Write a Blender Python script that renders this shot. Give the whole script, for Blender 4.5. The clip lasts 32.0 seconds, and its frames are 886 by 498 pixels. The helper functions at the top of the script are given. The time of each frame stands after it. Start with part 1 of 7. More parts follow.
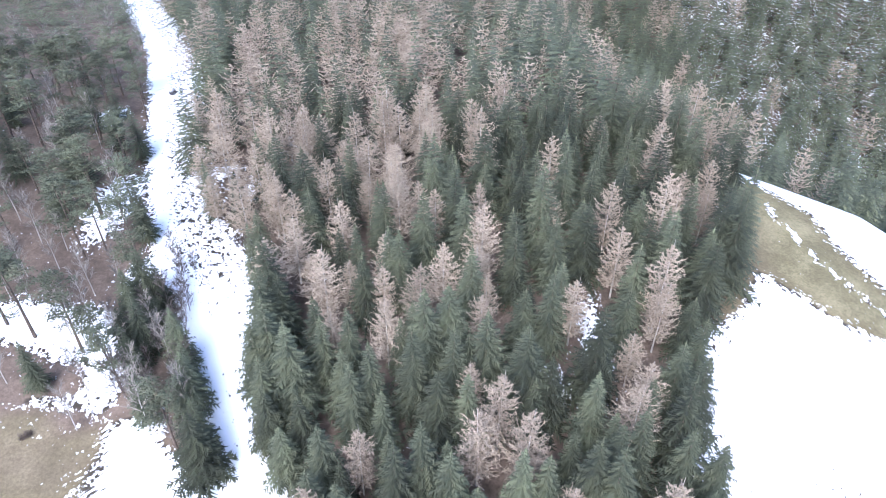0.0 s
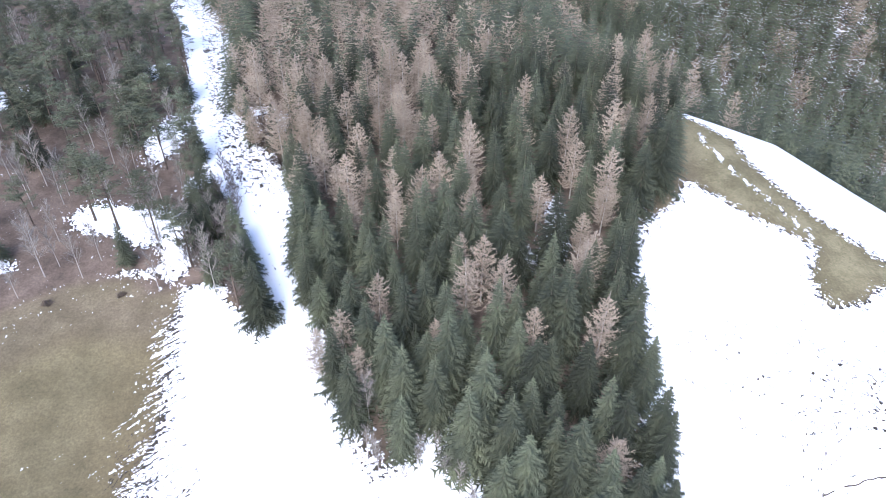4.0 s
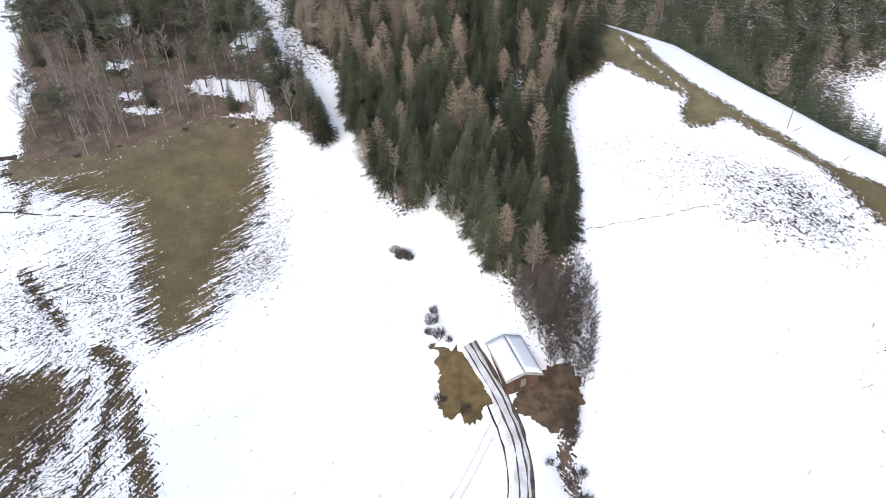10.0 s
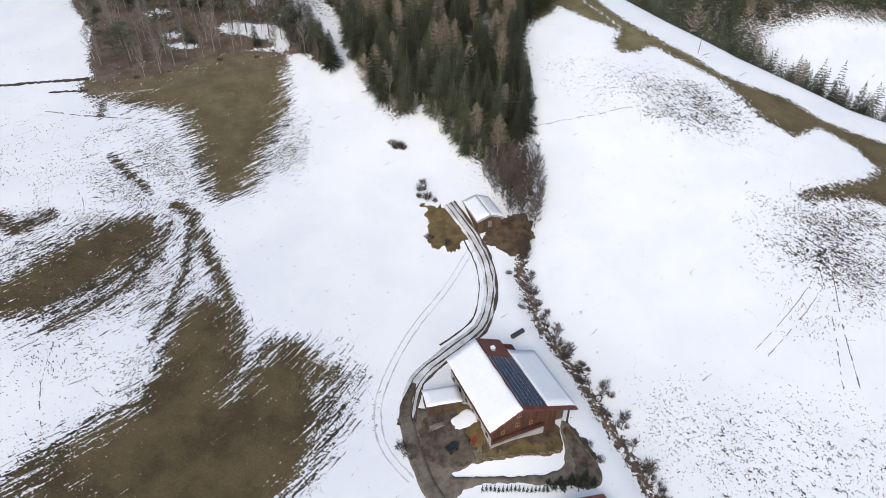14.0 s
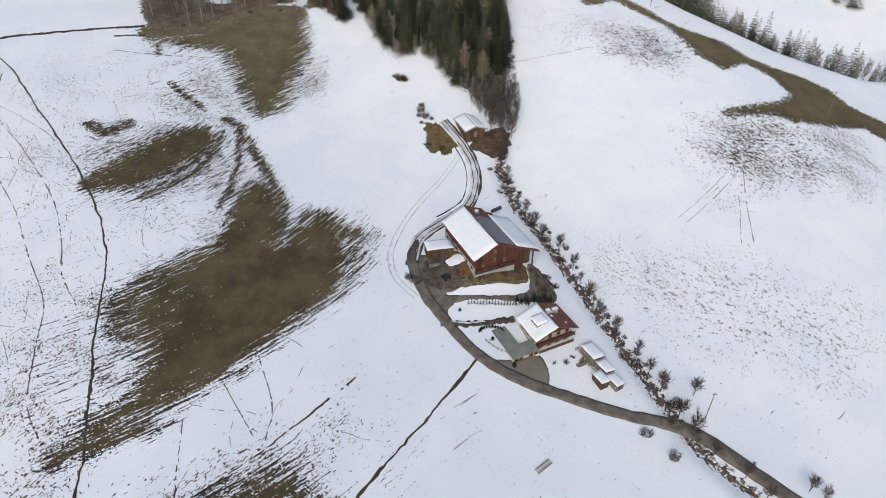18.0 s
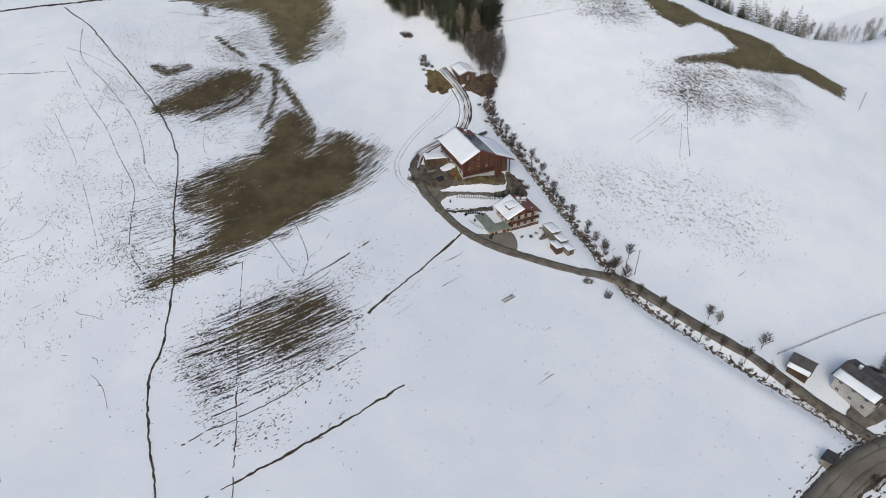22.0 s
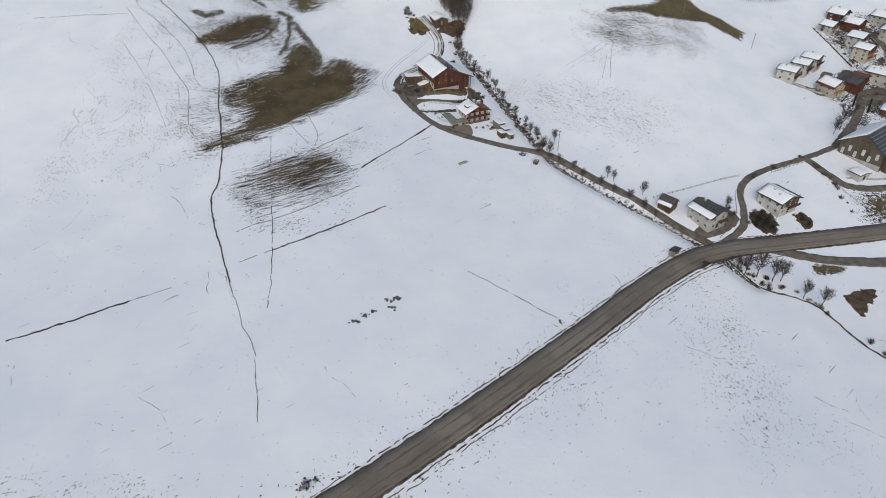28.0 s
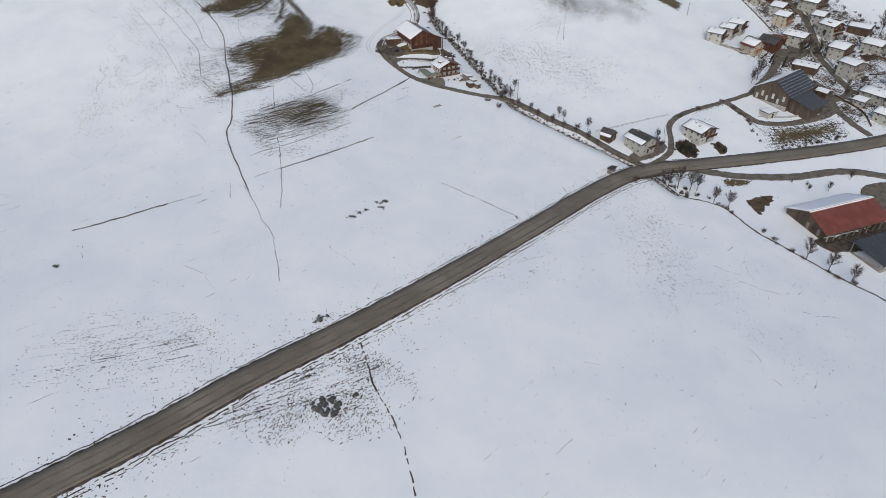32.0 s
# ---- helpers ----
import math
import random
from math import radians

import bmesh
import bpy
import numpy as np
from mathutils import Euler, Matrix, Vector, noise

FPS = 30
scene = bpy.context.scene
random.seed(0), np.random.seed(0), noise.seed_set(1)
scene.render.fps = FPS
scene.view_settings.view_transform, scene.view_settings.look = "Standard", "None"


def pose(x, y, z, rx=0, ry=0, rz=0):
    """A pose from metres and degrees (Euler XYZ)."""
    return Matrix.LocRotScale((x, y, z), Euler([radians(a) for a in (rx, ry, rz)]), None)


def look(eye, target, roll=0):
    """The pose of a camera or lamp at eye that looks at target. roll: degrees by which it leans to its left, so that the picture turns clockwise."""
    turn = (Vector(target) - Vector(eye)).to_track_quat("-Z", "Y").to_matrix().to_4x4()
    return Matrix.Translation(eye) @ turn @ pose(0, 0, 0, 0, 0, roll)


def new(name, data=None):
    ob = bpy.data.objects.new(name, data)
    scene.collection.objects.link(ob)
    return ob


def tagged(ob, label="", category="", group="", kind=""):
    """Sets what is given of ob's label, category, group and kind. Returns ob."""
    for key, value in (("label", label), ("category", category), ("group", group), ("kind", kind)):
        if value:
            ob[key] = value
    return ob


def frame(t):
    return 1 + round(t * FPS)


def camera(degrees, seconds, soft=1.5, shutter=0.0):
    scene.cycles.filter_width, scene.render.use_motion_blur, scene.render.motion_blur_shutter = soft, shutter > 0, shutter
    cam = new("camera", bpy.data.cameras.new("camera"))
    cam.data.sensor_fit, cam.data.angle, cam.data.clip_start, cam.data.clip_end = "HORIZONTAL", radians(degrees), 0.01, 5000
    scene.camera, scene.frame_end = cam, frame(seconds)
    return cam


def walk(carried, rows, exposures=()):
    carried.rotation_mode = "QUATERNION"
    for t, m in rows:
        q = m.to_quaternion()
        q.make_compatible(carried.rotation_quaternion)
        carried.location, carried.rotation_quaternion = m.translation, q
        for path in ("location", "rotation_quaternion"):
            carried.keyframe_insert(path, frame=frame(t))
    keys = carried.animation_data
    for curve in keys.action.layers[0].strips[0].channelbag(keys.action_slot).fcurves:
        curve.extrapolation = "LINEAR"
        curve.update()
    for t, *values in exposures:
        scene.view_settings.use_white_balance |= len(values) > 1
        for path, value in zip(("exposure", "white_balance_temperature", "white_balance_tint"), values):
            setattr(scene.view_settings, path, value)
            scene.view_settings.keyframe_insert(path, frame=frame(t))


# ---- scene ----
cam = camera(72.55, 32.0, soft=0.7)
PATH = [
    (0.0, pose(-8.72, 113.72, 111.81, 55.83, -0.28, 0.13)),
    (0.5, pose(-8.48, 111.08, 111.68, 55.90, -0.20, 0.25)),
    (1.0, pose(-8.61, 107.88, 111.85, 55.80, -0.28, 0.20)),
    (1.5, pose(-8.63, 104.36, 111.86, 55.80, -0.30, 0.02)),
    (2.0, pose(-8.82, 100.36, 112.23, 55.57, -0.32, -0.25)),
    (2.5, pose(-9.10, 96.25, 112.66, 55.37, -0.45, -0.52)),
    (3.0, pose(-9.26, 91.76, 112.79, 55.30, -0.45, -0.66)),
    (3.5, pose(-9.42, 86.51, 113.01, 55.20, -0.51, -0.64)),
    (5.5, pose(-9.74, 64.26, 113.45, 54.95, -0.48, -0.65)),
    (6.0, pose(-9.86, 58.48, 113.55, 54.85, -0.49, -0.74)),
    (6.5, pose(-10.57, 51.94, 113.14, 54.98, -0.52, -1.09)),
    (7.0, pose(-10.78, 45.15, 112.50, 55.17, -0.49, -0.85)),
    (7.5, pose(-10.60, 38.77, 112.14, 55.29, -0.22, 0.89)),
    (8.0, pose(-10.14, 32.01, 112.03, 55.27, -0.17, 3.42)),
    (8.5, pose(-10.31, 25.50, 111.67, 55.35, -0.24, 2.44)),
    (9.0, pose(-10.82, 18.94, 111.48, 55.27, -0.33, 0.53)),
    (9.5, pose(-10.60, 11.64, 111.27, 55.30, -0.27, -0.46)),
    (10.0, pose(-10.29, 4.52, 111.24, 55.22, -0.23, -0.94)),
    (10.5, pose(-10.34, -2.28, 110.99, 55.24, -0.26, -1.28)),
    (11.0, pose(-10.44, -9.53, 110.82, 55.19, -0.21, -1.62)),
    (11.5, pose(-10.39, -16.42, 110.97, 55.08, -0.17, -1.86)),
    (12.0, pose(-9.91, -23.51, 110.92, 55.01, 0.02, -2.07)),
    (12.5, pose(-10.21, -30.90, 110.61, 54.99, 0.05, -2.18)),
    (13.0, pose(-11.66, -37.63, 110.64, 54.78, -0.11, -2.58)),
    (13.5, pose(-12.04, -44.03, 110.82, 54.58, -0.12, -2.70)),
    (14.0, pose(-12.50, -51.12, 110.66, 54.49, -0.15, -2.86)),
    (14.5, pose(-12.38, -57.61, 111.13, 54.20, 0.01, -2.87)),
    (16.5, pose(-14.19, -84.94, 111.47, 53.80, 0.15, -3.33)),
    (17.0, pose(-14.56, -91.85, 111.85, 53.65, 0.20, -3.43)),
    (17.5, pose(-15.01, -98.38, 111.70, 53.64, 0.09, -3.44)),
    (18.0, pose(-15.58, -104.89, 111.31, 53.73, -0.08, -3.50)),
    (18.5, pose(-15.98, -112.09, 111.21, 53.76, -0.14, -3.56)),
    (19.0, pose(-16.64, -119.54, 111.45, 53.79, -0.36, -3.60)),
    (19.5, pose(-17.25, -126.02, 111.35, 53.81, -0.54, -3.62)),
    (20.0, pose(-17.23, -133.16, 111.36, 53.79, -0.50, -3.55)),
    (20.5, pose(-16.84, -139.81, 111.53, 53.74, -0.39, -3.42)),
    (21.0, pose(-15.47, -146.75, 111.44, 53.79, -0.11, -3.06)),
    (21.5, pose(-13.95, -154.01, 112.28, 53.59, 0.20, -2.71)),
    (22.0, pose(-12.71, -160.88, 112.59, 53.52, 0.52, -2.49)),
    (22.5, pose(-11.69, -167.70, 112.97, 53.48, 0.61, -2.20)),
    (23.0, pose(-10.69, -174.80, 112.70, 53.55, 0.62, -2.10)),
    (23.5, pose(-10.08, -181.41, 112.61, 53.59, 0.59, -2.11)),
    (24.0, pose(-9.93, -188.06, 112.81, 53.54, 0.51, -2.20)),
    (24.5, pose(-9.20, -195.32, 112.69, 53.58, 0.51, -2.20)),
    (25.0, pose(-8.25, -202.78, 112.54, 53.66, 0.60, -2.19)),
    (25.5, pose(-7.83, -209.61, 113.31, 53.53, 0.60, -2.31)),
    (27.5, pose(-6.40, -237.70, 113.02, 53.58, 0.56, -2.57)),
    (28.0, pose(-6.30, -245.14, 112.72, 53.63, 0.47, -2.70)),
    (28.5, pose(-6.39, -251.74, 112.53, 53.64, 0.46, -3.11)),
    (29.0, pose(-6.62, -259.14, 112.49, 53.65, 0.42, -3.35)),
    (29.5, pose(-6.73, -265.81, 112.35, 53.64, 0.42, -3.78)),
    (30.0, pose(-7.22, -272.30, 112.67, 53.53, 0.33, -4.19)),
    (30.5, pose(-7.52, -279.38, 112.61, 53.51, 0.35, -4.51)),
    (31.0, pose(-7.98, -286.69, 111.95, 53.67, 0.34, -4.74)),
    (31.5, pose(-8.22, -293.39, 111.83, 53.68, 0.37, -4.81)),
    (32.0, pose(-8.72, -300.51, 111.81, 53.68, 0.35, -4.88)),
]
walk(cam, PATH, exposures=[
    (0.0, 2.10, 5320, 13), (3.0, 1.84, 5380, 13), (6.0, 1.42, 5580, 11), (9.0, 0.90, 6050, 9), (12.0, 0.56, 6550, 8), (14.0, 0.38, 6480, 6),
    (17.0, 0.16, 6480, 4), (20.0, 0.06, 6500, 4), (24.0, -0.04, 6500, 4), (32.0, -0.05, 6500, 4)])

# ---- daylight: a bright overcast sky ----
world = bpy.data.worlds.new("overcast_sky")
scene.world = world
world.use_nodes = True
wn, wl = world.node_tree.nodes, world.node_tree.links
sky = wn.new("ShaderNodeTexSky")
sky.sky_type, sky.sun_disc = "NISHITA", False
sky.sun_elevation, sky.sun_rotation = radians(38), radians(200)
sky.air_density, sky.dust_density, sky.ozone_density = 0.8, 3.0, 0.8
wl.new(sky.outputs[0], wn["Background"].inputs[0])
wn["Background"].inputs[1].default_value = 0.15
sun = new("sun", bpy.data.lights.new("sun", "SUN"))
sun.data.energy, sun.data.angle, sun.data.color = 0.5, radians(40), (1.0, 0.97, 0.93)
sun.matrix_world = look((0, 0, 200), (math.sin(radians(200)) * -100, math.cos(radians(200)) * -100, 200 - 100 * math.tan(radians(45))))


# ---- materials ----
def nodes_of(name, rough=0.8, metal=0.0, spec=0.3):
    m = bpy.data.materials.new(name)
    m.use_nodes = True
    b = m.node_tree.nodes["Principled BSDF"]
    b.inputs["Roughness"].default_value = rough
    b.inputs["Metallic"].default_value = metal
    b.inputs["Specular IOR Level"].default_value = spec
    return m, m.node_tree, b


def math_node(nt, op, a, b=None, c=None, clamp=False):
    n = nt.nodes.new("ShaderNodeMath")
    n.operation, n.use_clamp = op, clamp
    for i, v in enumerate((a, b, c)):
        if v is None:
            continue
        if isinstance(v, (int, float)):
            n.inputs[i].default_value = v
        else:
            nt.links.new(v, n.inputs[i])
    return n.outputs[0]


def mix_node(nt, fac, a, b, blend="MIX"):
    n = nt.nodes.new("ShaderNodeMix")
    n.data_type, n.blend_type = "RGBA", blend
    for i, v in ((0, fac), (6, a), (7, b)):
        if isinstance(v, (int, float)):
            n.inputs[i].default_value = v
        elif isinstance(v, tuple):
            n.inputs[i].default_value = (*v, 1)
        else:
            nt.links.new(v, n.inputs[i])
    return n.outputs[2]


def noise_node(nt, scale, detail=3.0, rough=0.55, stretch=None, turn=0.0, coord="Object"):
    tc = nt.nodes.new("ShaderNodeTexCoord")
    spin, mp = nt.nodes.new("ShaderNodeMapping"), nt.nodes.new("ShaderNodeMapping")
    spin.inputs["Rotation"].default_value = (0, 0, radians(turn))
    if stretch:
        mp.inputs["Scale"].default_value = stretch
    n = nt.nodes.new("ShaderNodeTexNoise")
    n.inputs["Scale"].default_value, n.inputs["Detail"].default_value, n.inputs["Roughness"].default_value = scale, detail, rough
    nt.links.new(tc.outputs[coord], spin.inputs["Vector"])
    nt.links.new(spin.outputs[0], mp.inputs["Vector"])
    nt.links.new(mp.outputs[0], n.inputs["Vector"])
    return n.outputs[0]


def ramp(nt, v, lo, hi):
    n = nt.nodes.new("ShaderNodeMapRange")
    n.interpolation_type = "SMOOTHSTEP"
    nt.links.new(v, n.inputs[0])
    n.inputs[1].default_value, n.inputs[2].default_value = lo, hi
    return n.outputs[0]


def mat(name, c1, c2, s1=0.6, s2=7.0, rough=0.85, metal=0.0, bump=0.15, rnd=0.0, stretch=None, spec=0.3, grain=0.5):
    """Two tones mixed by a broad noise, a fine grain, a bump and a change from object to object."""
    m, nt, b = nodes_of(name, rough, metal, spec)
    broad = noise_node(nt, s1, 4.0, 0.6, stretch)
    fine = noise_node(nt, s2, 3.0, 0.6, stretch)
    col = mix_node(nt, ramp(nt, broad, 0.32, 0.68), c1, c2)
    gain = math_node(nt, "MULTIPLY_ADD", fine, grain, 1 - grain / 2)
    if rnd:
        oi = nt.nodes.new("ShaderNodeObjectInfo")
        gain = math_node(nt, "MULTIPLY", gain, math_node(nt, "MULTIPLY_ADD", oi.outputs["Random"], rnd, 1 - rnd / 2))
    hv = nt.nodes.new("ShaderNodeHueSaturation")
    nt.links.new(col, hv.inputs["Color"])
    nt.links.new(gain, hv.inputs["Value"])
    nt.links.new(hv.outputs[0], b.inputs["Base Color"])
    if bump:
        bn = nt.nodes.new("ShaderNodeBump")
        bn.inputs["Strength"].default_value, bn.inputs["Distance"].default_value = bump, 0.1
        nt.links.new(fine, bn.inputs["Height"])
        nt.links.new(bn.outputs[0], b.inputs["Normal"])
    return m


SNOW = mat("snow", (0.82, 0.835, 0.87), (0.86, 0.87, 0.895), 0.3, 1.5, 0.7, bump=0.05, grain=0.1)
WHITE_WALL = mat("lime_render", (0.36, 0.355, 0.335), (0.48, 0.47, 0.445), 0.3, 5.0, 0.9, rnd=0.2)
CREAM_WALL = mat("cream_render", (0.40, 0.36, 0.28), (0.50, 0.45, 0.36), 0.3, 5.0, 0.9, rnd=0.15)
GREY_WALL = mat("grey_concrete", (0.30, 0.29, 0.28), (0.40, 0.39, 0.37), 0.4, 5.0, 0.9)
DARK_WOOD = mat("weathered_dark_boards", (0.055, 0.035, 0.025), (0.12, 0.075, 0.05), 0.5, 6.0, 0.85, stretch=(1, 1, 0.15))
RED_WOOD = mat("red_brown_boards", (0.065, 0.027, 0.019), (0.12, 0.05, 0.034), 0.5, 6.0, 0.85, stretch=(1, 1, 0.15))
WARM_WOOD = mat("honey_wood", (0.26, 0.12, 0.05), (0.36, 0.18, 0.08), 0.6, 8.0, 0.7, stretch=(1, 1, 0.2))
GREY_WOOD = mat("silvered_boards", (0.16, 0.14, 0.12), (0.26, 0.23, 0.20), 0.5, 7.0, 0.9, stretch=(1, 1, 0.15))
ROOF_RED = mat("red_brown_roof", (0.12, 0.04, 0.03), (0.17, 0.06, 0.045), 0.4, 5.0, 0.6, rnd=0.1)
ROOF_WARM = mat("rust_brown_roof", (0.13, 0.05, 0.035), (0.19, 0.075, 0.052), 0.4, 5.0, 0.6, rnd=0.1)
ROOF_BRICK = mat("brick_red_roof", (0.15, 0.045, 0.034), (0.20, 0.065, 0.05), 0.25, 4.0, 0.55)
ROOF_DARK = mat("slate_grey_roof", (0.045, 0.042, 0.042), (0.085, 0.08, 0.08), 0.4, 5.0, 0.7, rnd=0.2)
SOLAR = mat("photovoltaic_blue", (0.018, 0.026, 0.055), (0.028, 0.040, 0.078), 0.8, 4.0, 0.18, spec=0.6, bump=0, rnd=0.25)
SOLAR_GREY = mat("photovoltaic_grey", (0.055, 0.056, 0.062), (0.080, 0.081, 0.088), 0.8, 4.0, 0.45, spec=0.35, bump=0, rnd=0.3)
ALU = mat("bare_aluminium", (0.5, 0.52, 0.55), (0.6, 0.62, 0.65), 1.0, 8.0, 0.4, 0.8, bump=0)
GLASS = mat("window_glass", (0.02, 0.025, 0.03), (0.05, 0.055, 0.06), 0.8, 2.0, 0.06, spec=0.7, bump=0)
ASPHALT = mat("wet_gritted_asphalt", (0.150, 0.128, 0.100), (0.225, 0.196, 0.158), 0.07, 2.5, 0.6)
GRAVEL = mat("wet_gravel", (0.100, 0.085, 0.068), (0.180, 0.157, 0.127), 0.45, 3.0, 0.8)
BARN_WOOD = mat("old_brown_boards", (0.06, 0.048, 0.037), (0.11, 0.09, 0.07), 0.5, 6.0, 0.85, stretch=(1, 1, 0.15))
EARTH = mat("bare_brown_earth", (0.05, 0.034, 0.022), (0.12, 0.085, 0.055), 0.4, 4.0, 0.95, bump=0.4)
HAY = mat("tawny_grass", (0.085, 0.062, 0.027), (0.165, 0.120, 0.055), 0.35, 3.0, 0.95, bump=0.5)
DITCH = mat("dark_turned_soil", (0.035, 0.028, 0.02), (0.085, 0.068, 0.048), 0.5, 4.0, 0.95, bump=0.4)
SLUSH = mat("packed_slush", (0.46, 0.46, 0.47), (0.70, 0.71, 0.74), 0.3, 3.0, 0.6)
ROOF_FELT = mat("grey_green_felt", (0.17, 0.19, 0.16), (0.23, 0.25, 0.215), 0.4, 5.0, 0.8)
MUD = mat("muddy_verge", (0.045, 0.036, 0.028), (0.12, 0.098, 0.078), 0.5, 3.0, 0.9)
WET = mat("wet_wheel_track", (0.115, 0.098, 0.078), (0.175, 0.152, 0.122), 0.15, 3.0, 0.5)
GREEN_METAL = mat("green_paint", (0.03, 0.042, 0.042), (0.055, 0.07, 0.068), 0.8, 6.0, 0.55)
STONE = mat("dark_field_stone", (0.05, 0.048, 0.045), (0.15, 0.145, 0.135), 0.7, 5.0, 0.9, rnd=0.4, bump=0.4)
NEEDLE = mat("spruce_needles", (0.050, 0.056, 0.036), (0.100, 0.108, 0.062), 0.22, 2.5, 0.8, rnd=0.9, bump=0)
THUJA = mat("thuja_foliage", (0.014, 0.019, 0.013), (0.030, 0.038, 0.024), 0.6, 4.0, 0.85, rnd=0.4, bump=0)
PINE = mat("pine_needles", (0.060, 0.068, 0.042), (0.120, 0.126, 0.078), 0.3, 2.5, 0.8, rnd=0.6, bump=0)
LARCH = mat("bare_larch_twigs", (0.235, 0.190, 0.142), (0.34, 0.282, 0.215), 0.3, 2.5, 0.9, rnd=0.45, bump=0)
TWIG = mat("bare_grey_twigs", (0.165, 0.145, 0.127), (0.265, 0.24, 0.21), 0.4, 3.0, 0.9, rnd=0.4, bump=0)
SHRUB = mat("brown_shrub_twigs", (0.055, 0.041, 0.034), (0.11, 0.085, 0.070), 0.5, 3.0, 0.9, rnd=0.5, bump=0)
BARK = mat("conifer_bark", (0.06, 0.045, 0.035), (0.13, 0.10, 0.08), 1.0, 6.0, 0.9)
ALDER = mat("grey_alder_twigs", (0.085, 0.071, 0.062), (0.150, 0.128, 0.112), 0.4, 3.0, 0.9, rnd=0.5, bump=0)
PALE_BARK = mat("pale_bark", (0.26, 0.24, 0.21), (0.40, 0.37, 0.33), 1.0, 6.0, 0.9)


def ground_material():
    m, nt, b = nodes_of("snowy_meadow", 0.85)

    def attr(n):
        a = nt.nodes.new("ShaderNodeAttribute")
        a.attribute_name = n
        return a.outputs["Fac"]
    cover, brown, side, pale = attr("cover"), attr("brown"), attr("side"), attr("pale")
    streak_left = noise_node(nt, 1.6, 3.4, 0.68, (1, 0.10, 1), 47)
    # mowing lines that curve round the hollow above the farm
    bend = nt.nodes.new("ShaderNodeCombineXYZ")
    nt.links.new(attr("arc_across"), bend.inputs[0])
    nt.links.new(math_node(nt, "MULTIPLY", attr("arc_along"), 0.10), bend.inputs[1])
    arcs = nt.nodes.new("ShaderNodeTexNoise")
    arcs.inputs["Scale"].default_value, arcs.inputs["Detail"].default_value, arcs.inputs["Roughness"].default_value = 1.6, 3.4, 0.68
    nt.links.new(bend.outputs[0], arcs.inputs["Vector"])
    lines = nt.nodes.new("ShaderNodeMix")
    for i, v in ((0, attr("arc")), (2, streak_left), (3, arcs.outputs[0])):
        nt.links.new(v, lines.inputs[i])
    streak_left = lines.outputs[0]
    streak_right = noise_node(nt, 1.1, 3.5, 0.7, (1, 0.6, 1), -40)
    st = nt.nodes.new("ShaderNodeMix")
    for i, v in ((0, side), (2, streak_left), (3, streak_right)):
        nt.links.new(v, st.inputs[i])
    tuft = noise_node(nt, 2.1, 2.5, 0.65)
    v = math_node(nt, "MULTIPLY_ADD", math_node(nt, "SUBTRACT", st.outputs[0], 0.5), 4.6, cover)
    v = math_node(nt, "MULTIPLY_ADD", math_node(nt, "SUBTRACT", tuft, 0.5), 3.0, v)
    bare = ramp(nt, v, 0.515, 0.545)
    # lone tufts and thin dashes of last year's grass
    where = ramp(nt, noise_node(nt, 0.018, 3.0, 0.6), 0.42, 0.62)
    speck = ramp(nt, math_node(nt, "MULTIPLY_ADD", where, 0.045, noise_node(nt, 0.9, 4.0, 0.72, (1, 0.6, 1), 20)), 0.735, 0.755)
    dash = ramp(nt, math_node(nt, "MULTIPLY_ADD", where, 0.04, noise_node(nt, 0.9, 3.0, 0.62, (1, 0.07, 1), 52)), 0.735, 0.75)
    bare = math_node(nt, "MAXIMUM", bare, math_node(nt, "MAXIMUM", speck, math_node(nt, "MULTIPLY", dash, 0.6)))
    olive = mix_node(nt, ramp(nt, noise_node(nt, 0.09, 5.0, 0.65), 0.35, 0.65), (0.062, 0.047, 0.023), (0.112, 0.085, 0.043))
    earth = mix_node(nt, ramp(nt, noise_node(nt, 0.2, 5.0, 0.65), 0.3, 0.7), (0.075, 0.056, 0.042), (0.16, 0.12, 0.09))
    olive = mix_node(nt, pale, olive, mix_node(nt, ramp(nt, noise_node(nt, 0.13, 5.0, 0.65), 0.35, 0.65), (0.125, 0.108, 0.055), (0.205, 0.175, 0.095)))
    grass = mix_node(nt, brown, olive, earth)
    grass = mix_node(nt, ramp(nt, cover, 0.50, 0.85), (0.042, 0.034, 0.025), grass)
    grain = noise_node(nt, 2.2, 4.0, 0.8)
    hv = nt.nodes.new("ShaderNodeHueSaturation")
    nt.links.new(grass, hv.inputs["Color"])
    nt.links.new(math_node(nt, "MULTIPLY_ADD", grain, 1.5, 0.25), hv.inputs["Value"])
    white = mix_node(nt, ramp(nt, noise_node(nt, 0.05, 5.0, 0.6), 0.3, 0.7), (0.79, 0.815, 0.86), (0.86, 0.875, 0.90))
    nt.links.new(mix_node(nt, bare, white, hv.outputs[0]), b.inputs["Base Color"])
    nt.links.new(math_node(nt, "MULTIPLY_ADD", bare, 0.25, 0.65), b.inputs["Roughness"])
    bn = nt.nodes.new("ShaderNodeBump")
    bn.inputs["Strength"].default_value, bn.inputs["Distance"].default_value = 0.5, 0.25
    hgt = math_node(nt, "MULTIPLY_ADD", bare, -0.8, math_node(nt, "MULTIPLY", noise_node(nt, 0.6, 4.0, 0.6), 0.5))
    nt.links.new(hgt, bn.inputs["Height"])
    nt.links.new(bn.outputs[0], b.inputs["Normal"])
    return m


GROUND = ground_material()


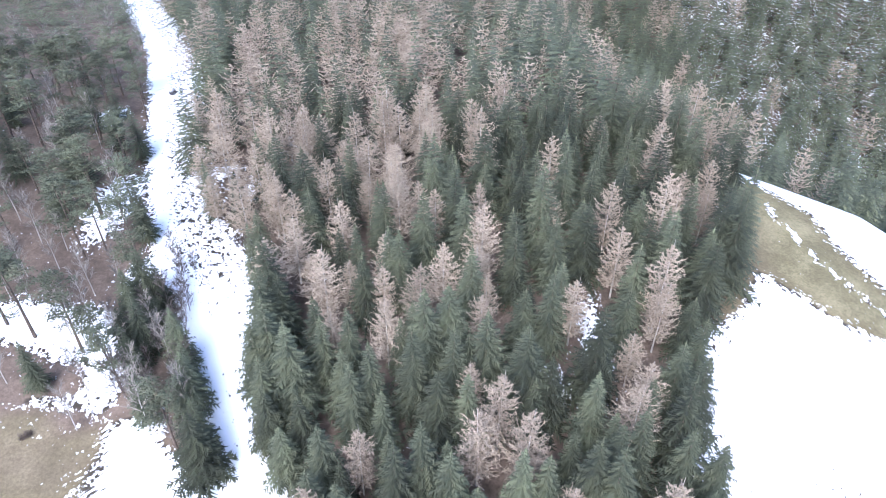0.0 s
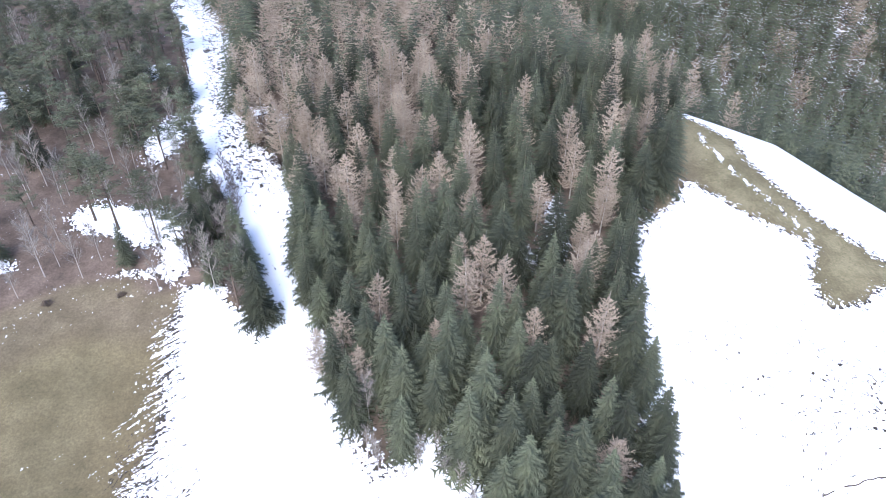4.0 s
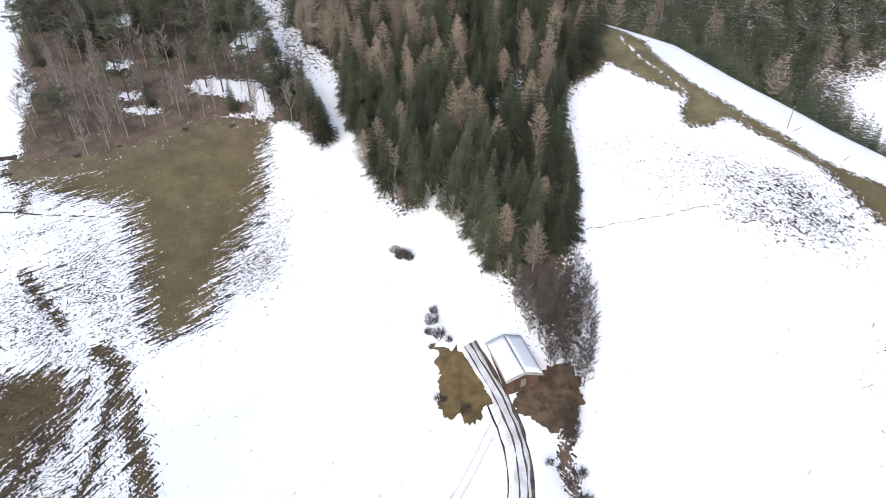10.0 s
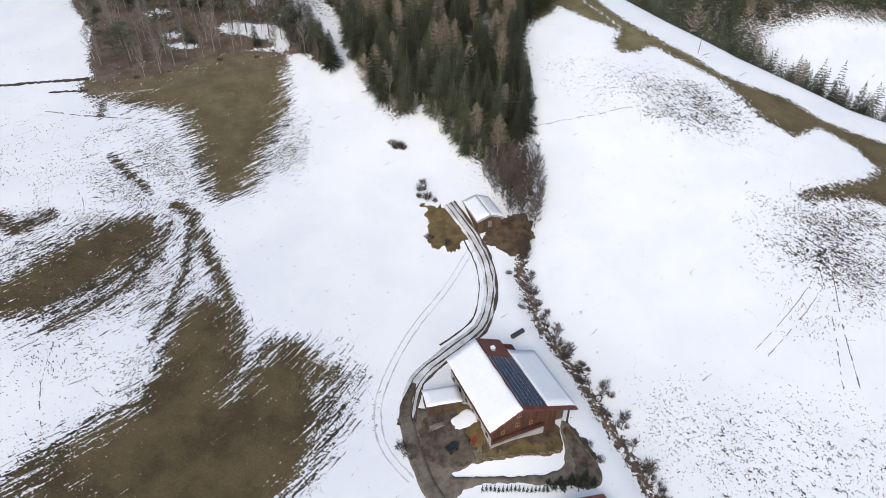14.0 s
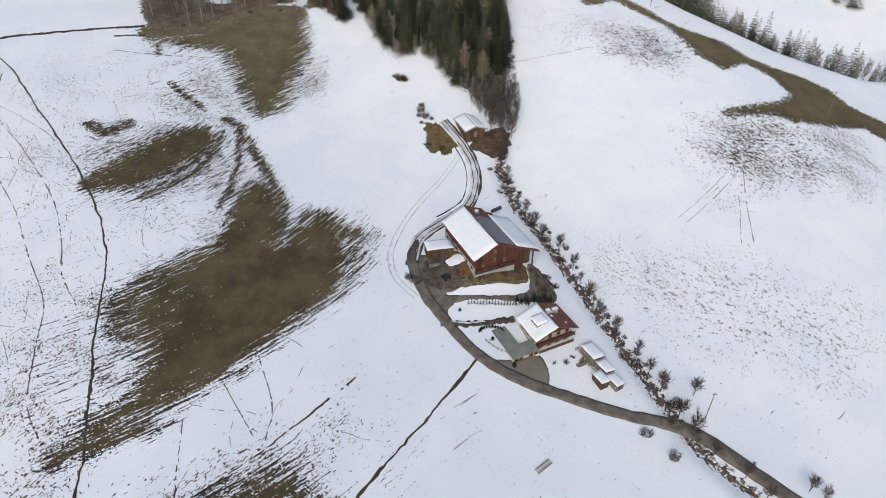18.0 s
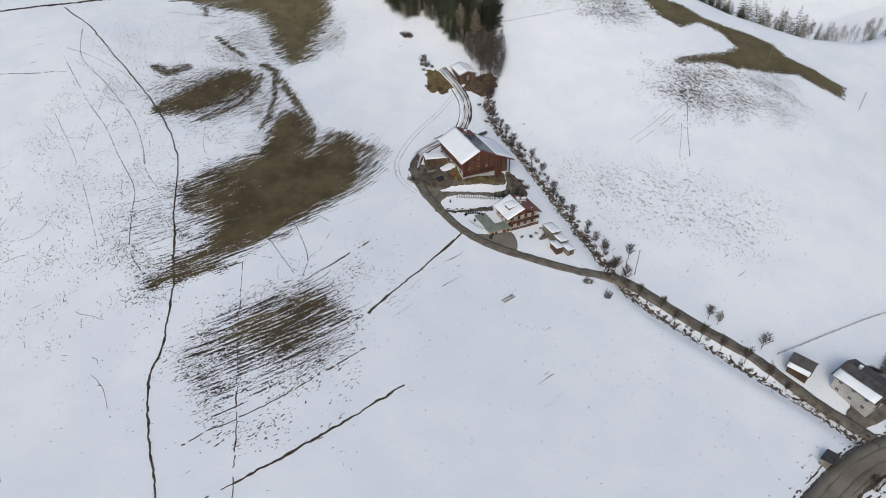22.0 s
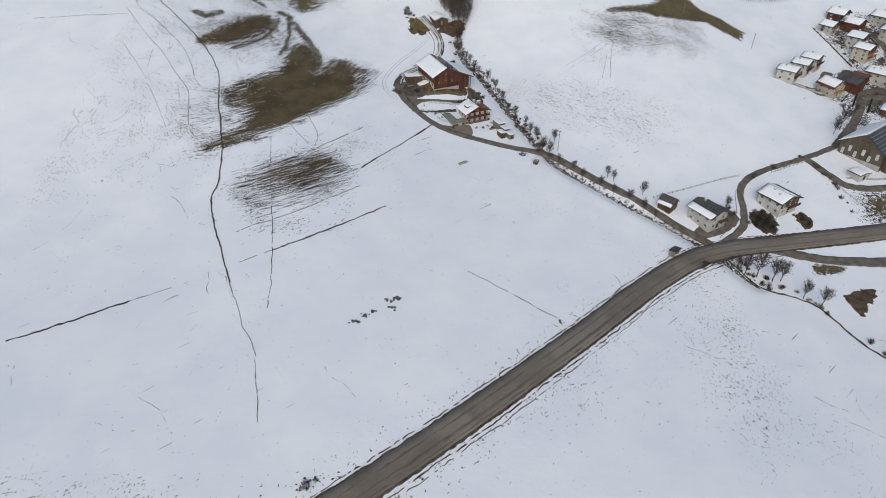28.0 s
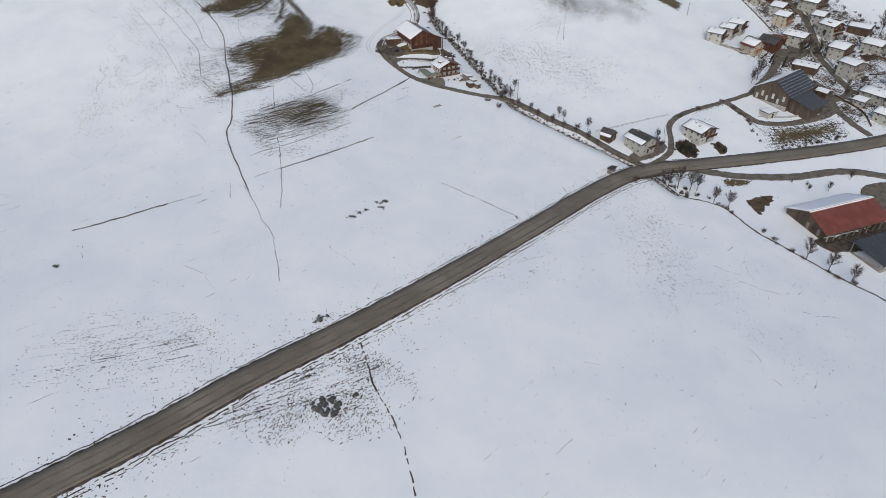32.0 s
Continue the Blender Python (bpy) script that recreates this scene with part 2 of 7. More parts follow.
# ---- the lie of the land ----
HILLS = [
    11.33, -1.77, 12.19, 8.68, 0.9, -9.75, 1.71, 6.66, -1.06, -2.48, 2.22, 3.68, 1.95,
    0.05, -6.65, -9.36, -3.52, -12.94, -3.99, 1.06, -4.91, -3.81, -0.24, 2.79, -2.3, 13.03,
    -1.13, -4.09, 5.46, -5.09, -6.09, 2.4, 8.42, -20.95, -5.25, 8.04, -10.86, -9.52, 3.56,
    -1.31, -9.17, 16.23, 10.27, -2.58, 5.7, 6.34, 0.31, 9.58, 12.5, -13, -10.72, 6.5,
]


def smooth(v, lo, hi):
    t = np.clip((v - lo) / (hi - lo), 0, 1)
    return t * t * (3 - 2 * t)


CREST = np.array([(10, 262), (49, 230), (65, 221.5), (74, 217), (80, 207), (85.5, 198.5), (91, 191), (97, 184.5), (109, 170), (123, 158.5), (133, 151), (142, 144), (153, 140.5), (179, 133), (215, 136), (260, 152), (400, 200)], float)


def gorge(x, y):
    """Metres beyond the crest of the meadow's ridge, less than nothing on the meadow's side."""
    x, y = np.asarray(x, float)[..., None], np.asarray(y, float)[..., None]
    a, u = CREST[:-1], np.diff(CREST, axis=0)
    t = np.clip(((x - a[:, 0]) * u[:, 0] + (y - a[:, 1]) * u[:, 1]) / (u ** 2).sum(1), 0, 1)
    dx, dy = x - a[:, 0] - t * u[:, 0], y - a[:, 1] - t * u[:, 1]
    d = np.hypot(dx, dy)
    k = d.argmin(-1)[..., None]
    sign = np.sign(np.take_along_axis(u[:, 0] * dy - u[:, 1] * dx, k, -1))
    return (np.take_along_axis(d, k, -1) * sign)[..., 0]


def land(x, y):
    """Height of the ground: a tilted plane, broad hills and the gorge behind the ridge."""
    x, y = np.asarray(x, float), np.asarray(y, float)
    xc, yc = np.clip(x, -700, 700), np.clip(y, -700, 600)
    z = HILLS[0] + HILLS[1] * xc / 100 + HILLS[2] * yc / 100
    k = 3
    for j in range(7):
        for i in range(7):
            z = z + HILLS[k] * np.exp(-((x + 160 - 70 * i) ** 2 + (y + 210 - 75 * j) ** 2) / (2 * 85.0 ** 2))
            k += 1
    z = z + 3.6 * np.exp(-(((x - 2) / 11) ** 2 + ((y - 32) / 10) ** 2))
    if np.max(x) > 20:
        s = gorge(x, y)
        east = smooth(x, 22, 50)
        z = z - 22 * smooth(s, -3, 36) * east + 0.36 * np.clip(s - 58, 0, 260) * east
    return z


def ground_z(x, y):
    return float(land(x, y))


def inside(poly, x, y):
    r = np.zeros(np.shape(x), bool)
    for (x0, y0), (x1, y1) in zip(poly, poly[1:] + poly[:1]):
        c = (y0 > y) != (y1 > y)
        r ^= c & (x < (x1 - x0) * (y - y0) / (y1 - y0 + 1e-9) + x0)
    return r


def away(line, x, y):
    """Distance to a line of points."""
    d = np.full(np.shape(x), 1e9)
    for (x0, y0), (x1, y1) in zip(line, line[1:]):
        ux, uy = x1 - x0, y1 - y0
        t = np.clip(((x - x0) * ux + (y - y0) * uy) / (ux * ux + uy * uy + 1e-9), 0, 1)
        d = np.minimum(d, np.hypot(x - x0 - t * ux, y - y0 - t * uy))
    return d


def within(poly, x, y, soft):
    """1 well inside, 0.5 on the outline, 0 outside."""
    d = away(poly + poly[:1], x, y) / soft
    return np.clip(0.5 + 0.5 * np.where(inside(poly, x, y), d, -d), 0, 1)


LANE = [(-121, 353), (-84, 290), (-74, 260), (-66, 234.5), (-57.5, 213), (-50, 204), (-45.5, 192), (-41.5, 180), (-37, 169.5), (-33, 158), (-29, 150)]
WOOD = [(15, 98), (20.5, 96), (23.5, 108), (23.5, 120), (25.3, 145), (27.5, 164), (28.5, 178), (42, 196), (50, 228), (62, 262), (80, 330), (80, 440), (-137, 440),
        (-117, 353), (-80, 289), (-71, 262), (-63, 234), (-53, 213), (-43, 203), (-41, 191), (-38, 179), (-34, 167), (-29.5, 155), (-23.5, 147), (-19, 139.5), (-13, 141.5), (-8.5, 143.5), (-5, 137), (-1.5, 129), (3, 121), (8, 110), (12, 103)]
WEST_WOOD = [(-41, 163.5), (-44.5, 167), (-51, 171), (-57.5, 172.4), (-64, 170), (-69, 174), (-78.5, 172), (-88, 166), (-95, 158.3), (-105.6, 152.8), (-113, 149), (-119, 151), (-124, 160.6), (-132, 186), (-145, 203), (-172, 262), (-205, 440),
             (-170, 440), (-129, 353), (-94, 290), (-82, 259), (-73.5, 235), (-66, 215), (-61, 204), (-53, 192), (-48.5, 181), (-43.5, 172.6)]
SNOW_PATCHES = [(-74.5, 217, 5, 11), (-80, 190, 7, 5), (-69, 188, 8, 6), (-61, 181, 4, 8), (-53, 172.5, 4, 2.5), (-68, 175.5, 6, 1.6), (-96, 176, 6, 2.5), (-102, 183, 4, 2.5), (-122, 234, 6, 7), (-88, 250, 4, 6), (-112, 200, 5, 4), (-60, 200, 6, 5)]
OLIVE = [
    ([(-112, 141), (-99, 150), (-97, 155), (-90, 161), (-71, 173), (-59, 172), (-57, 160), (-56, 150), (-58.5, 133), (-61, 119), (-61, 110), (-63, 105), (-68, 99.5), (-75, 111), (-80, 124), (-88, 139)], 6),
    ([(-47, 51.5), (-39.5, 50), (-33.5, 43.5), (-31.5, 32), (-36, 18.8), (-46.5, 6.8), (-58.5, -8.2), (-68.5, -17), (-76, -22), (-88, -27), (-84, -18), (-79, -12), (-79, -4), (-86, 4), (-88, 12), (-85, 20), (-79, 26), (-72, 35), (-67.5, 44), (-65.5, 54), (-62, 62), (-56.5, 57), (-53, 46), (-53.8, 38.5), (-50, 46)], 6),
    ([(-110, 55), (-105, 61.5), (-97, 74), (-90, 83), (-85, 86.5), (-83, 80), (-91, 68.5), (-99.5, 58.5)], 5),
    ([(130.7, -82.5), (138, -81.5), (144, -82.5), (140, -86), (131, -86.7)], 2.0),
    ([(173, -43), (193, -41), (209, -38), (206, -48), (188, -54), (168, -57)], 9),
    ([(49.5, 227), (56, 223.5), (63, 216), (64, 205), (68, 193.5), (72, 187), (78, 179), (83, 172), (89, 166), (96, 156), (104, 149.5), (117, 144), (125, 134), (134.5, 129), (145, 126), (154.5, 120), (158, 110), (168, 104), (178, 92),
      (172, 82), (156.5, 96), (140, 94.6), (127, 95), (120, 98), (103, 97), (110, 99.6), (125, 105), (133, 111), (130, 121), (121.6, 129), (110, 122), (102.6, 131.6), (99.5, 142.4), (95.6, 151), (86, 160), (82.5, 163), (78.7, 168), (75, 170),
      (70, 166), (63, 165), (62, 172), (66.5, 179), (63, 182.4), (54.6, 188.6), (50, 194), (46, 198), (40, 189), (34, 186), (36, 200), (45, 216)], 2.6),
]
SPECKLED = [
    ([(-108, 52), (-99, 78), (-88, 92), (-74, 93), (-60, 66), (-54, 44), (-66, 40), (-72, 52), (-84, 50), (-96, 46)], 7, 0.52), ([(-124, 62), (-118, 80), (-100, 92), (-86, 90), (-92, 78), (-110, 58)], 9, 0.40),
    ([(-113, 140), (-90, 142), (-76, 112), (-69, 98), (-76, 94), (-90, 98), (-102, 108)], 7, 0.34), ([(-56, 146), (-46, 128), (-46, 112), (-62, 104), (-58, 126)], 8, 0.46),
    ([(-100, 8), (-86, 26), (-74, 30), (-78, 12), (-76, -6), (-84, -18), (-92, -22), (-104, -12)], 10, 0.52), ([(-30, 50), (-24, 48), (-22, 30), (-32, 20)], 6, 0.42), ([(-50, 56), (-34, 58), (-26, 46), (-30, 38), (-44, 46)], 5, 0.45),
    ([(-96, -33), (-82, -24), (-68, -20), (-68, -23), (-84, -28)], 3, 0.6),
    ([(-77, -47), (-49, -26), (-28, -5), (-21, 0), (-30, -9), (-36, -30), (-34, -40), (-50, -50)], 8, 0.32), ([(-80, -58), (-66, -36), (-46, -26), (-36, -38), (-34, -54), (-62, -72)], 7, 0.58), ([(-42, -33), (-30, -35), (-21, -24), (-12, -18), (-14, -35), (-23, -39), (-37, -41)], 6, 0.36),
    ([(53, 159), (62, 153), (93, 150), (101, 142), (105, 128), (78, 117), (58, 128), (57, 146)], 8, 0.12), ([(94, 92), (128, 103), (111, 71), (91, 67)], 8, 0.06),
    ([(-130, 40), (-105, 110), (-90, 20), (-110, -40)], 14, 0.22), ([(-150, 130), (-118, 142), (-110, 112), (-140, 100)], 12, 0.22),
    ([(32, 164), (61, 165), (93, 148), (108, 139), (94, 115), (70, 120), (57, 132), (36, 147)], 9, 0.28), ([(70, 150), (92, 146), (96, 118), (74, 124)], 9, 0.16),
    ([(77, 91), (122, 106), (98, 62), (92, 68), (78, 75)], 10, 0.20), ([(78, 76), (116, 99), (148, 92), (150, 75), (126, 55), (98, 59)], 9, 0.40), ([(35, 46), (78, 35), (116, 16), (99, -14), (57, 1), (33, 21)], 10, 0.36),
    ([(-105, -165), (-62, -164), (-56, -181), (-78, -190), (-111, -192)], 9, 0.38), ([(-54, -186), (-22, -171), (-10, -188), (-22, -200), (-55, -200)], 7, 0.44),
    ([(72, -119), (91, -122), (92, -154), (74, -164)], 9, 0.36), ([(88, -90), (96, -114), (85, -119)], 5, 0.42), ([(-110, -220), (-60, -190), (-50, -196), (-100, -232)], 6, 0.40)]
VILLAGE = [(178, 50), (196, 36), (204, 44), (216, 58), (229, 68), (228, 88), (227, 108), (262, 124), (285, 110), (300, 60), (300, -40), (230, -46), (214, -38), (206, -4), (184, -2), (199, 20), (200, 27), (190, 41)]
DITCHES = [
    ([(-173, 132), (-154, 113), (-140, 94), (-113, 59), (-98, 32), (-91, 3), (-84, -25), (-80, -49), (-80, -62), (-71, -86), (-65, -101)], 0.75), ([(-66, -100), (-62, -108), (-58, -118), (-53, -127), (-48, -150)], 0.28),
    ([(0, 0), (-14, -18), (-29, -37)], 0.95), ([(-19, -60), (-40, -76), (-55, -86)], 0.8), ([(-55, -86), (-64, -92)], 0.4), ([(-119, -124), (-106, -117), (-92, -109)], 0.95), ([(-92, -109), (-81, -103)], 0.4),
    ([(-23, -172), (-19, -188), (-13, -202), (-9, -220)], 0.6), ([(-66, -19), (-63, -40), (-55, -85), (-52, -112)], 0.35), ([(-48, -26), (-63, -39)], 0.5), ([(-48, -26), (-30, -7)], 0.6),
    ([(101, -80), (107, -93), (119, -99), (124, -104), (129, -117), (139, -133), (146, -144), (156, -158)], 1.2), ([(-68, -77), (-48, -64), (-29, -49)], 0.5),
    ([(-230, 124), (-200, 130), (-175, 135), (-150, 142), (-133, 147), (-120, 151)], 2.4), ([(-129, 141), (-118, 144)], 1.6), ([(-126, 131), (-111, 130.5), (-90, 132.5)], 0.5), ([(-196, 74), (-149, 77)], 0.6), ([(28, 131), (45, 133), (60, 136)], 0.3), ([(35, -112), (22, -102), (8, -92)], 0.4)]
CLEARINGS = [(15.5, 185, 2.6, 10.0), (7.5, 177, 4.5, 4.0), (-47, 222, 3.0, 5.0), (-43, 236, 2.4, 4.0), (-54, 228, 3.0, 3.0)]
WEEDS = [([(-101, 112.5), (-95, 106.5), (-87, 99.5)], 1.5), ([(-79, 95), (-73, 92)], 2.2), ([(-112, 138), (-110, 131)], 1.5), ([(-78.7, 88), (-78.8, 77), (-82.2, 65), (-88, 58), (-94.3, 50.7)], 1.5), ([(-82.4, 86), (-81.8, 76.4), (-84.5, 68), (-90.5, 62.4), (-99, 56.6)], 1.2), ([(-73.5, 90), (-70.6, 72), (-70.4, 60), (-72.8, 50)], 1.0), ([(-73, 89), (-63.6, 73), (-57.8, 61.6), (-54.2, 52.8), (-52.9, 44.3), (-55.5, 38)], 2.4),
         ([(-119, 84), (-113, 80), (-108, 86)], 3.0), ([(102, 96), (112, 99), (128, 98)], 3.0)]
TRAILS = [[(68, 49), (82, 60), (94, 71)], [(94, 71), (90, 55), (84, 38)], [(97, 70), (92, 54), (88, 38)], [(70, 47), (84, 58), (96, 69)], [(-161, 96), (-149, 91), (-131, 79), (-126, 74)], [(-158, 114), (-149, 88), (-133, 69), (-117, 48), (-109, 32), (-105, 21), (-98, 11)], [(-156, 88), (-137, 59), (-125, 43), (-116, 28), (-106, 12), (-103, 0), (-99, -15), (-93, -24)],
          [(-145, 50), (-130, 27), (-118, 5), (-111, -9), (-106, -20)], [(-133, 77), (-130, 47), (-128, 30)], [(-92, 50), (-90, 37), (-86, 27)], [(-53, -2), (-48, -15), (-48, -24)], [(-60, -9), (-50, -24)], [(-72, 70), (-72, 55), (-73, 47)]]
GULLY = [(19, 95), (15, 77), (18, 60), (23, 49), (27, 38), (32, 23), (37, 8), (41, -4), (45, -15), (48, -24), (54, -32), (63, -41), (72, -50), (84, -61), (98, -76), (107, -92)]


def spread(lo, hi, step, far):
    """Even lines from lo to hi, then ever wider ones out to far."""
    out, v, s = [], hi, step
    while v < far:
        s *= 1.35
        v += s
        out.append(v)
    low, v, s = [], lo, step
    while v > -far:
        s *= 1.35
        v -= s
        low.append(v)
    return np.array(low[::-1] + list(np.arange(lo, hi + 1e-6, step)) + out)


BASE = -0.78


def build_ground():
    xs, ys = spread(-230, 290, 1.5, 2600), spread(-320, 330, 1.5, 2600)
    gx, gy = np.meshgrid(xs, ys)
    z = land(gx, gy)
    cover = np.full(gx.shape, BASE)
    for poly, soft in OLIVE:
        w = within(poly, gx, gy, soft)
        cover = np.maximum(cover, np.where(w > 0, BASE + 2.6 * w, BASE))
    for poly, soft, top in SPECKLED:
        cover = cover + 2.0 * top * within(poly, gx, gy, soft) * np.clip(1.5 - cover, 0, 1)
    for line, wide in WEEDS:
        cover = np.maximum(cover, 1.75 * np.clip(1.5 - away(line, gx, gy) / wide, 0, 1) + BASE)
    # mowing lines where snow still lies between the rows
    cover = cover - 0.55 * within([(-96, 14), (-84, 26), (-72, 32), (-66, 8), (-72, -16), (-86, -22), (-98, -8)], gx, gy, 10) * (cover > 0.3)
    cover = cover - 0.40 * within([(-52, 30), (-42, 57), (-27, 52), (-25, 32), (-36, 26)], gx, gy, 8) * (cover > 0.3)
    brown = np.zeros(gx.shape)
    for poly, c in ((WOOD, 1.7), (WEST_WOOD, 1.65)):
        w = within(poly, gx, gy, 6 if poly is WOOD else 2)
        rag = c - 1.15 * np.clip(1.2 - away(WOOD[-6:] + WOOD[:2], gx, gy) / 6, 0, 1)
        if poly is WEST_WOOD:
            rag = c + 0 * gx
            for cx, cy, rx, ry in SNOW_PATCHES:
                rag = rag - 1.85 * np.exp(-((((gx - cx) / rx) ** 2 + ((gy - cy) / ry) ** 2) ** 2))
        cover, brown = np.maximum(cover, BASE + (rag - BASE) * w), np.maximum(brown, w)
    w = within(VILLAGE, gx, gy, 6)
    cover = np.maximum(cover, (0.50 + 0.46 * np.sin(gx * 0.33 + np.sin(gy * 0.2)) * np.sin(gy * 0.29)) * w + BASE * (1 - w))
    brown = np.maximum(brown, 0.8 * w)
    w = within([(32, 178), (40, 189), (46, 198), (48, 208), (46, 222), (38, 205)], gx, gy, 5)
    brown = np.maximum(brown, 0.6 * w)
    cover = cover - 1.7 * np.clip(1.3 - away([(54.6, 217), (56.7, 206.7), (59.2, 199.4), (63, 191.7), (67, 183)], gx, gy) / 0.9, 0, 1)
    # tawny grass between the olive meadow and the open wood
    hem = np.clip(1.7 - away([(-115, 147.5), (-110, 149), (-100, 153), (-92, 158), (-84, 164), (-76, 170), (-64, 169)], gx, gy) / 6.0, 0, 1)
    cover, brown = np.maximum(cover, BASE + 2.1 * hem), np.maximum(brown, 0.45 * hem)
    for cx, cy, rx, ry in CLEARINGS:
        cover = cover - 1.9 * np.exp(-(((gx - cx) / rx) ** 2 + ((gy - cy) / ry) ** 2))
    s = gorge(gx, gy)
    deep = smooth(s, 10, 22) * smooth(gx, 40, 60) * (1 - smooth(gx, 150, 175) * (1 - smooth(gy, 240, 258)))
    cover, brown = np.maximum(cover, BASE + 1.6 * deep), np.maximum(brown, deep)
    d = away(GULLY, gx, gy)
    z = z - 1.5 * np.exp(-(d / 3.0) ** 2)
    cover = np.maximum(cover, 1.75 * np.clip(1.5 - d / (1.9 - 0.7 * smooth(gx, 44, 60)), 0, 1) + BASE)
    brown = np.maximum(brown, np.clip(1.5 - d / 4, 0, 1))
    d = away(LANE, gx, gy)
    near = np.maximum(np.clip(1.5 - d / 4.4, 0, 1), within([(-62, 210), (-57, 197), (-49, 195), (-42, 203), (-50, 209)], gx, gy, 3))
    cover = cover * (1 - near) + (-0.5 + 0.80 * smooth(gy, 184, 204)) * near
    pale = np.maximum(0.55 * within(OLIVE[0][0], gx, gy, 12), within(OLIVE[-1][0], gx, gy, 4) * (1 - 0.7 * smooth(gx, 70, 115)))
    pale = np.maximum(pale, 0.8 * hem)
    side = np.maximum(np.maximum(smooth(gx, -25, 10), brown), near)
    arc = 1 - smooth(gy, 88, 100)
    across, along = np.hypot(gx + 165, gy - 125), 125 * np.arctan2(gy - 125, gx + 165)
    n, k = len(ys), len(xs)
    me = bpy.data.meshes.new("ground")
    idx = np.arange(n * k).reshape(n, k)
    quads = np.stack([idx[:-1, :-1], idx[:-1, 1:], idx[1:, 1:], idx[1:, :-1]], -1).reshape(-1, 4)
    me.vertices.add(n * k)
    me.vertices.foreach_set("co", np.stack([gx, gy, z], -1).ravel())
    me.loops.add(quads.size)
    me.loops.foreach_set("vertex_index", quads.ravel())
    me.polygons.add(len(quads))
    me.polygons.foreach_set("loop_start", np.arange(0, quads.size, 4))
    me.update(calc_edges=True)
    me.polygons.foreach_set("use_smooth", np.ones(len(quads), bool))
    for nm, v in (("cover", cover), ("brown", brown), ("side", side), ("pale", pale), ("arc", arc), ("arc_across", across), ("arc_along", along)):
        me.attributes.new(nm, "FLOAT", "POINT").data.foreach_set("value", v.ravel().astype(np.float32))
    me.materials.append(GROUND)
    return tagged(new("ground", me), "snow-covered meadow slopes with bare olive and brown patches", "ground", kind="structure")


ground = build_ground()


# ---- makers ----
def part(name, bm, material, parent=None, label=""):
    me = bpy.data.meshes.new(name)
    bm.to_mesh(me)
    bm.free()
    me.materials.append(material)
    ob = new(name, me)
    ob.parent = parent
    return tagged(ob, label)


def share(name, me, parent, m=None):
    ob = new(name, me)
    ob.parent = parent
    if m is not None:
        ob.matrix_basis = m
    return ob


def empty(name, m, label, category, group="", kind=""):
    ob = new(name)
    ob.empty_display_size = 0.5
    ob.matrix_basis = m
    return tagged(ob, label, category, group, kind)


def mesh_of(name, verts, faces, material, flat=True):
    me = bpy.data.meshes.new(name)
    me.from_pydata([tuple(v) for v in verts], [], [tuple(f) for f in faces])
    me.materials.append(material)
    if not flat:
        me.polygons.foreach_set("use_smooth", np.ones(len(me.polygons), bool))
    return me


def box(bm, x0, x1, y0, y1, z0, z1, m=None):
    vs = [bm.verts.new((x, y, z)) for z in (z0, z1) for y in (y0, y1) for x in (x0, x1)]
    if m is not None:
        for v in vs:
            v.co = m @ v.co
    for f in ((0, 2, 3, 1), (4, 5, 7, 6), (0, 1, 5, 4), (2, 6, 7, 3), (0, 4, 6, 2), (1, 3, 7, 5)):
        bm.faces.new([vs[i] for i in f])
    return bm


def prism(bm, outline, y0, y1):
    """A closed outline in x and z, drawn out along y."""
    a = [bm.verts.new((x, y0, z)) for x, z in outline]
    b = [bm.verts.new((x, y1, z)) for x, z in outline]
    bm.faces.new(a)
    bm.faces.new(b[::-1])
    n = len(a)
    for i in range(n):
        bm.faces.new((a[i], b[i], b[(i + 1) % n], a[(i + 1) % n]))
    bmesh.ops.recalc_face_normals(bm, faces=bm.faces)
    return bm


def rounded(bm, width, segments=2):
    bmesh.ops.bevel(bm, geom=bm.edges[:], offset=width, segments=segments, affect="EDGES")
    return bm


def rope(line, step=2.0):
    """Points at even steps along a smooth curve through the points given."""
    p = [Vector((*q, 0)) for q in line]
    p = [2 * p[0] - p[1]] + p + [2 * p[-1] - p[-2]]
    out = []
    for a, b, c, d in zip(p, p[1:], p[2:], p[3:]):
        n = max(2, int((c - b).length / step))
        for i in range(n):
            t = i / n
            out.append(0.5 * (2 * b + (c - a) * t + (2 * a - 5 * b + 4 * c - d) * t * t + (3 * b - a - 3 * c + d) * t ** 3))
    return out + [p[-2]]


def strip(name, line, width, material, lift, label, category="road", crown=0.0, wobble=0.0, kind="structure", seed=1, step=2.0):
    """A road laid on the land: a band with sides that reach below the ground."""
    pts = rope(line, step)
    rng = random.Random(seed)
    verts, faces = [], []
    wide = width if isinstance(width, (list, tuple)) else (width, width)
    cols = (-1.0, -0.98, -0.5, 0.0, 0.5, 0.98, 1.0)
    for i, p in enumerate(pts):
        d = (pts[min(i + 1, len(pts) - 1)] - pts[max(i - 1, 0)]).normalized()
        n = Vector((d.y, -d.x, 0))
        w = (wide[0] + (wide[1] - wide[0]) * i / (len(pts) - 1)) / 2
        wl_, wr_ = w + wobble * rng.uniform(-1, 1), w + wobble * rng.uniform(-1, 1)
        for c in cols:
            q = p + n * c * (wr_ if c > 0 else wl_)
            deep = -0.6 if abs(c) == 1.0 else lift + crown * (1 - c * c)
            verts.append((q.x, q.y, ground_z(q.x, q.y) + deep))
        if i:
            a, b = (i - 1) * 7, i * 7
            faces += [(a + k, a + k + 1, b + k + 1, b + k) for k in range(6)]
    ob = new(name, mesh_of(name, verts, faces, material, False))
    return tagged(ob, label, category, kind=kind)


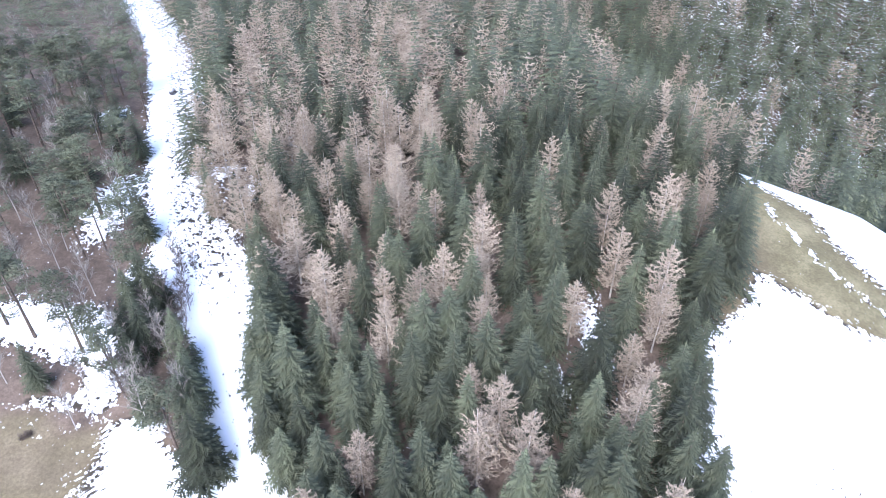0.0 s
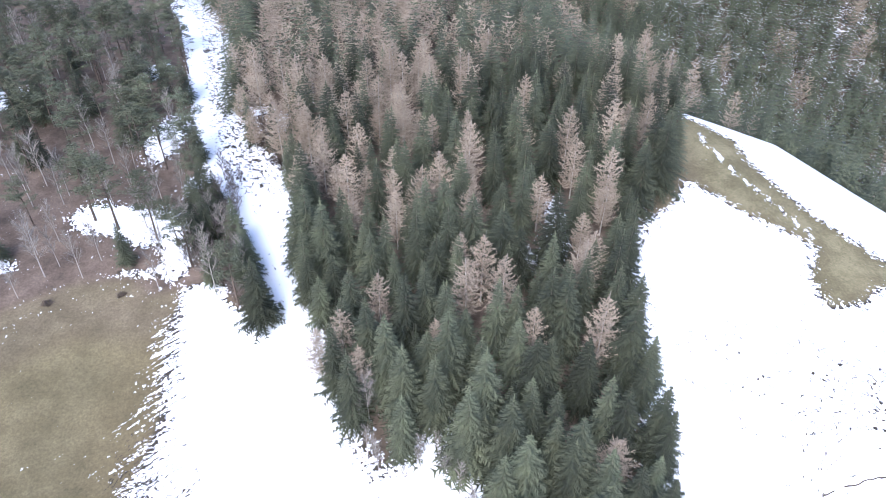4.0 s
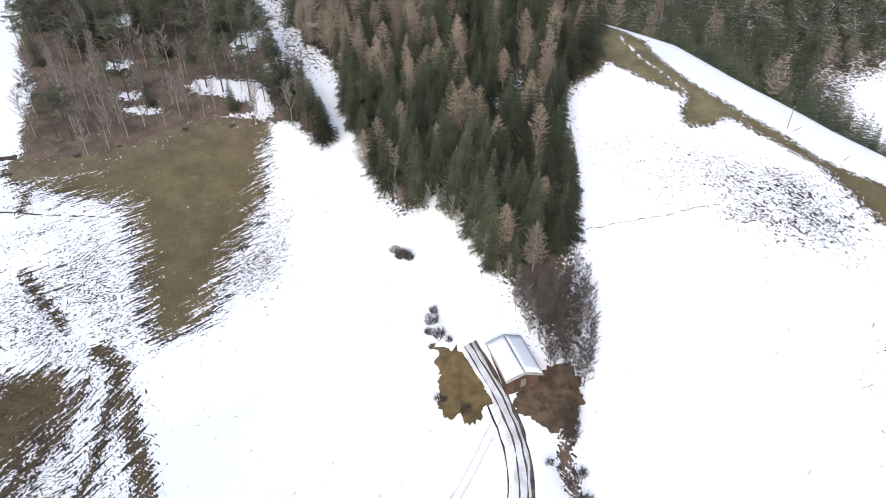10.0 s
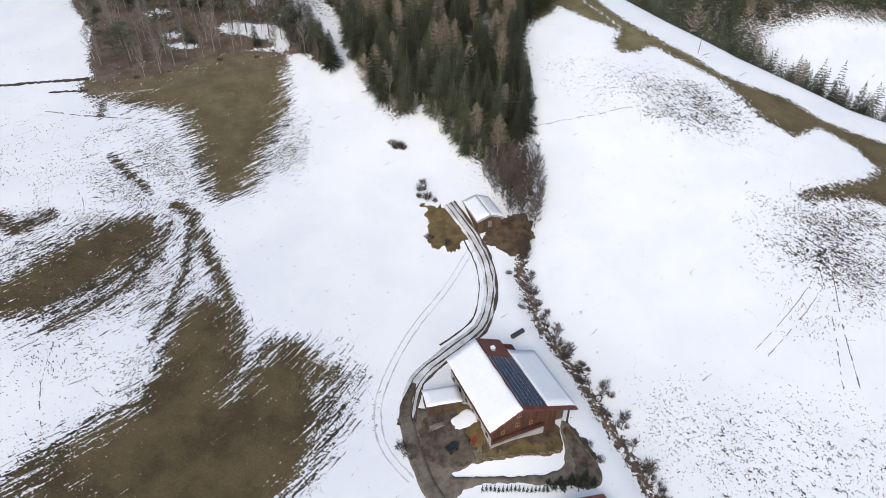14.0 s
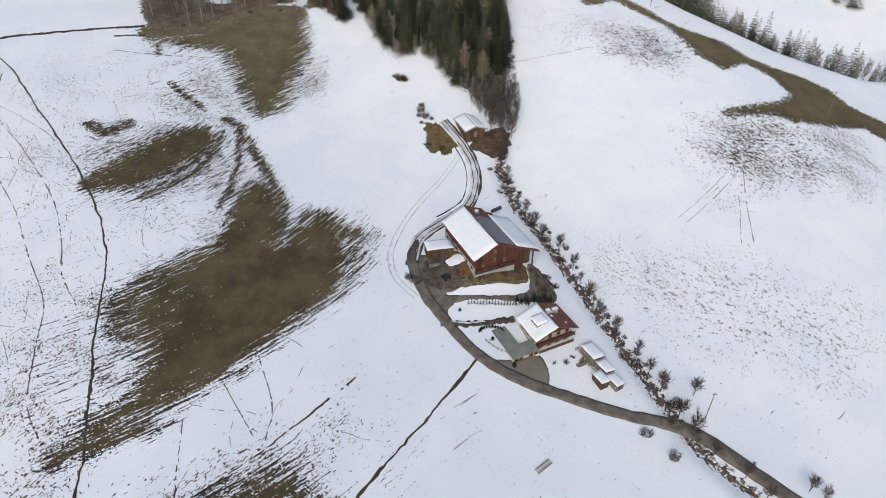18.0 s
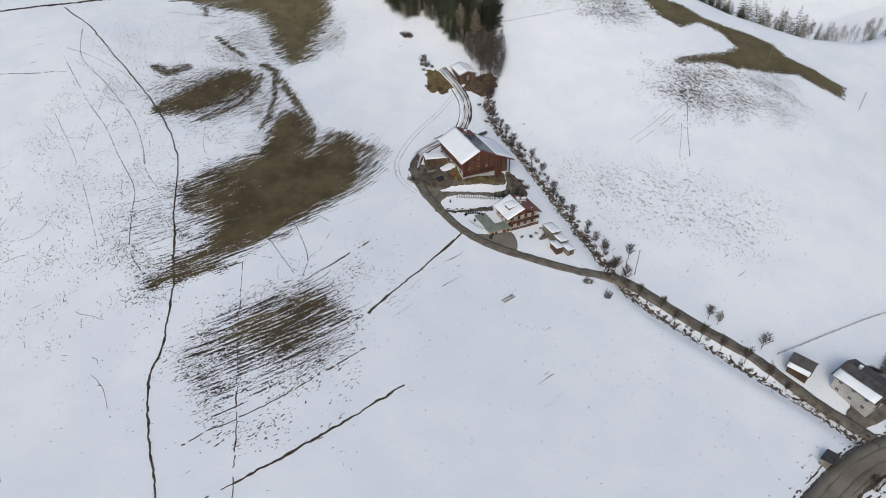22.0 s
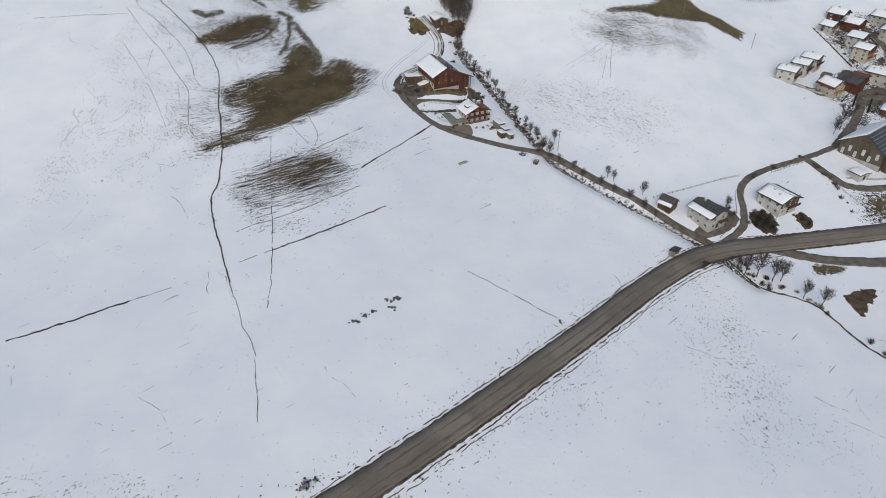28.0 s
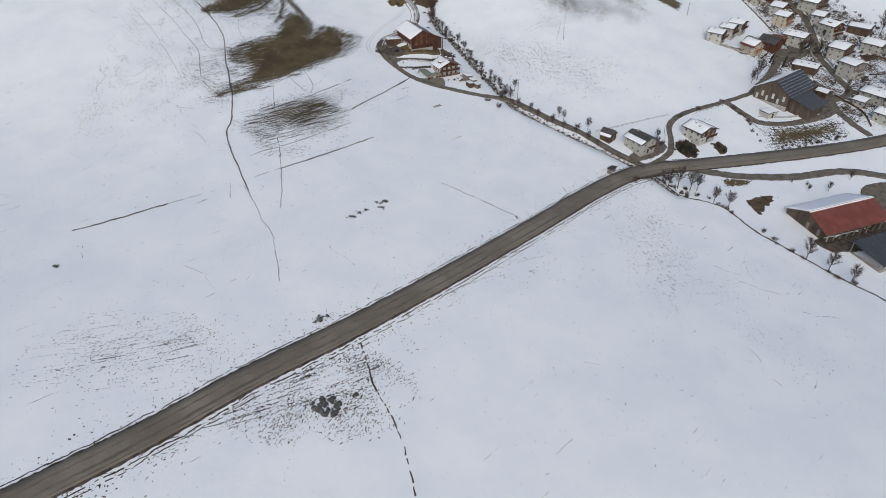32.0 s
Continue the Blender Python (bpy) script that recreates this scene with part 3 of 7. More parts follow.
def trail(name, spots, lo, hi, material, label, category, seed):
    """Little ragged patches of bare ground that show through the snow, in one mesh."""
    rng = random.Random(seed)
    verts, faces = [], []
    for x, y in spots:
        r, g = rng.uniform(lo, hi), rng.uniform(0, 6.3)
        st = rng.uniform(0.4, 1.0)
        z = ground_z(x, y) + 0.03
        k = len(verts)
        n = 6
        for i in range(n):
            t = 2 * math.pi * i / n
            q = r * rng.uniform(0.5, 1.1)
            a, b = q * math.cos(t), q * st * math.sin(t)
            px, py = x + a * math.cos(g) - b * math.sin(g), y + a * math.sin(g) + b * math.cos(g)
            verts.append((px, py, ground_z(px, py) + 0.03 + rng.uniform(0, 0.02)))
        faces.append(tuple(range(k, k + n)))
    return tagged(new(name, mesh_of(name, verts, faces, material)), label, category, kind="stuff")


# ---- roads ----
MAIN = [(-200, -297), (-130, -242), (-94, -217), (-74, -203), (-52, -186), (-26, -168.5), (6, -145), (37.5, -120), (73, -91), (97, -77), (128, -70.5), (178, -63), (225, -56), (330, -36)]


def beside(line, d):
    """The line moved sideways by d metres, to its right."""
    pts = rope(line, 4.0)
    out = []
    for i, p in enumerate(pts):
        t = (pts[min(i + 1, len(pts) - 1)] - pts[max(i - 1, 0)]).normalized()
        out.append((p.x + t.y * d, p.y - t.x * d))
    return out


strip("main_road", MAIN, 7.4, ASPHALT, 0.24, "wide brown-grey wet asphalt valley road with gritted edges", "road", 0.05, 0.02)
for d, w in ((-3.85, 0.55), (3.95, 0.75)):
    strip("road_verge", beside(MAIN, d), w, MUD, 0.20, "muddy gravel verge of the valley road", "verge", 0.0, 0.24, seed=int(d * 3), step=0.8)
for d, w in ((-1.3, 0.5), (1.5, 0.8), (2.9, 0.35)):
    strip("wheel_track", beside(MAIN, d), w, WET, 0.30, "darker wet wheel track on the asphalt", "road marking", 0.0, 0.16, seed=int(d * 7), step=1.2)
UPPER = [(-3, 102), (3, 90), (6.3, 78), (5.8, 68), (2.5, 59), (-6, 51.5), (-13.5, 43.5), (-16, 33)]
SNOW_TRACK = [(3.5, 87), (-5, 72), (-13, 60), (-18.5, 49), (-22, 37), (-20.5, 27), (-15, 20)]
for d in (-0.75, 0.75):
    strip("sledge_track", beside(SNOW_TRACK, d), 0.32, SLUSH, 0.04, "shallow grey wheel groove pressed into the snow", "track", 0.0, 0.1, seed=int(9 + d * 4), step=0.8)
strip("farm_track", UPPER, 3.6, SLUSH, 0.10, "rutted snowy farm track above the barn", "road", 0.02, 0.2)
for d, w in ((-1.75, 0.55), (-0.75, 0.35), (0.8, 0.35)):
    strip("rut", beside(UPPER, d), w, MUD, 0.15, "muddy wheel rut in packed snow", "rut", 0.0, w * 0.55, seed=int(d * 9))
strip("rut", beside(UPPER[:6], 2.9), 0.35, DITCH, 0.06, "thin dark edge of the ploughed track", "rut", 0.0, 0.12)
strip("farm_road", [(-16.2, 34), (-13, 22), (-7, 11), (0, 1), (9, -6), (20, -11), (33, -16), (47, -20), (56, -28), (65, -37), (77, -48), (89, -63), (97, -71), (101, -76)],
      (3.3, 3.2), GRAVEL, 0.16, "narrow wet grey farm lane between snowy meadows", "road", 0.03, 0.2)
strip("farm_road", [(-14.0, 42.8), (-15.6, 38.5), (-16.2, 32)], (1.2, 3.7), MUD, 0.17, "muddy widening where the track meets the lane", "road", 0.0, 0.25)
strip("village_lane", [(103, -72), (114, -63), (119, -52), (121, -44), (126, -36), (137, -28.5), (162, -18), (182, -8)], (2.9, 2.4), GRAVEL, 0.17, "narrow gritted lane curving up to the village", "road", 0.02, 0.2)
strip("side_road", [(112, -72), (127, -76.5), (140, -79.5), (164, -80.5), (191, -78), (212, -88), (225, -110)], 4.6, GRAVEL, 0.14, "slushy side road below the main road", "road", 0.02, 0.3)


def furrow(line, wide, seed):
    """A ragged, broken line of bare soil; thin ones break more often."""
    rng = random.Random(seed)
    pts = rope(line, 0.8)
    verts, faces, w, off = [], [], wide * 0.3, 0.0
    gaps = 0.0 if wide > 0.65 else 0.2
    on = True
    for i, p in enumerate(pts):
        d = (pts[min(i + 1, len(pts) - 1)] - pts[max(i - 1, 0)]).normalized()
        n = Vector((d.y, -d.x, 0))
        w = 0.6 * w + 0.4 * wide * rng.choice((0.2, 0.3, 0.4, 0.55))
        off = 0.7 * off + rng.gauss(0, 0.12)
        for c in (-1.0, 1.0):
            q = p + n * (off + c * w * rng.uniform(0.6, 1.2))
            verts.append((q.x, q.y, ground_z(q.x, q.y) + 0.05))
        if rng.random() < (gaps if on else 0.7):
            on = not on
        if i and on:
            a = 2 * i
            faces.append((a - 2, a - 1, a + 1, a))
    tagged(new("ditch", mesh_of("ditch", verts, faces, DITCH)), "narrow dark broken furrow across the snowy meadow", "furrow", kind="structure")


for k, (line, wide) in enumerate(DITCHES):
    furrow(line, wide, k)
for k, (d, wide) in enumerate(((-4.9, 0.45), (5.2, 0.55), (6.3, 0.4))):
    furrow(beside(MAIN[1:11], d), wide, 50 + k)


def thin_trails():
    """Winding, broken threads of trodden ground across the snow, in one mesh."""
    rng = random.Random(12)
    lines = [rope(q, 0.7) for q in TRAILS]
    starts = [(rng.uniform(-150, -85), rng.uniform(-60, 100), 26) for _ in range(26)] + [(rng.uniform(-70, -30), rng.uniform(-70, 30), 16) for _ in range(10)]
    starts += [(rng.uniform(80, 140), rng.uniform(60, 130), 9) for _ in range(9)] + [(rng.uniform(-120, 60), rng.uniform(-200, -90), 10) for _ in range(14)] + [(rng.uniform(60, 140), rng.uniform(-200, -110), 12) for _ in range(10)]
    for x, y, ln in starts:
        g = radians(rng.gauss(-62, 22))
        pts = []
        for _ in range(int(ln * rng.uniform(0.4, 1.5) / 0.7)):
            g += rng.gauss(0, 0.16)
            x, y = x + 0.7 * math.cos(g), y + 0.7 * math.sin(g)
            pts.append(Vector((x, y, 0)))
        lines.append(pts)
    verts, faces = [], []
    for n, pts in enumerate(lines):
        thick = rng.uniform(0.04, 0.09) * (1.7 if n < len(TRAILS) else 1.0)
        on = True
        for i in range(len(pts) - 1):
            if rng.random() < (0.25 if on else 0.5 if n < len(TRAILS) else 0.3):
                on = not on
            if not on:
                continue
            d = (pts[i + 1] - pts[i]).normalized()
            nn = Vector((d.y, -d.x, 0)) * thick * rng.uniform(0.6, 1.6)
            j = Vector((rng.gauss(0, 0.08), rng.gauss(0, 0.08), 0))
            k = len(verts)
            for q in (pts[i] - nn + j, pts[i] + nn + j, pts[i + 1] + nn * 0.6, pts[i + 1] - nn * 0.6):
                verts.append((q.x, q.y, ground_z(q.x, q.y) + 0.04))
            faces.append((k, k + 1, k + 2, k + 3))
    tagged(new("trodden_trails", mesh_of("trodden_trails", verts, faces, DITCH)), "thin winding dark animal trails across the snow", "tracks", kind="stuff")


thin_trails()


def build_trails():
    rng = random.Random(77)
    spots = []
    lines = [[(-140, 60), (-120, 20), (-112, -40)], [(-125, 80), (-105, 30)], [(-150, 10), (-120, -60), (-118, -100)], [(-62, -92), (-56, -120), (-58, -150)], [(-30, -170), (-36, -195), (-40, -215)],
             [(20, -130), (60, -110), (90, -92)], [(60, -130), (86, -95)], [(66, -150), (84, -98)], [(5, -150), (-25, -178), (-45, -190)], [(88, -118), (96, -150), (112, -190)], [(60, 136), (90, 118), (130, 100)], [(70, 60), (84, 44), (88, 60)],
             [(40, 40), (48, 20), (60, -10), (80, -30)], [(34, 30), (44, 12), (58, -14)], [(-8, -12), (0, -30), (20, -42)], [(30, -40), (50, -60)], [(-100, -60), (-75, -70)], [(-150, -60), (-120, -90)], [(-22, 34), (-30, 60), (-28, 90)]]
    for line in lines:
        for p in rope(line, 1.1):
            if rng.random() < 0.55:
                spots.append((p.x + rng.gauss(0, 0.25), p.y + rng.gauss(0, 0.25)))
    trail("snow_tracks", spots, 0.07, 0.22, DITCH, "faint broken trail of dark marks in the snow", "tracks", 3)
    verge = []
    for d, n in ((-5.4, 420), (5.6, 700)):
        pts = beside(MAIN[2:10], d)
        for _ in range(n):
            x, y = rng.choice(pts)
            verge.append((x + rng.gauss(0, 1.8), y + rng.gauss(0, 1.8) - abs(rng.gauss(0, 1.2)) * (1 if d > 0 else -1)))
    trail("verge_stubble", verge, 0.08, 0.38, DITCH, "dark stubble and clods showing through roadside snow", "stubble", 4)



def tufts():
    """Dark blades and clods that the thaw has bared, thousands of them in one mesh."""
    rng = np.random.default_rng(8)
    fields = [([(32, 164), (70, 150), (108, 139), (99, 128), (94, 115), (57, 132), (36, 147)], 900, 35, 45, 0.9), ([(56, 142), (66, 129), (92, 131), (98, 142), (86, 148)], 600, 20, 40, 1.0), ([(77, 91), (116, 99), (152, 94), (150, 75), (126, 55), (98, 59)], 2300, 20, 50, 1.0),
              ([(35, 46), (78, 35), (116, 16), (99, -14), (57, 1), (33, 21)], 900, 0, 90, 0.75), ([(60, 60), (92, 50), (96, 70), (76, 90)], 350, 70, 30, 0.9), ([(-150, 125), (-100, 125), (-80, -40), (-150, -60)], 2400, -62, 25, 0.9),
              ([(-110, 125), (-88, 128), (-72, 96), (-98, 92)], 900, 43, 25, 1.1), ([(-112, 60), (-98, 88), (-76, 86), (-84, 50)], 900, 40, 25, 1.0), ([(-88, 50), (-76, 80), (-60, 50), (-74, 28)], 700, 43, 30, 0.9), ([(-104, 5), (-84, 20), (-78, -20), (-96, -36)], 1000, 43, 15, 1.2),
              ([(-40, 56), (-28, 48), (-26, 22), (-40, 26)], 260, 43, 20, 1.0), ([(-80, -56), (-66, -36), (-47, -25), (-32, -38), (-30, -58), (-62, -80)], 1200, 38, 14, 1.2), ([(-50, -26), (-24, -4), (-20, -14), (-38, -32)], 260, 40, 20, 1.0), ([(-60, 146), (-46, 130), (-46, 114), (-60, 112)], 500, 40, 25, 1.0),
              ([(-58, -196), (-36, -184), (-12, -170), (-6, -186), (-20, -203), (-50, -206)], 900, 40, 30, 1.1), ([(-112, -190), (-105, -164), (-62, -163), (-58, -180)], 230, 42, 25, 0.9), ([(70, -118), (92, -92), (98, -116), (92, -156), (76, -160)], 170, -70, 30, 0.9), ([(90, -105), (97, -103), (116, -190), (104, -195)], 130, -75, 25, 0.9),
              ([(-52, -196), (-12, -165), (20, -142), (40, -127), (44, -134), (10, -160), (-12, -182), (-44, -206)], 1000, 40, 40, 0.9), ([(-100, -228), (-56, -196), (-60, -204), (-96, -236)], 500, 40, 30, 1.1), ([(-90, -205), (-40, -170), (10, -134), (6, -130), (-44, -165), (-92, -198)], 300, 40, 30, 0.8),
              ([(-160, 110), (140, 110), (140, -210), (-160, -210)], 1000, 0, 90, 0.7)]
    pts = []
    for poly, n, mean, sd, size in fields:
        x0, y0 = min(p[0] for p in poly), min(p[1] for p in poly)
        x1, y1 = max(p[0] for p in poly), max(p[1] for p in poly)
        n = int(n * 2.4)
        k = int(n * 3.2)
        x, y = rng.uniform(x0, x1, k), rng.uniform(y0, y1, k)
        clump = np.sin(x * 0.19 + 3 * np.sin(y * 0.071) + y * 0.05) * np.sin(y * 0.17 + 3 * np.sin(x * 0.083)) + rng.normal(0, 0.45, k)
        keep = inside(poly, x + rng.normal(0, 5, k), y + rng.normal(0, 5, k)) & (clump > 0.12)
        x, y = x[keep][:n], y[keep][:n]
        g = np.radians(rng.normal(mean, sd, len(x)))
        ln, w = size * rng.gamma(2.0, 0.10, len(x)) + 0.09, size * rng.uniform(0.05, 0.17, len(x))
        pts.append(np.stack([x, y, g, ln, w], -1))
    for line, wide in WEEDS:
        q = rope(line, 0.3)
        n = int(len(q) * 2.6)
        k = rng.integers(0, len(q) - 1, n)
        x, y = np.array([q[i].x for i in k]) + rng.normal(0, 0.85 * wide, n), np.array([q[i].y for i in k]) + rng.normal(0, 0.85 * wide, n)
        g = np.array([math.atan2(q[i + 1].y - q[i].y, q[i + 1].x - q[i].x) for i in k]) + rng.normal(0, 0.5, n)
        pts.append(np.stack([x, y, g, rng.gamma(2.0, 0.16, n) + 0.12, rng.uniform(0.06, 0.2, n)], -1))
    x, y, g, ln, w = np.concatenate(pts).T
    clear = ~((x > -42) & (x < 76) & (y > 44) & (y < 130)) & (away(MAIN, x, y) > 5.2) & (away(GULLY, x, y) > 3) & ~inside(WOOD, x, y) & ~((np.abs(x - 8) < 26) & (y > -14) & (y < 60))
    x, y, g, ln, w = (v[clear] for v in (x, y, g, ln, w))
    n = len(x)
    c, s_ = np.cos(g), np.sin(g)
    cor = []
    for a, b in ((-1, -0.4), (-0.2, -1), (1, -0.2), (0.3, 1)):
        a, b = a * rng.uniform(0.7, 1.3, n), b * rng.uniform(0.6, 1.4, n)
        px, py = x + c * a * ln - s_ * b * w, y + s_ * a * ln + c * b * w
        cor.append(np.stack([px, py, land(px, py) + 0.045], -1))
    me = bpy.data.meshes.new("bared_tufts")
    me.vertices.add(4 * n)
    me.vertices.foreach_set("co", np.stack(cor, 1).ravel())
    me.loops.add(4 * n)
    me.loops.foreach_set("vertex_index", np.arange(4 * n))
    me.polygons.add(n)
    me.polygons.foreach_set("loop_start", np.arange(0, 4 * n, 4))
    me.update(calc_edges=True)
    me.materials.append(DITCH)
    tagged(new("bared_tufts", me), "dark tufts and clods showing through thin snow", "tufts", kind="stuff")


build_trails()
tufts()


# ---- trees ----
def sliver(verts, faces, a, b, w, rng):
    d = b - a
    s = d.cross(Vector((rng.uniform(-1, 1), rng.uniform(-1, 1), rng.uniform(0.2, 1))))
    s = s.normalized() * w if s.length > 1e-6 else Vector((w, 0, 0))
    k = len(verts)
    verts += [a - s, a + s, b]
    faces.append((k, k + 1, k + 2))


def limb(verts, faces, a, b, ra, rb, n=5):
    d = (b - a).normalized()
    u = d.orthogonal().normalized()
    v = d.cross(u)
    k = len(verts)
    for c, r in ((a, ra), (b, rb)):
        for i in range(n):
            t = 2 * math.pi * i / n
            verts.append(c + u * (r * math.cos(t)) + v * (r * math.sin(t)))
    for i in range(n):
        faces.append((k + i, k + (i + 1) % n, k + n + (i + 1) % n, k + n + i))


def trunk_mesh(name, height, r, material, lean, rng):
    verts, faces = [], []
    a = Vector((0, 0, -0.5))
    for i in range(5):
        t = (i + 1) / 5
        b = Vector((lean * t * t + rng.uniform(-0.06, 0.06), rng.uniform(-0.06, 0.06), height * t))
        limb(verts, faces, a, b, r * (1.05 - (i / 5) ** 0.8), max(0.03, r * (1.05 - t ** 0.8)), 6)
        a = b
    return mesh_of(name, verts, faces, material)


def spruce_crown(height, radius, seed, tiers=22, per=10, clear=0.08, fingers=5, fine=1.0):
    """Tiers of drooping boughs, each a thin spine with two rows of narrow hanging sprays."""
    rng = random.Random(seed)
    verts, faces = [], []
    up, k0 = Vector((0, 0, 1)), height / 17
    for i in range(tiers):
        t = i / (tiers - 1)
        z = height * (clear + (0.97 - clear) * t ** 0.92)
        r = radius * ((1 - t) ** 0.86) * rng.uniform(0.86, 1.1) + 0.22 * k0
        n = max(5, int(per * (1 - 0.4 * t)))
        off = rng.uniform(0, 7)
        for j in range(n):
            g = off + 2 * math.pi * (j + rng.uniform(-0.28, 0.28)) / n
            out = Vector((math.cos(g), math.sin(g), 0))
            side = Vector((-out.y, out.x, 0))
            rr = r * rng.uniform(0.66, 1.16)
            droop = rr * rng.uniform(0.30, 0.52) * (1.05 - 0.95 * t)
            foot = Vector((0, 0, z + height * rng.uniform(-0.014, 0.014)))

            def at(q):
                return foot + out * (rr * q) + up * (0.16 * rr * q - droop * q ** 1.6 + 0.10 * rr * max(0.0, q - 0.75))
            a, b, c = at(0.08), at(0.55), at(1.0)
            w = (0.035 * rr + 0.05 * k0) * fine
            k = len(verts)
            verts += [a - side * w, a + side * w, b - side * w, b + side * w, c]
            faces += [(k, k + 1, k + 3), (k, k + 3, k + 2), (k + 2, k + 3, k + 4)]
            for f in range(fingers):
                q = 0.22 + 0.74 * (f + rng.uniform(0.1, 0.9)) / fingers
                o = at(q)
                ln = (0.40 * rr * (1.12 - 0.75 * q) + 0.22 * k0) * rng.uniform(0.75, 1.2)
                hw = (0.036 * rr + 0.05 * k0) * fine
                for sg in (-1, 1):
                    tip = o + out * (ln * rng.uniform(0.35, 0.75)) + side * (sg * ln * rng.uniform(0.55, 0.95)) - up * (ln * rng.uniform(0.12, 0.42))
                    k = len(verts)
                    verts += [o - out * hw, o + out * hw, tip]
                    faces.append((k, k + 1, k + 2))
    top = Vector((0, 0, height))
    for j in range(5):
        sliver(verts, faces, top - up * 1.1 * k0 + Vector((rng.uniform(-0.15, 0.15), rng.uniform(-0.15, 0.15), 0)) * k0, top + up * 0.5 * k0, 0.08 * k0, rng)
    return verts, faces


def larch_crown(height, radius, seed, levels=30, per=8, twigs=9, clear=0.18, rise=0.25, blunt=0.75, thin=0.035):
    """Level boughs that turn up at the tips, hung all over with fine bare twigs."""
    rng = random.Random(seed)
    verts, faces = [], []
    for i in range(levels):
        t = i / (levels - 1)
        z = height * (clear + (0.97 - clear) * t)
        r = radius * ((1 - t) ** blunt) * min(1, 0.5 + 2.4 * t) * rng.uniform(0.75, 1.1) + 0.25
        n = max(3, int(per * (1 - 0.35 * t)))
        off = rng.uniform(0, 7)
        for j in range(n):
            g = off + 2 * math.pi * (j + rng.uniform(-0.35, 0.35)) / n
            out = Vector((math.cos(g), math.sin(g), 0))
            rr = r * rng.uniform(0.6, 1.15)
            a = Vector((0, 0, z + height * rng.uniform(-0.03, 0.03)))
            m = a + out * rr * 0.6 + Vector((0, 0, rr * rng.uniform(-0.12, 0.10)))
            b = a + out * rr + Vector((0, 0, rr * rng.uniform(rise - 0.2, rise + 0.2)))
            sliver(verts, faces, a, m, thin * 0.8, rng)
            sliver(verts, faces, m, b, thin * 0.8, rng)
            for q in range(twigs):
                u = 0.2 + 0.8 * (q + rng.random()) / twigs
                c = a.lerp(m, u / 0.6) if u < 0.6 else m.lerp(b, (u - 0.6) / 0.4)
                e = c + (out * rng.uniform(0.1, 0.9) + Vector((rng.uniform(-1, 1), rng.uniform(-1, 1), rng.uniform(-0.8, 0.8)))).normalized() * rng.uniform(0.3, 0.75) * (0.45 + 0.22 * rr)
                sliver(verts, faces, c, e, thin, rng)
    return verts, faces


def pine_crown(height, radius, seed, clumps=34, per=26):
    rng = random.Random(seed)
    verts, faces = [], []
    for i in range(clumps):
        t = rng.uniform(0.0, 1.0) ** 0.8
        z = height * (0.42 + 0.56 * t)
        g = rng.uniform(0, 2 * math.pi)
        r = radius * (1 - 0.75 * t ** 2.2) * rng.uniform(0.25, 1.0)
        c = Vector((math.cos(g) * r, math.sin(g) * r, z))
        limb(verts, faces, Vector((0, 0, z - 0.35 * r)), c, 0.07, 0.02, 3)
        size = rng.uniform(0.75, 1.25) * (0.55 + 0.12 * radius)
        for j in range(per):
            d = Vector((rng.gauss(0, 1), rng.gauss(0, 1), rng.gauss(0.25, 0.5))).normalized()
            p = c + Vector((d.x, d.y, d.z * 0.55)) * size * rng.uniform(0.3, 1.0)
            s = Vector((rng.uniform(-1, 1), rng.uniform(-1, 1), rng.uniform(-0.4, 0.4))) * 0.30 * size
            q = Vector((rng.uniform(-1, 1), rng.uniform(-1, 1), rng.uniform(-0.2, 0.6))) * 0.30 * size
            k = len(verts)
            verts += [p - s * 0.5, p + s, p + q]
            faces.append((k, k + 1, k + 2))
    return verts, faces


def bare_crown(height, spread_, seed, limbs=11, twigs=26, start=0.25, thin=0.03):
    """Rising limbs that fork twice and end in fine twigs."""
    rng = random.Random(seed)
    verts, faces = [], []
    for i in range(limbs):
        t = start + (0.92 - start) * (i + rng.random()) / limbs
        g = i * 2.4 + rng.uniform(-0.4, 0.4)
        out = Vector((math.cos(g), math.sin(g), 0))
        a = Vector((0, 0, height * t))
        ln = spread_ * (1.15 - 0.7 * t) * rng.uniform(0.8, 1.2)
        b = a + out * ln * 0.6 + Vector((0, 0, ln * rng.uniform(0.7, 1.2)))
        limb(verts, faces, a, b, 0.05, 0.025, 3)
        for q in range(twigs):
            c = a.lerp(b, 0.2 + 0.8 * (q + rng.random()) / twigs)
            d = (out * rng.uniform(0, 0.8) + Vector((rng.uniform(-0.8, 0.8), rng.uniform(-0.8, 0.8), rng.uniform(0.2, 1.3)))).normalized()
            e = c + d * rng.uniform(0.5, 1.5) * (0.35 + 0.2 * spread_)
            sliver(verts, faces, c, e, thin, rng)
            for _ in range(2):
                sliver(verts, faces, c.lerp(e, rng.uniform(0.3, 0.8)), e + Vector((rng.uniform(-0.5, 0.5), rng.uniform(-0.5, 0.5), rng.uniform(-0.1, 0.5))), thin * 0.7, rng)
    return verts, faces


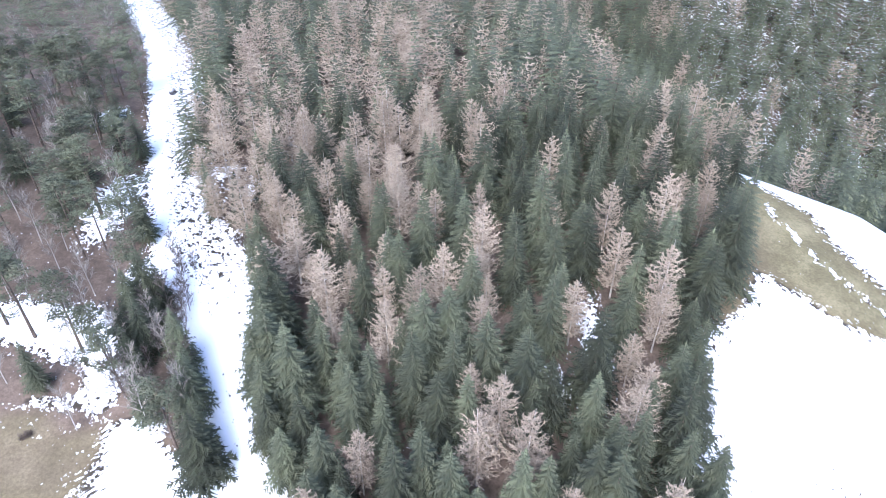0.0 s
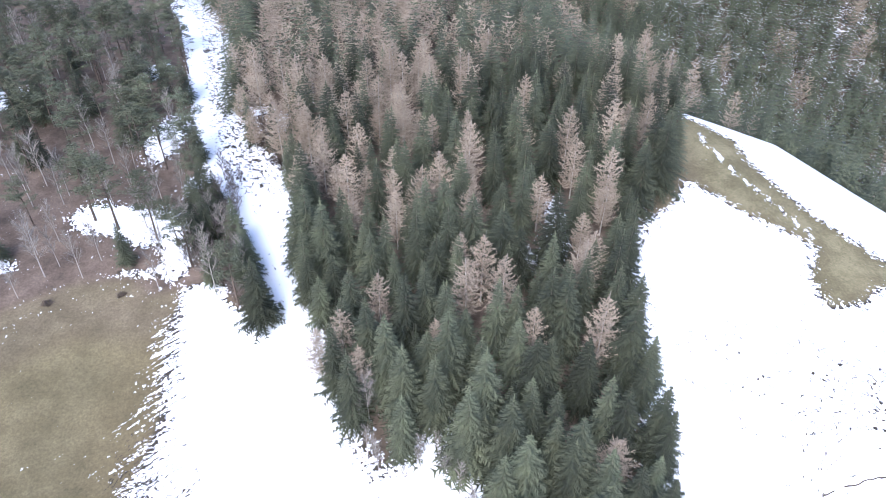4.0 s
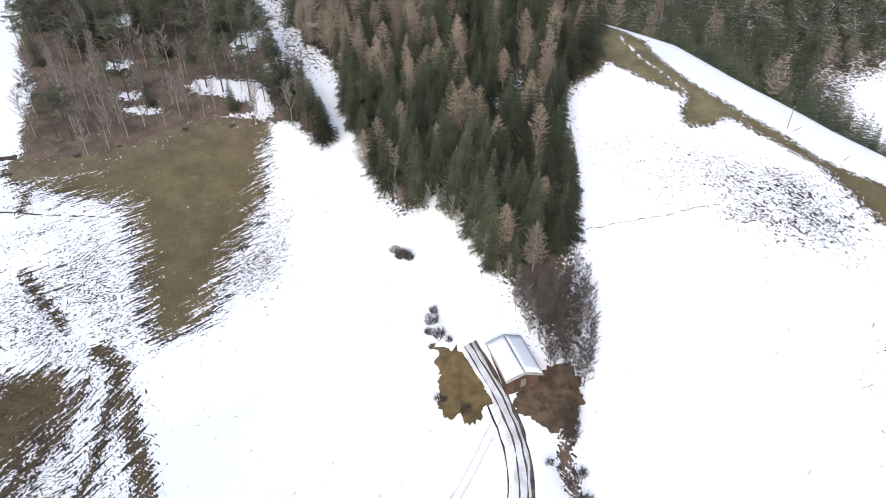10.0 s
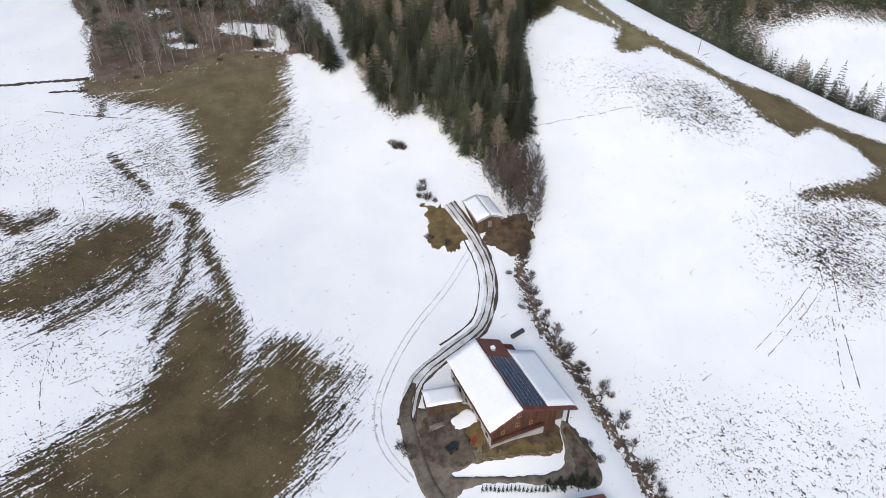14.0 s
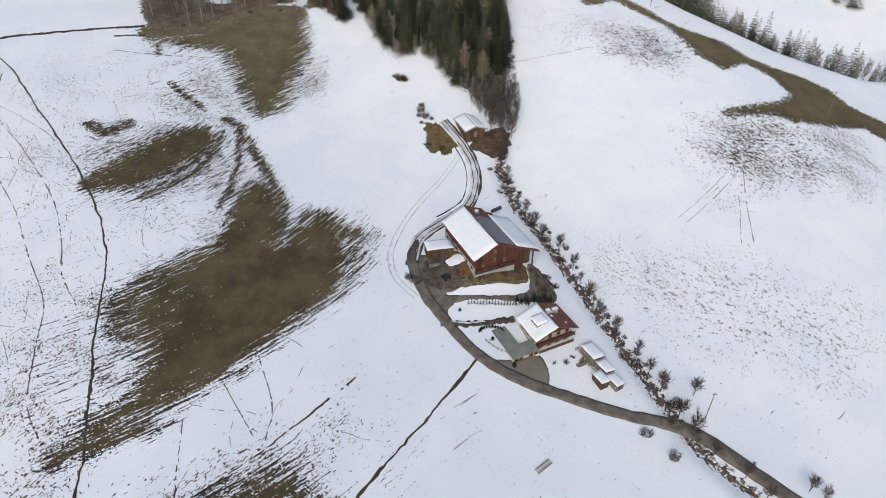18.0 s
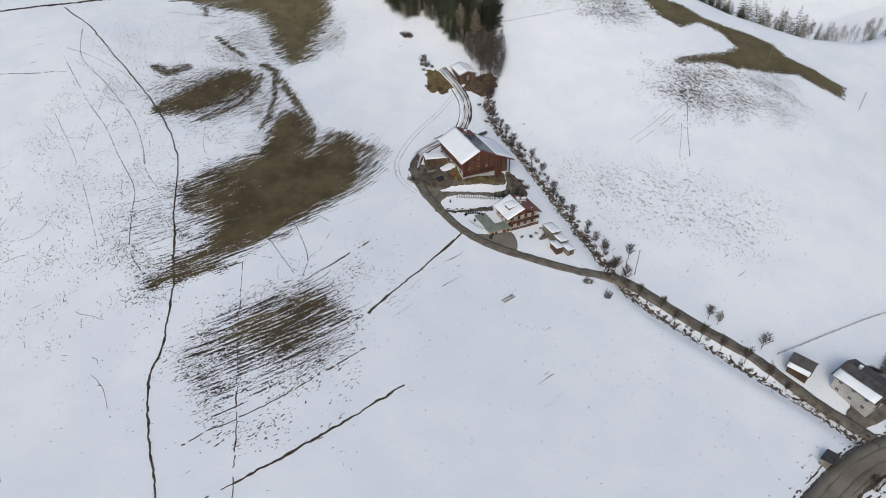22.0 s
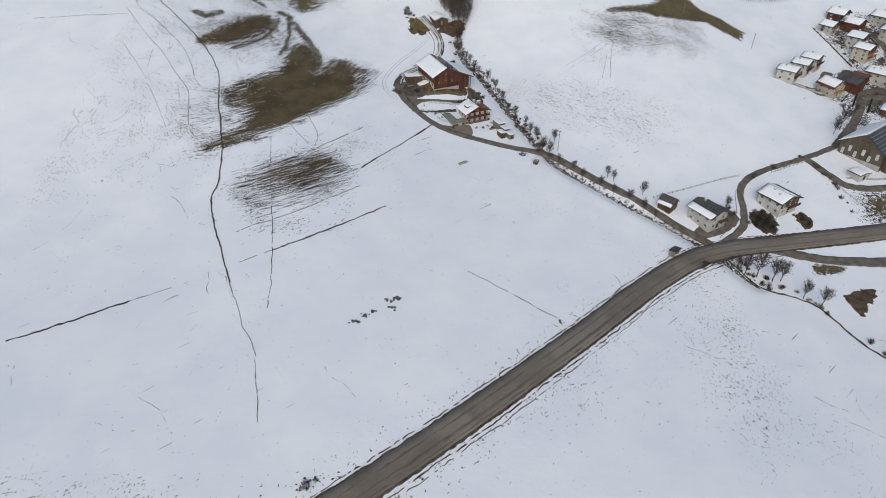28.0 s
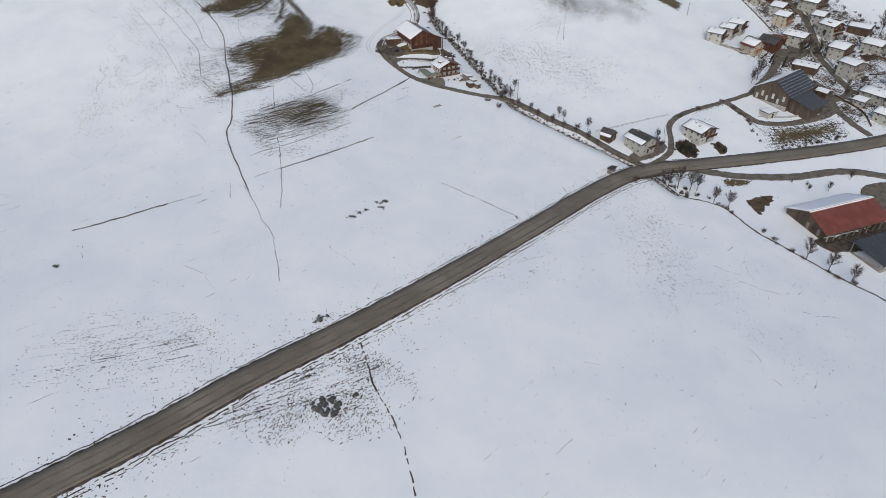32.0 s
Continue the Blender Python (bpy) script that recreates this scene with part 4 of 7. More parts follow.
def bush_twigs(height, spread_, seed, stems=60):
    rng = random.Random(seed)
    verts, faces = [], []
    for i in range(stems):
        g, r = rng.uniform(0, 7), rng.random() ** 0.5
        a = Vector((math.cos(g) * r * spread_ * 0.4, math.sin(g) * r * spread_ * 0.4, -0.1))
        b = Vector((math.cos(g) * r * spread_, math.sin(g) * r * spread_, height * rng.uniform(0.5, 1.0) * (1.1 - 0.5 * r)))
        sliver(verts, faces, a, b, 0.05, rng)
        for q in range(5):
            c = a.lerp(b, rng.uniform(0.3, 0.9))
            sliver(verts, faces, c, c + Vector((rng.uniform(-1, 1), rng.uniform(-1, 1), rng.uniform(0.1, 1))) * 0.35 * height, 0.035, rng)
    return verts, faces


def plain(vf):
    return np.array([tuple(v) for v in vf[0]], np.float32), vf[1]


TREES = {}


def tree_kind(kind, label, category, builds, crown_mat, trunk_mat):
    """builds: for each variant the crown's verts and faces, the trunk's height, radius and lean."""
    TREES[kind] = []
    for i, (crown, height, r, lean) in enumerate(builds):
        rng = random.Random(i + 7)
        tm = trunk_mesh("trunk", height, r, trunk_mat, lean, rng)
        cm = mesh_of("crown", crown[0], crown[1], crown_mat)
        TREES[kind].append((tm, cm, label, category))


def plant(kind, variant, x, y, size, turn, group, wide=1.0):
    tm, cm, label, category = TREES[kind][variant % len(TREES[kind])]
    m = Matrix.LocRotScale((x, y, ground_z(x, y)), Euler((0, 0, turn)), (size * wide, size * wide, size))
    e = empty(kind, m, label, category, group)
    share("trunk", tm, e)
    share("crown", cm, e)
    return e


def thicket(name, spots, kinds, label, category, material):
    """Many far trees in one mesh."""
    allv, allf, k = [], [], 0
    for x, y, size, turn, v in spots:
        verts, faces = kinds[v % len(kinds)]
        c, s = math.cos(turn), math.sin(turn)
        p = verts * size
        q = np.stack([p[:, 0] * c - p[:, 1] * s + x, p[:, 0] * s + p[:, 1] * c + y, p[:, 2] + ground_z(x, y)], -1)
        allv.append(q)
        allf.append(faces + k)
        k += len(q)
    if not allv:
        return None
    vv, ff = np.concatenate(allv), np.concatenate(allf)
    me = bpy.data.meshes.new(name)
    me.vertices.add(len(vv))
    me.vertices.foreach_set("co", vv.ravel().astype(np.float32))
    me.loops.add(ff.size)
    me.loops.foreach_set("vertex_index", ff.ravel().astype(np.int32))
    me.polygons.add(len(ff))
    me.polygons.foreach_set("loop_start", np.arange(0, ff.size, 3))
    me.update(calc_edges=True)
    me.materials.append(material)
    return tagged(new(name, me), label, category, kind="stuff")


tree_kind("spruce", "dark green spruce with drooping tiered boughs", "spruce tree",
          [(spruce_crown(16.2 + 0.6 * (s % 3), 3.9 + 0.35 * (s % 4), s, 22 + s % 4, 11, 0.06, 6), 15.8, 0.24, 0.0) for s in range(8)], NEEDLE, BARK)
tree_kind("larch", "leafless tan larch with fine bare twigs", "larch tree",
          [(larch_crown(15.6, 4.2 + 0.4 * (s % 3), s, 22, 10, 24, thin=0.062, blunt=0.52, clear=0.20, rise=0.30), 16.3, 0.20, 0.4) for s in range(20, 26)], LARCH, PALE_BARK)
tree_kind("pine", "grey-green pine with a clumped crown and bare lower trunk", "pine tree",
          [(pine_crown(13.5, 3.9, s, 34, 60), 14.5, 0.22, 0.5) for s in range(40, 45)], PINE, BARK)
tree_kind("birch", "slender leafless birch with a pale trunk", "birch tree",
          [(bare_crown(13, 3.2, s, 13, 22, thin=0.036), 12.6, 0.14, 0.9) for s in range(60, 65)], TWIG, PALE_BARK)
tree_kind("alder", "dark leafless alder with many thin upright stems", "alder tree",
          [(bare_crown(11, 3.4, s, 14, 26, 0.1, thin=0.045), 10.4, 0.12, 0.6) for s in range(66, 70)], ALDER, BARK)


def scatter(poly, gap, seed, keep=None):
    """Jittered spots inside an outline, a gap apart."""
    rng = random.Random(seed)
    xs, ys = [p[0] for p in poly], [p[1] for p in poly]
    out, row, y = [], 0, min(ys)
    while y < max(ys):
        x = min(xs) + (row % 2) * gap / 2
        while x < max(xs):
            px, py = x + rng.uniform(-0.38, 0.38) * gap, y + rng.uniform(-0.38, 0.38) * gap
            if bool(inside(poly, np.array(px), np.array(py))) and (keep is None or keep(px, py)):
                out.append((px, py))
            x += gap
        y += gap * 0.87
        row += 1
    return out


def build_woods():
    rng = random.Random(5)
    far = {"spruce": [], "larch": [], "pine": [], "birch": [], "alder": []}
    near = {"spruce": 0, "larch": 0, "pine": 0, "birch": 0, "alder": 0}

    def put(kind, x, y, size, group, close):
        turn, v = rng.uniform(0, 6.28), rng.randrange(6)
        if close and near[kind] < (300 if y > 0 else 0):
            near[kind] += 1
            plant(kind, v, x, y, size, turn, group, rng.uniform(0.85, 1.1))
        else:
            far[kind].append((x, y, size, turn, v))

    def clear(px, py):
        return all(((px - cx) / rx) ** 2 + ((py - cy) / ry) ** 2 > 0.9 for cx, cy, rx, ry in CLEARINGS)
    hem_line = WOOD[-9:] + WOOD[:1]
    for x, y in sorted(scatter(WOOD, 5.25, 11, clear), key=lambda p: p[1]):
        if y > 362:
            continue
        bare = 0.52 if (-60 < x < -2 and 190 < y < 300) else (0.20 if y < 186 else 0.26)
        if y < 150:
            bare = 0.10
        kind = "larch" if rng.random() < bare and not (x > 20 and y < 180) else "spruce"
        edge = float(away(hem_line, np.array(x), np.array(y)))
        if y < 119:
            continue
        if (edge < 5 and x < -4 and y < 150 and rng.random() < 0.75):
            kind = "birch"
        size = rng.choice((rng.uniform(0.66, 0.9), rng.uniform(0.85, 1.12))) * (0.97 if kind == "larch" else 1.0)
        if kind == "birch":
            size *= 0.8
        put(kind, x, y, size, "mixed conifer wood", y < 236)
    for p in rope([(13, 104), (8, 113), (3, 122), (-3, 132), (-8, 140), (-13, 140), (-18, 140), (-22, 146)], 1.5):
        put("birch", p.x + rng.gauss(0, 1.0), p.y + rng.gauss(0, 1.0), rng.uniform(0.28, 0.62), "mixed conifer wood", True)
    for x, y in scatter([(12, 101), (15, 93), (22, 90), (26, 103), (25.5, 118), (8, 117), (9, 108)], 2.3, 19):
        put("alder", x, y, rng.uniform(0.4, 0.75), "mixed conifer wood", True)
    for x, y in sorted(scatter(WEST_WOOD, 5.6, 12, clear), key=lambda p: p[1]):
        if y > 370:
            continue
        low = y < 202 + 0.15 * (x + 80)
        if low and rng.random() < 0.22:
            continue
        kind = "birch" if rng.random() < (0.74 if low else 0.20) else ("pine" if rng.random() < 0.8 else "spruce")
        if kind == "pine" and rng.random() < 0.25:
            continue
        put(kind, x, y, rng.uniform(0.62, 1.0) * (0.8 if kind == "spruce" else 1.3 if kind == "pine" else 1), "open wood west of the lane", y < 275)
    for x, y, k in ((-41.5, 165.5, 1.15), (-45.5, 175, 1.0), (-49, 182, 1.0), (-47, 178.5, 0.8), (-58, 193, 1.0), (-43, 170, 0.8)):
        put("spruce", x, y, 0.75 * k, "open wood west of the lane", True)
    for x, y in scatter([(-42, 166), (-50, 172), (-58, 174), (-63, 188), (-57, 197), (-51, 191), (-46, 179)], 2.9, 23):
        put("alder" if rng.random() < 0.7 else "spruce", x, y, rng.uniform(0.4, 0.72), "open wood west of the lane", True)
    for x, y, k in ((-53.5, 197, 0.55), (-51.5, 192.5, 0.6), (-55, 200.5, 0.5), (-50.5, 187.5, 0.6), (-57.5, 204, 0.5), (-52.5, 200, 0.45)):
        put("alder", x, y, k, "open wood west of the lane", True)
    east = [(20, 262), (49, 230), (65, 221), (80, 207), (97, 184), (123, 158), (150, 141), (172, 136), (190, 150), (230, 190), (310, 240), (310, 380), (20, 380)]

    def gap(px, py):
        s = float(gorge(px, py))
        return 9 < s < 250 and not (112 < px < 128 and s < 50) and not (px > 150 and s > 22 and py < 255) and px > 46
    for x, y in sorted(scatter(east, 6.1, 13, gap), key=lambda p: p[1]):
        kind = "larch" if rng.random() < (0.16 if float(gorge(x, y)) < 22 else 0.04) else "spruce"
        put(kind, x, y, rng.uniform(0.75, 1.1), "gorge wood", False)
    for cx, n, kinds in ((133, 5, "spruce"), (141, 9, "spruce"), (148, 7, "spruce"), (157, 5, "birch"), (166, 8, "birch"), (172, 3, "spruce"), (178, 11, "birch"), (189, 8, "birch"), (196, 4, "spruce"), (206, 9, "birch"), (222, 8, "birch"), (236, 5, "spruce")):
        for _ in range(n):
            x = cx + rng.gauss(0, 3.5)
            y = float(np.interp(x, CREST[:, 0], CREST[:, 1])) + rng.uniform(9, 20)
            put(kinds, x, y, rng.uniform(0.3, 0.75) * (1.25 if kinds == "birch" else 1), "trees behind the ridge", True)
    for i in range(60):
        x = rng.uniform(225, 330)
        y = float(np.interp(x, CREST[:, 0], CREST[:, 1])) + rng.uniform(90, 130)
        put("spruce", x, y, rng.uniform(0.7, 1.0), "trees behind the ridge", False)

    def tri(crown, trunk):
        v, f = plain(crown)
        return v, np.array([t for t in (list(q) for q in f)], np.int64)
    far_spruce = [tri(spruce_crown(17, 4.0, 80 + s, 13, 7, 0.12, 3, 1.9), None) for s in range(5)]
    far_larch = [tri(larch_crown(15.6, 4.4, 90 + s, 14, 8, 9, thin=0.13, blunt=0.52, clear=0.22, rise=0.30), None) for s in range(4)]
    thicket("spruce_wood", far["spruce"], far_spruce, "distant dense dark spruce wood", "wood", NEEDLE)
    thicket("larch_wood", far["larch"], far_larch, "distant leafless tan larches", "wood", LARCH)

    def pine_tris(s):
        v, f = plain(pine_crown(15.5, 3.6, s, 26, 20))
        return v, np.array([t for q in f for t in ((q[:3],) if len(q) == 3 else ((q[0], q[1], q[2]), (q[0], q[2], q[3])))], np.int64)

    def birch_tris(s):
        v, f = plain(bare_crown(13, 3.0, s, 8, 14, thin=0.05))
        return v, np.array([t for q in f for t in ((q[:3],) if len(q) == 3 else ((q[0], q[1], q[2]), (q[0], q[2], q[3])))], np.int64)
    thicket("pine_wood", far["pine"], [pine_tris(100 + s) for s in range(3)], "distant grey-green pines", "wood", PINE)
    thicket("birch_wood", far["birch"], [birch_tris(110 + s) for s in range(3)], "distant leafless birches", "wood", TWIG)


build_woods()


# ---- houses ----
PANES = {}


def window(parent, m, w, h, wood=None, name="window"):
    """A framed pane that faces -y; m places its middle on the wall."""
    key = (w, h, wood.name if wood else "")
    if key not in PANES:
        b = bmesh.new()
        t = 0.11
        for x0, x1, z0, z1 in ((-w / 2, w / 2, -h / 2, -h / 2 + t), (-w / 2, w / 2, h / 2 - t, h / 2), (-w / 2, -w / 2 + t, -h / 2 + t, h / 2 - t), (w / 2 - t, w / 2, -h / 2 + t, h / 2 - t), (-0.05, 0.05, -h / 2 + t, h / 2 - t)):
            box(b, x0, x1, -0.07, 0.05, z0, z1)
        box(b, -w / 2 - 0.08, w / 2 + 0.08, -0.15, 0.05, -h / 2 - 0.07, -h / 2)
        frame_me = bpy.data.meshes.new("window")
        b.to_mesh(frame_me)
        b.free()
        frame_me.materials.append(wood or WHITE_WALL)
        b = bmesh.new()
        box(b, -w / 2 + 0.02, w / 2 - 0.02, -0.03, 0.03, -h / 2 + 0.02, h / 2 - 0.02)
        pane_me = bpy.data.meshes.new("pane")
        b.to_mesh(pane_me)
        b.free()
        pane_me.materials.append(GLASS)
        PANES[key] = (frame_me, pane_me)
    f, p = PANES[key]
    o = share(name, f, parent, m)
    share("pane", p, o)
    return o


def slab(bm, a, b, c, d, thick):
    """A slab of the given thickness on a quad of points."""
    q = [Vector(p) for p in (a, b, c, d)]
    n = (q[1] - q[0]).cross(q[3] - q[0]).normalized()
    if n.z < 0:
        n = -n
    lo, hi = [bm.verts.new(p) for p in q], [bm.verts.new(p + n * thick) for p in q]
    bm.faces.new(lo)
    bm.faces.new(hi[::-1])
    for i in range(4):
        bm.faces.new((lo[i], hi[i], hi[(i + 1) % 4], lo[(i + 1) % 4]))
    bmesh.ops.recalc_face_normals(bm, faces=bm.faces)
    return bm


def snow_slab(a, b, c, d, thick, seed, cuts=7, ragged=0.25):
    """A snow blanket with a soft top and an uneven rim."""
    rng = random.Random(seed)
    q = [Vector(p) for p in (a, b, c, d)]
    n = (q[1] - q[0]).cross(q[3] - q[0]).normalized()
    if n.z < 0:
        n = -n
    bm = bmesh.new()
    top, low = [], []
    for i in range(cuts + 1):
        for j in range(cuts + 1):
            u, v = i / cuts, j / cuts
            p = q[0].lerp(q[1], u).lerp(q[3].lerp(q[2], u), v)
            rim = i in (0, cuts) or j in (0, cuts)
            if rim:
                mid = (q[0] + q[2]) / 2
                p = p + (mid - p).normalized() * rng.uniform(0, ragged)
            top.append(bm.verts.new(p + n * thick * (0.55 if rim else rng.uniform(0.85, 1.15))))
            low.append(bm.verts.new(p + n * 0.02) if rim else None)
    k = cuts + 1
    for i in range(cuts):
        for j in range(cuts):
            f = bm.faces.new((top[i * k + j], top[(i + 1) * k + j], top[(i + 1) * k + j + 1], top[i * k + j + 1]))
            f.smooth = True
    for i in range(cuts):
        for e0, e1 in (((i, 0), (i + 1, 0)), ((i, cuts), (i + 1, cuts)), ((0, i), (0, i + 1)), ((cuts, i), (cuts, i + 1))):
            a0, a1 = e0[0] * k + e0[1], e1[0] * k + e1[1]
            bm.faces.new((top[a0], top[a1], low[a1], low[a0]))
    bmesh.ops.recalc_face_normals(bm, faces=bm.faces)
    return bm


def chimney(parent, x, y, z, w, d, h, wall=None):
    b = bmesh.new()
    box(b, x - w / 2, x + w / 2, y - d / 2, y + d / 2, z - 1.2, z + h)
    c = part("chimney", b, wall or WHITE_WALL, parent)
    b = bmesh.new()
    box(b, x - w / 2 - 0.12, x + w / 2 + 0.12, y - d / 2 - 0.12, y + d / 2 + 0.12, z + h, z + h + 0.14)
    part("chimney_cap", b, GREY_WALL, c)
    part("snow_cap", rounded(box(bmesh.new(), x - w / 2 - 0.08, x + w / 2 + 0.08, y - d / 2 - 0.08, y + d / 2 + 0.08, z + h + 0.142, z + h + 0.36), 0.07), SNOW, c, "small cap of snow")
    return c


def balcony(parent, x0, x1, y, z, deep, wood):
    b = bmesh.new()
    box(b, x0, x1, y - deep, y - 0.003, z - 0.14, z)
    o = part("balcony", b, wood, parent)
    b = bmesh.new()
    box(b, x0, x1, y - deep - 0.02, y - deep + 0.08, z + 0.95, z + 1.05)
    box(b, x0, x1, y - deep, y - deep + 0.05, z + 0.12, z + 0.2)
    x = x0
    while x < x1 - 0.1:
        box(b, x, x + 0.2, y - deep + 0.01, y - deep + 0.04, z + 0.05, z + 0.97)
        x += 0.25
    part("railing", b, wood, o, "boarded wooden railing")
    b = bmesh.new()
    for sx in (x0 + 0.1, x1 - 0.1):
        box(b, sx - 0.06, sx + 0.06, y - deep, y, z - 0.35, z - 0.14)
    part("bracket", b, wood, o)
    return o


def house(x, y, deg, L, W, he, rise, label, wall=None, roof=None, snow=(1, 1), gable=None, storeys=2, over=0.9, bal=(), wood=None, chim=((0.1, 0.1),), z=None, shift=0.0, panes=True, category="house", group="", dz=0.0, dormer=False, hip=False):
    """A gabled house: the ridge runs along its own y, the front gable faces -y; shift moves the ridge across."""
    wall, roof, wood = wall or WHITE_WALL, roof or ROOF_DARK, wood or RED_WOOD
    z = ground_z(x, y) if z is None else z
    e = empty("house" if category == "house" else category.replace(" ", "_"), pose(x, y, z + dz, 0, 0, deg), label, category, group)
    a, c = W / 2, L / 2
    b = bmesh.new()
    part("wall", prism(b, [(-a, -3), (a, -3), (a, he), (shift, he + rise), (-a, he)], -c, c), wall, e)
    if gable:
        for sy in (-1, 1):
            b = bmesh.new()
            y0, y1 = (-c - 0.05, -c - 0.003) if sy < 0 else (c + 0.003, c + 0.05)
            k = 0.45 if storeys > 1 else 0.0
            prism(b, [(-a, he - k * he), (a, he - k * he), (a, he), (shift, he + rise), (-a, he)], y0, y1)
            part("gable_cladding", b, gable, e, "boarded gable")
    tl, tr = rise / (a + shift), rise / (a - shift)
    th = 0.3
    top = he + rise + 0.06
    for sg, t, s_on in ((-1, tl, snow[0]), (1, tr, snow[1])):
        xe = sg * (a + over)
        ze = he - over * t + 0.06
        q = ((shift, -c - over, top), (xe, -c - over, ze), (xe, c + over, ze), (shift, c + over, top))
        r = part("roof", slab(bmesh.new(), *q, th), roof, e)
        if s_on:
            n = Vector((sg * t, 0, 1)).normalized()
            f = s_on if s_on < 1 else 0.95
            q2 = [Vector(p) + n * (th + 0.004) for p in q]
            if s_on < 0:
                q2 = [q2[0].lerp(q2[1], 1 + s_on), q2[1], q2[2], q2[3].lerp(q2[2], 1 + s_on)]
            else:
                q2 = [q2[0], q2[0].lerp(q2[1], f), q2[3].lerp(q2[2], f), q2[3]]
            q2 = [q2[0].lerp(q2[3], 0.03), q2[1].lerp(q2[2], 0.03), q2[2].lerp(q2[1], 0.03), q2[3].lerp(q2[0], 0.03)]
            part("roof_snow", snow_slab(*q2, 0.30, int(x * 7 + y * 3) % 97 + sg, 7, 0.12), SNOW, r, "blanket of snow")
    for fx, fy in chim:
        xx = shift + fx * a
        zz = top - abs(xx - shift) * (tr if xx > shift else tl)
        chimney(e, xx, fy * L, zz, 0.7, 0.7, 1.1)
    if dormer:
        b = bmesh.new()
        zz = he + rise * 0.35
        box(b, -a * 0.75, -a * 0.25, -1.3, 1.3, zz - 0.5, zz + 1.2)
        d = part("dormer", b, wood, e)
        part("dormer_roof", slab(bmesh.new(), (-a * 0.8, -1.6, zz + 1.1), (-a * 0.1, -1.6, zz + 1.7), (-a * 0.1, 1.6, zz + 1.7), (-a * 0.8, 1.6, zz + 1.1), 0.3), SNOW, d, "snowy dormer roof")
    if panes:
        st = he / storeys
        for s in range(storeys):
            zc = st * s + st * 0.55
            n = max(2, int(W / 3.0))
            for i in range(n):
                xx = -a + W * (i + 0.5) / n
                window(e, pose(xx, -c, zc), 1.05, 1.25)
                if i % 2 == 0:
                    window(e, pose(xx, c, zc, 0, 0, 180), 1.05, 1.25)
            n = max(2, int(L / 3.2))
            for i in range(n):
                yy = -c + L * (i + 0.5) / n
                window(e, pose(-a, yy, zc, 0, 0, -90), 1.05, 1.25)
                window(e, pose(a, yy, zc, 0, 0, 90), 1.05, 1.25)
        window(e, pose(shift, -c - (0.05 if gable else 0), he + rise * 0.35), 1.0, 1.1)
    for z0, x0, x1 in bal:
        balcony(e, x0 * a, x1 * a, -c - (0.05 if gable else 0), z0, 1.3, wood)
    b = bmesh.new()
    box(b, -0.55, 0.55, -c - 0.08, -c - 0.003, 0, 2.1)
    part("door", b, wood, e)
    return e


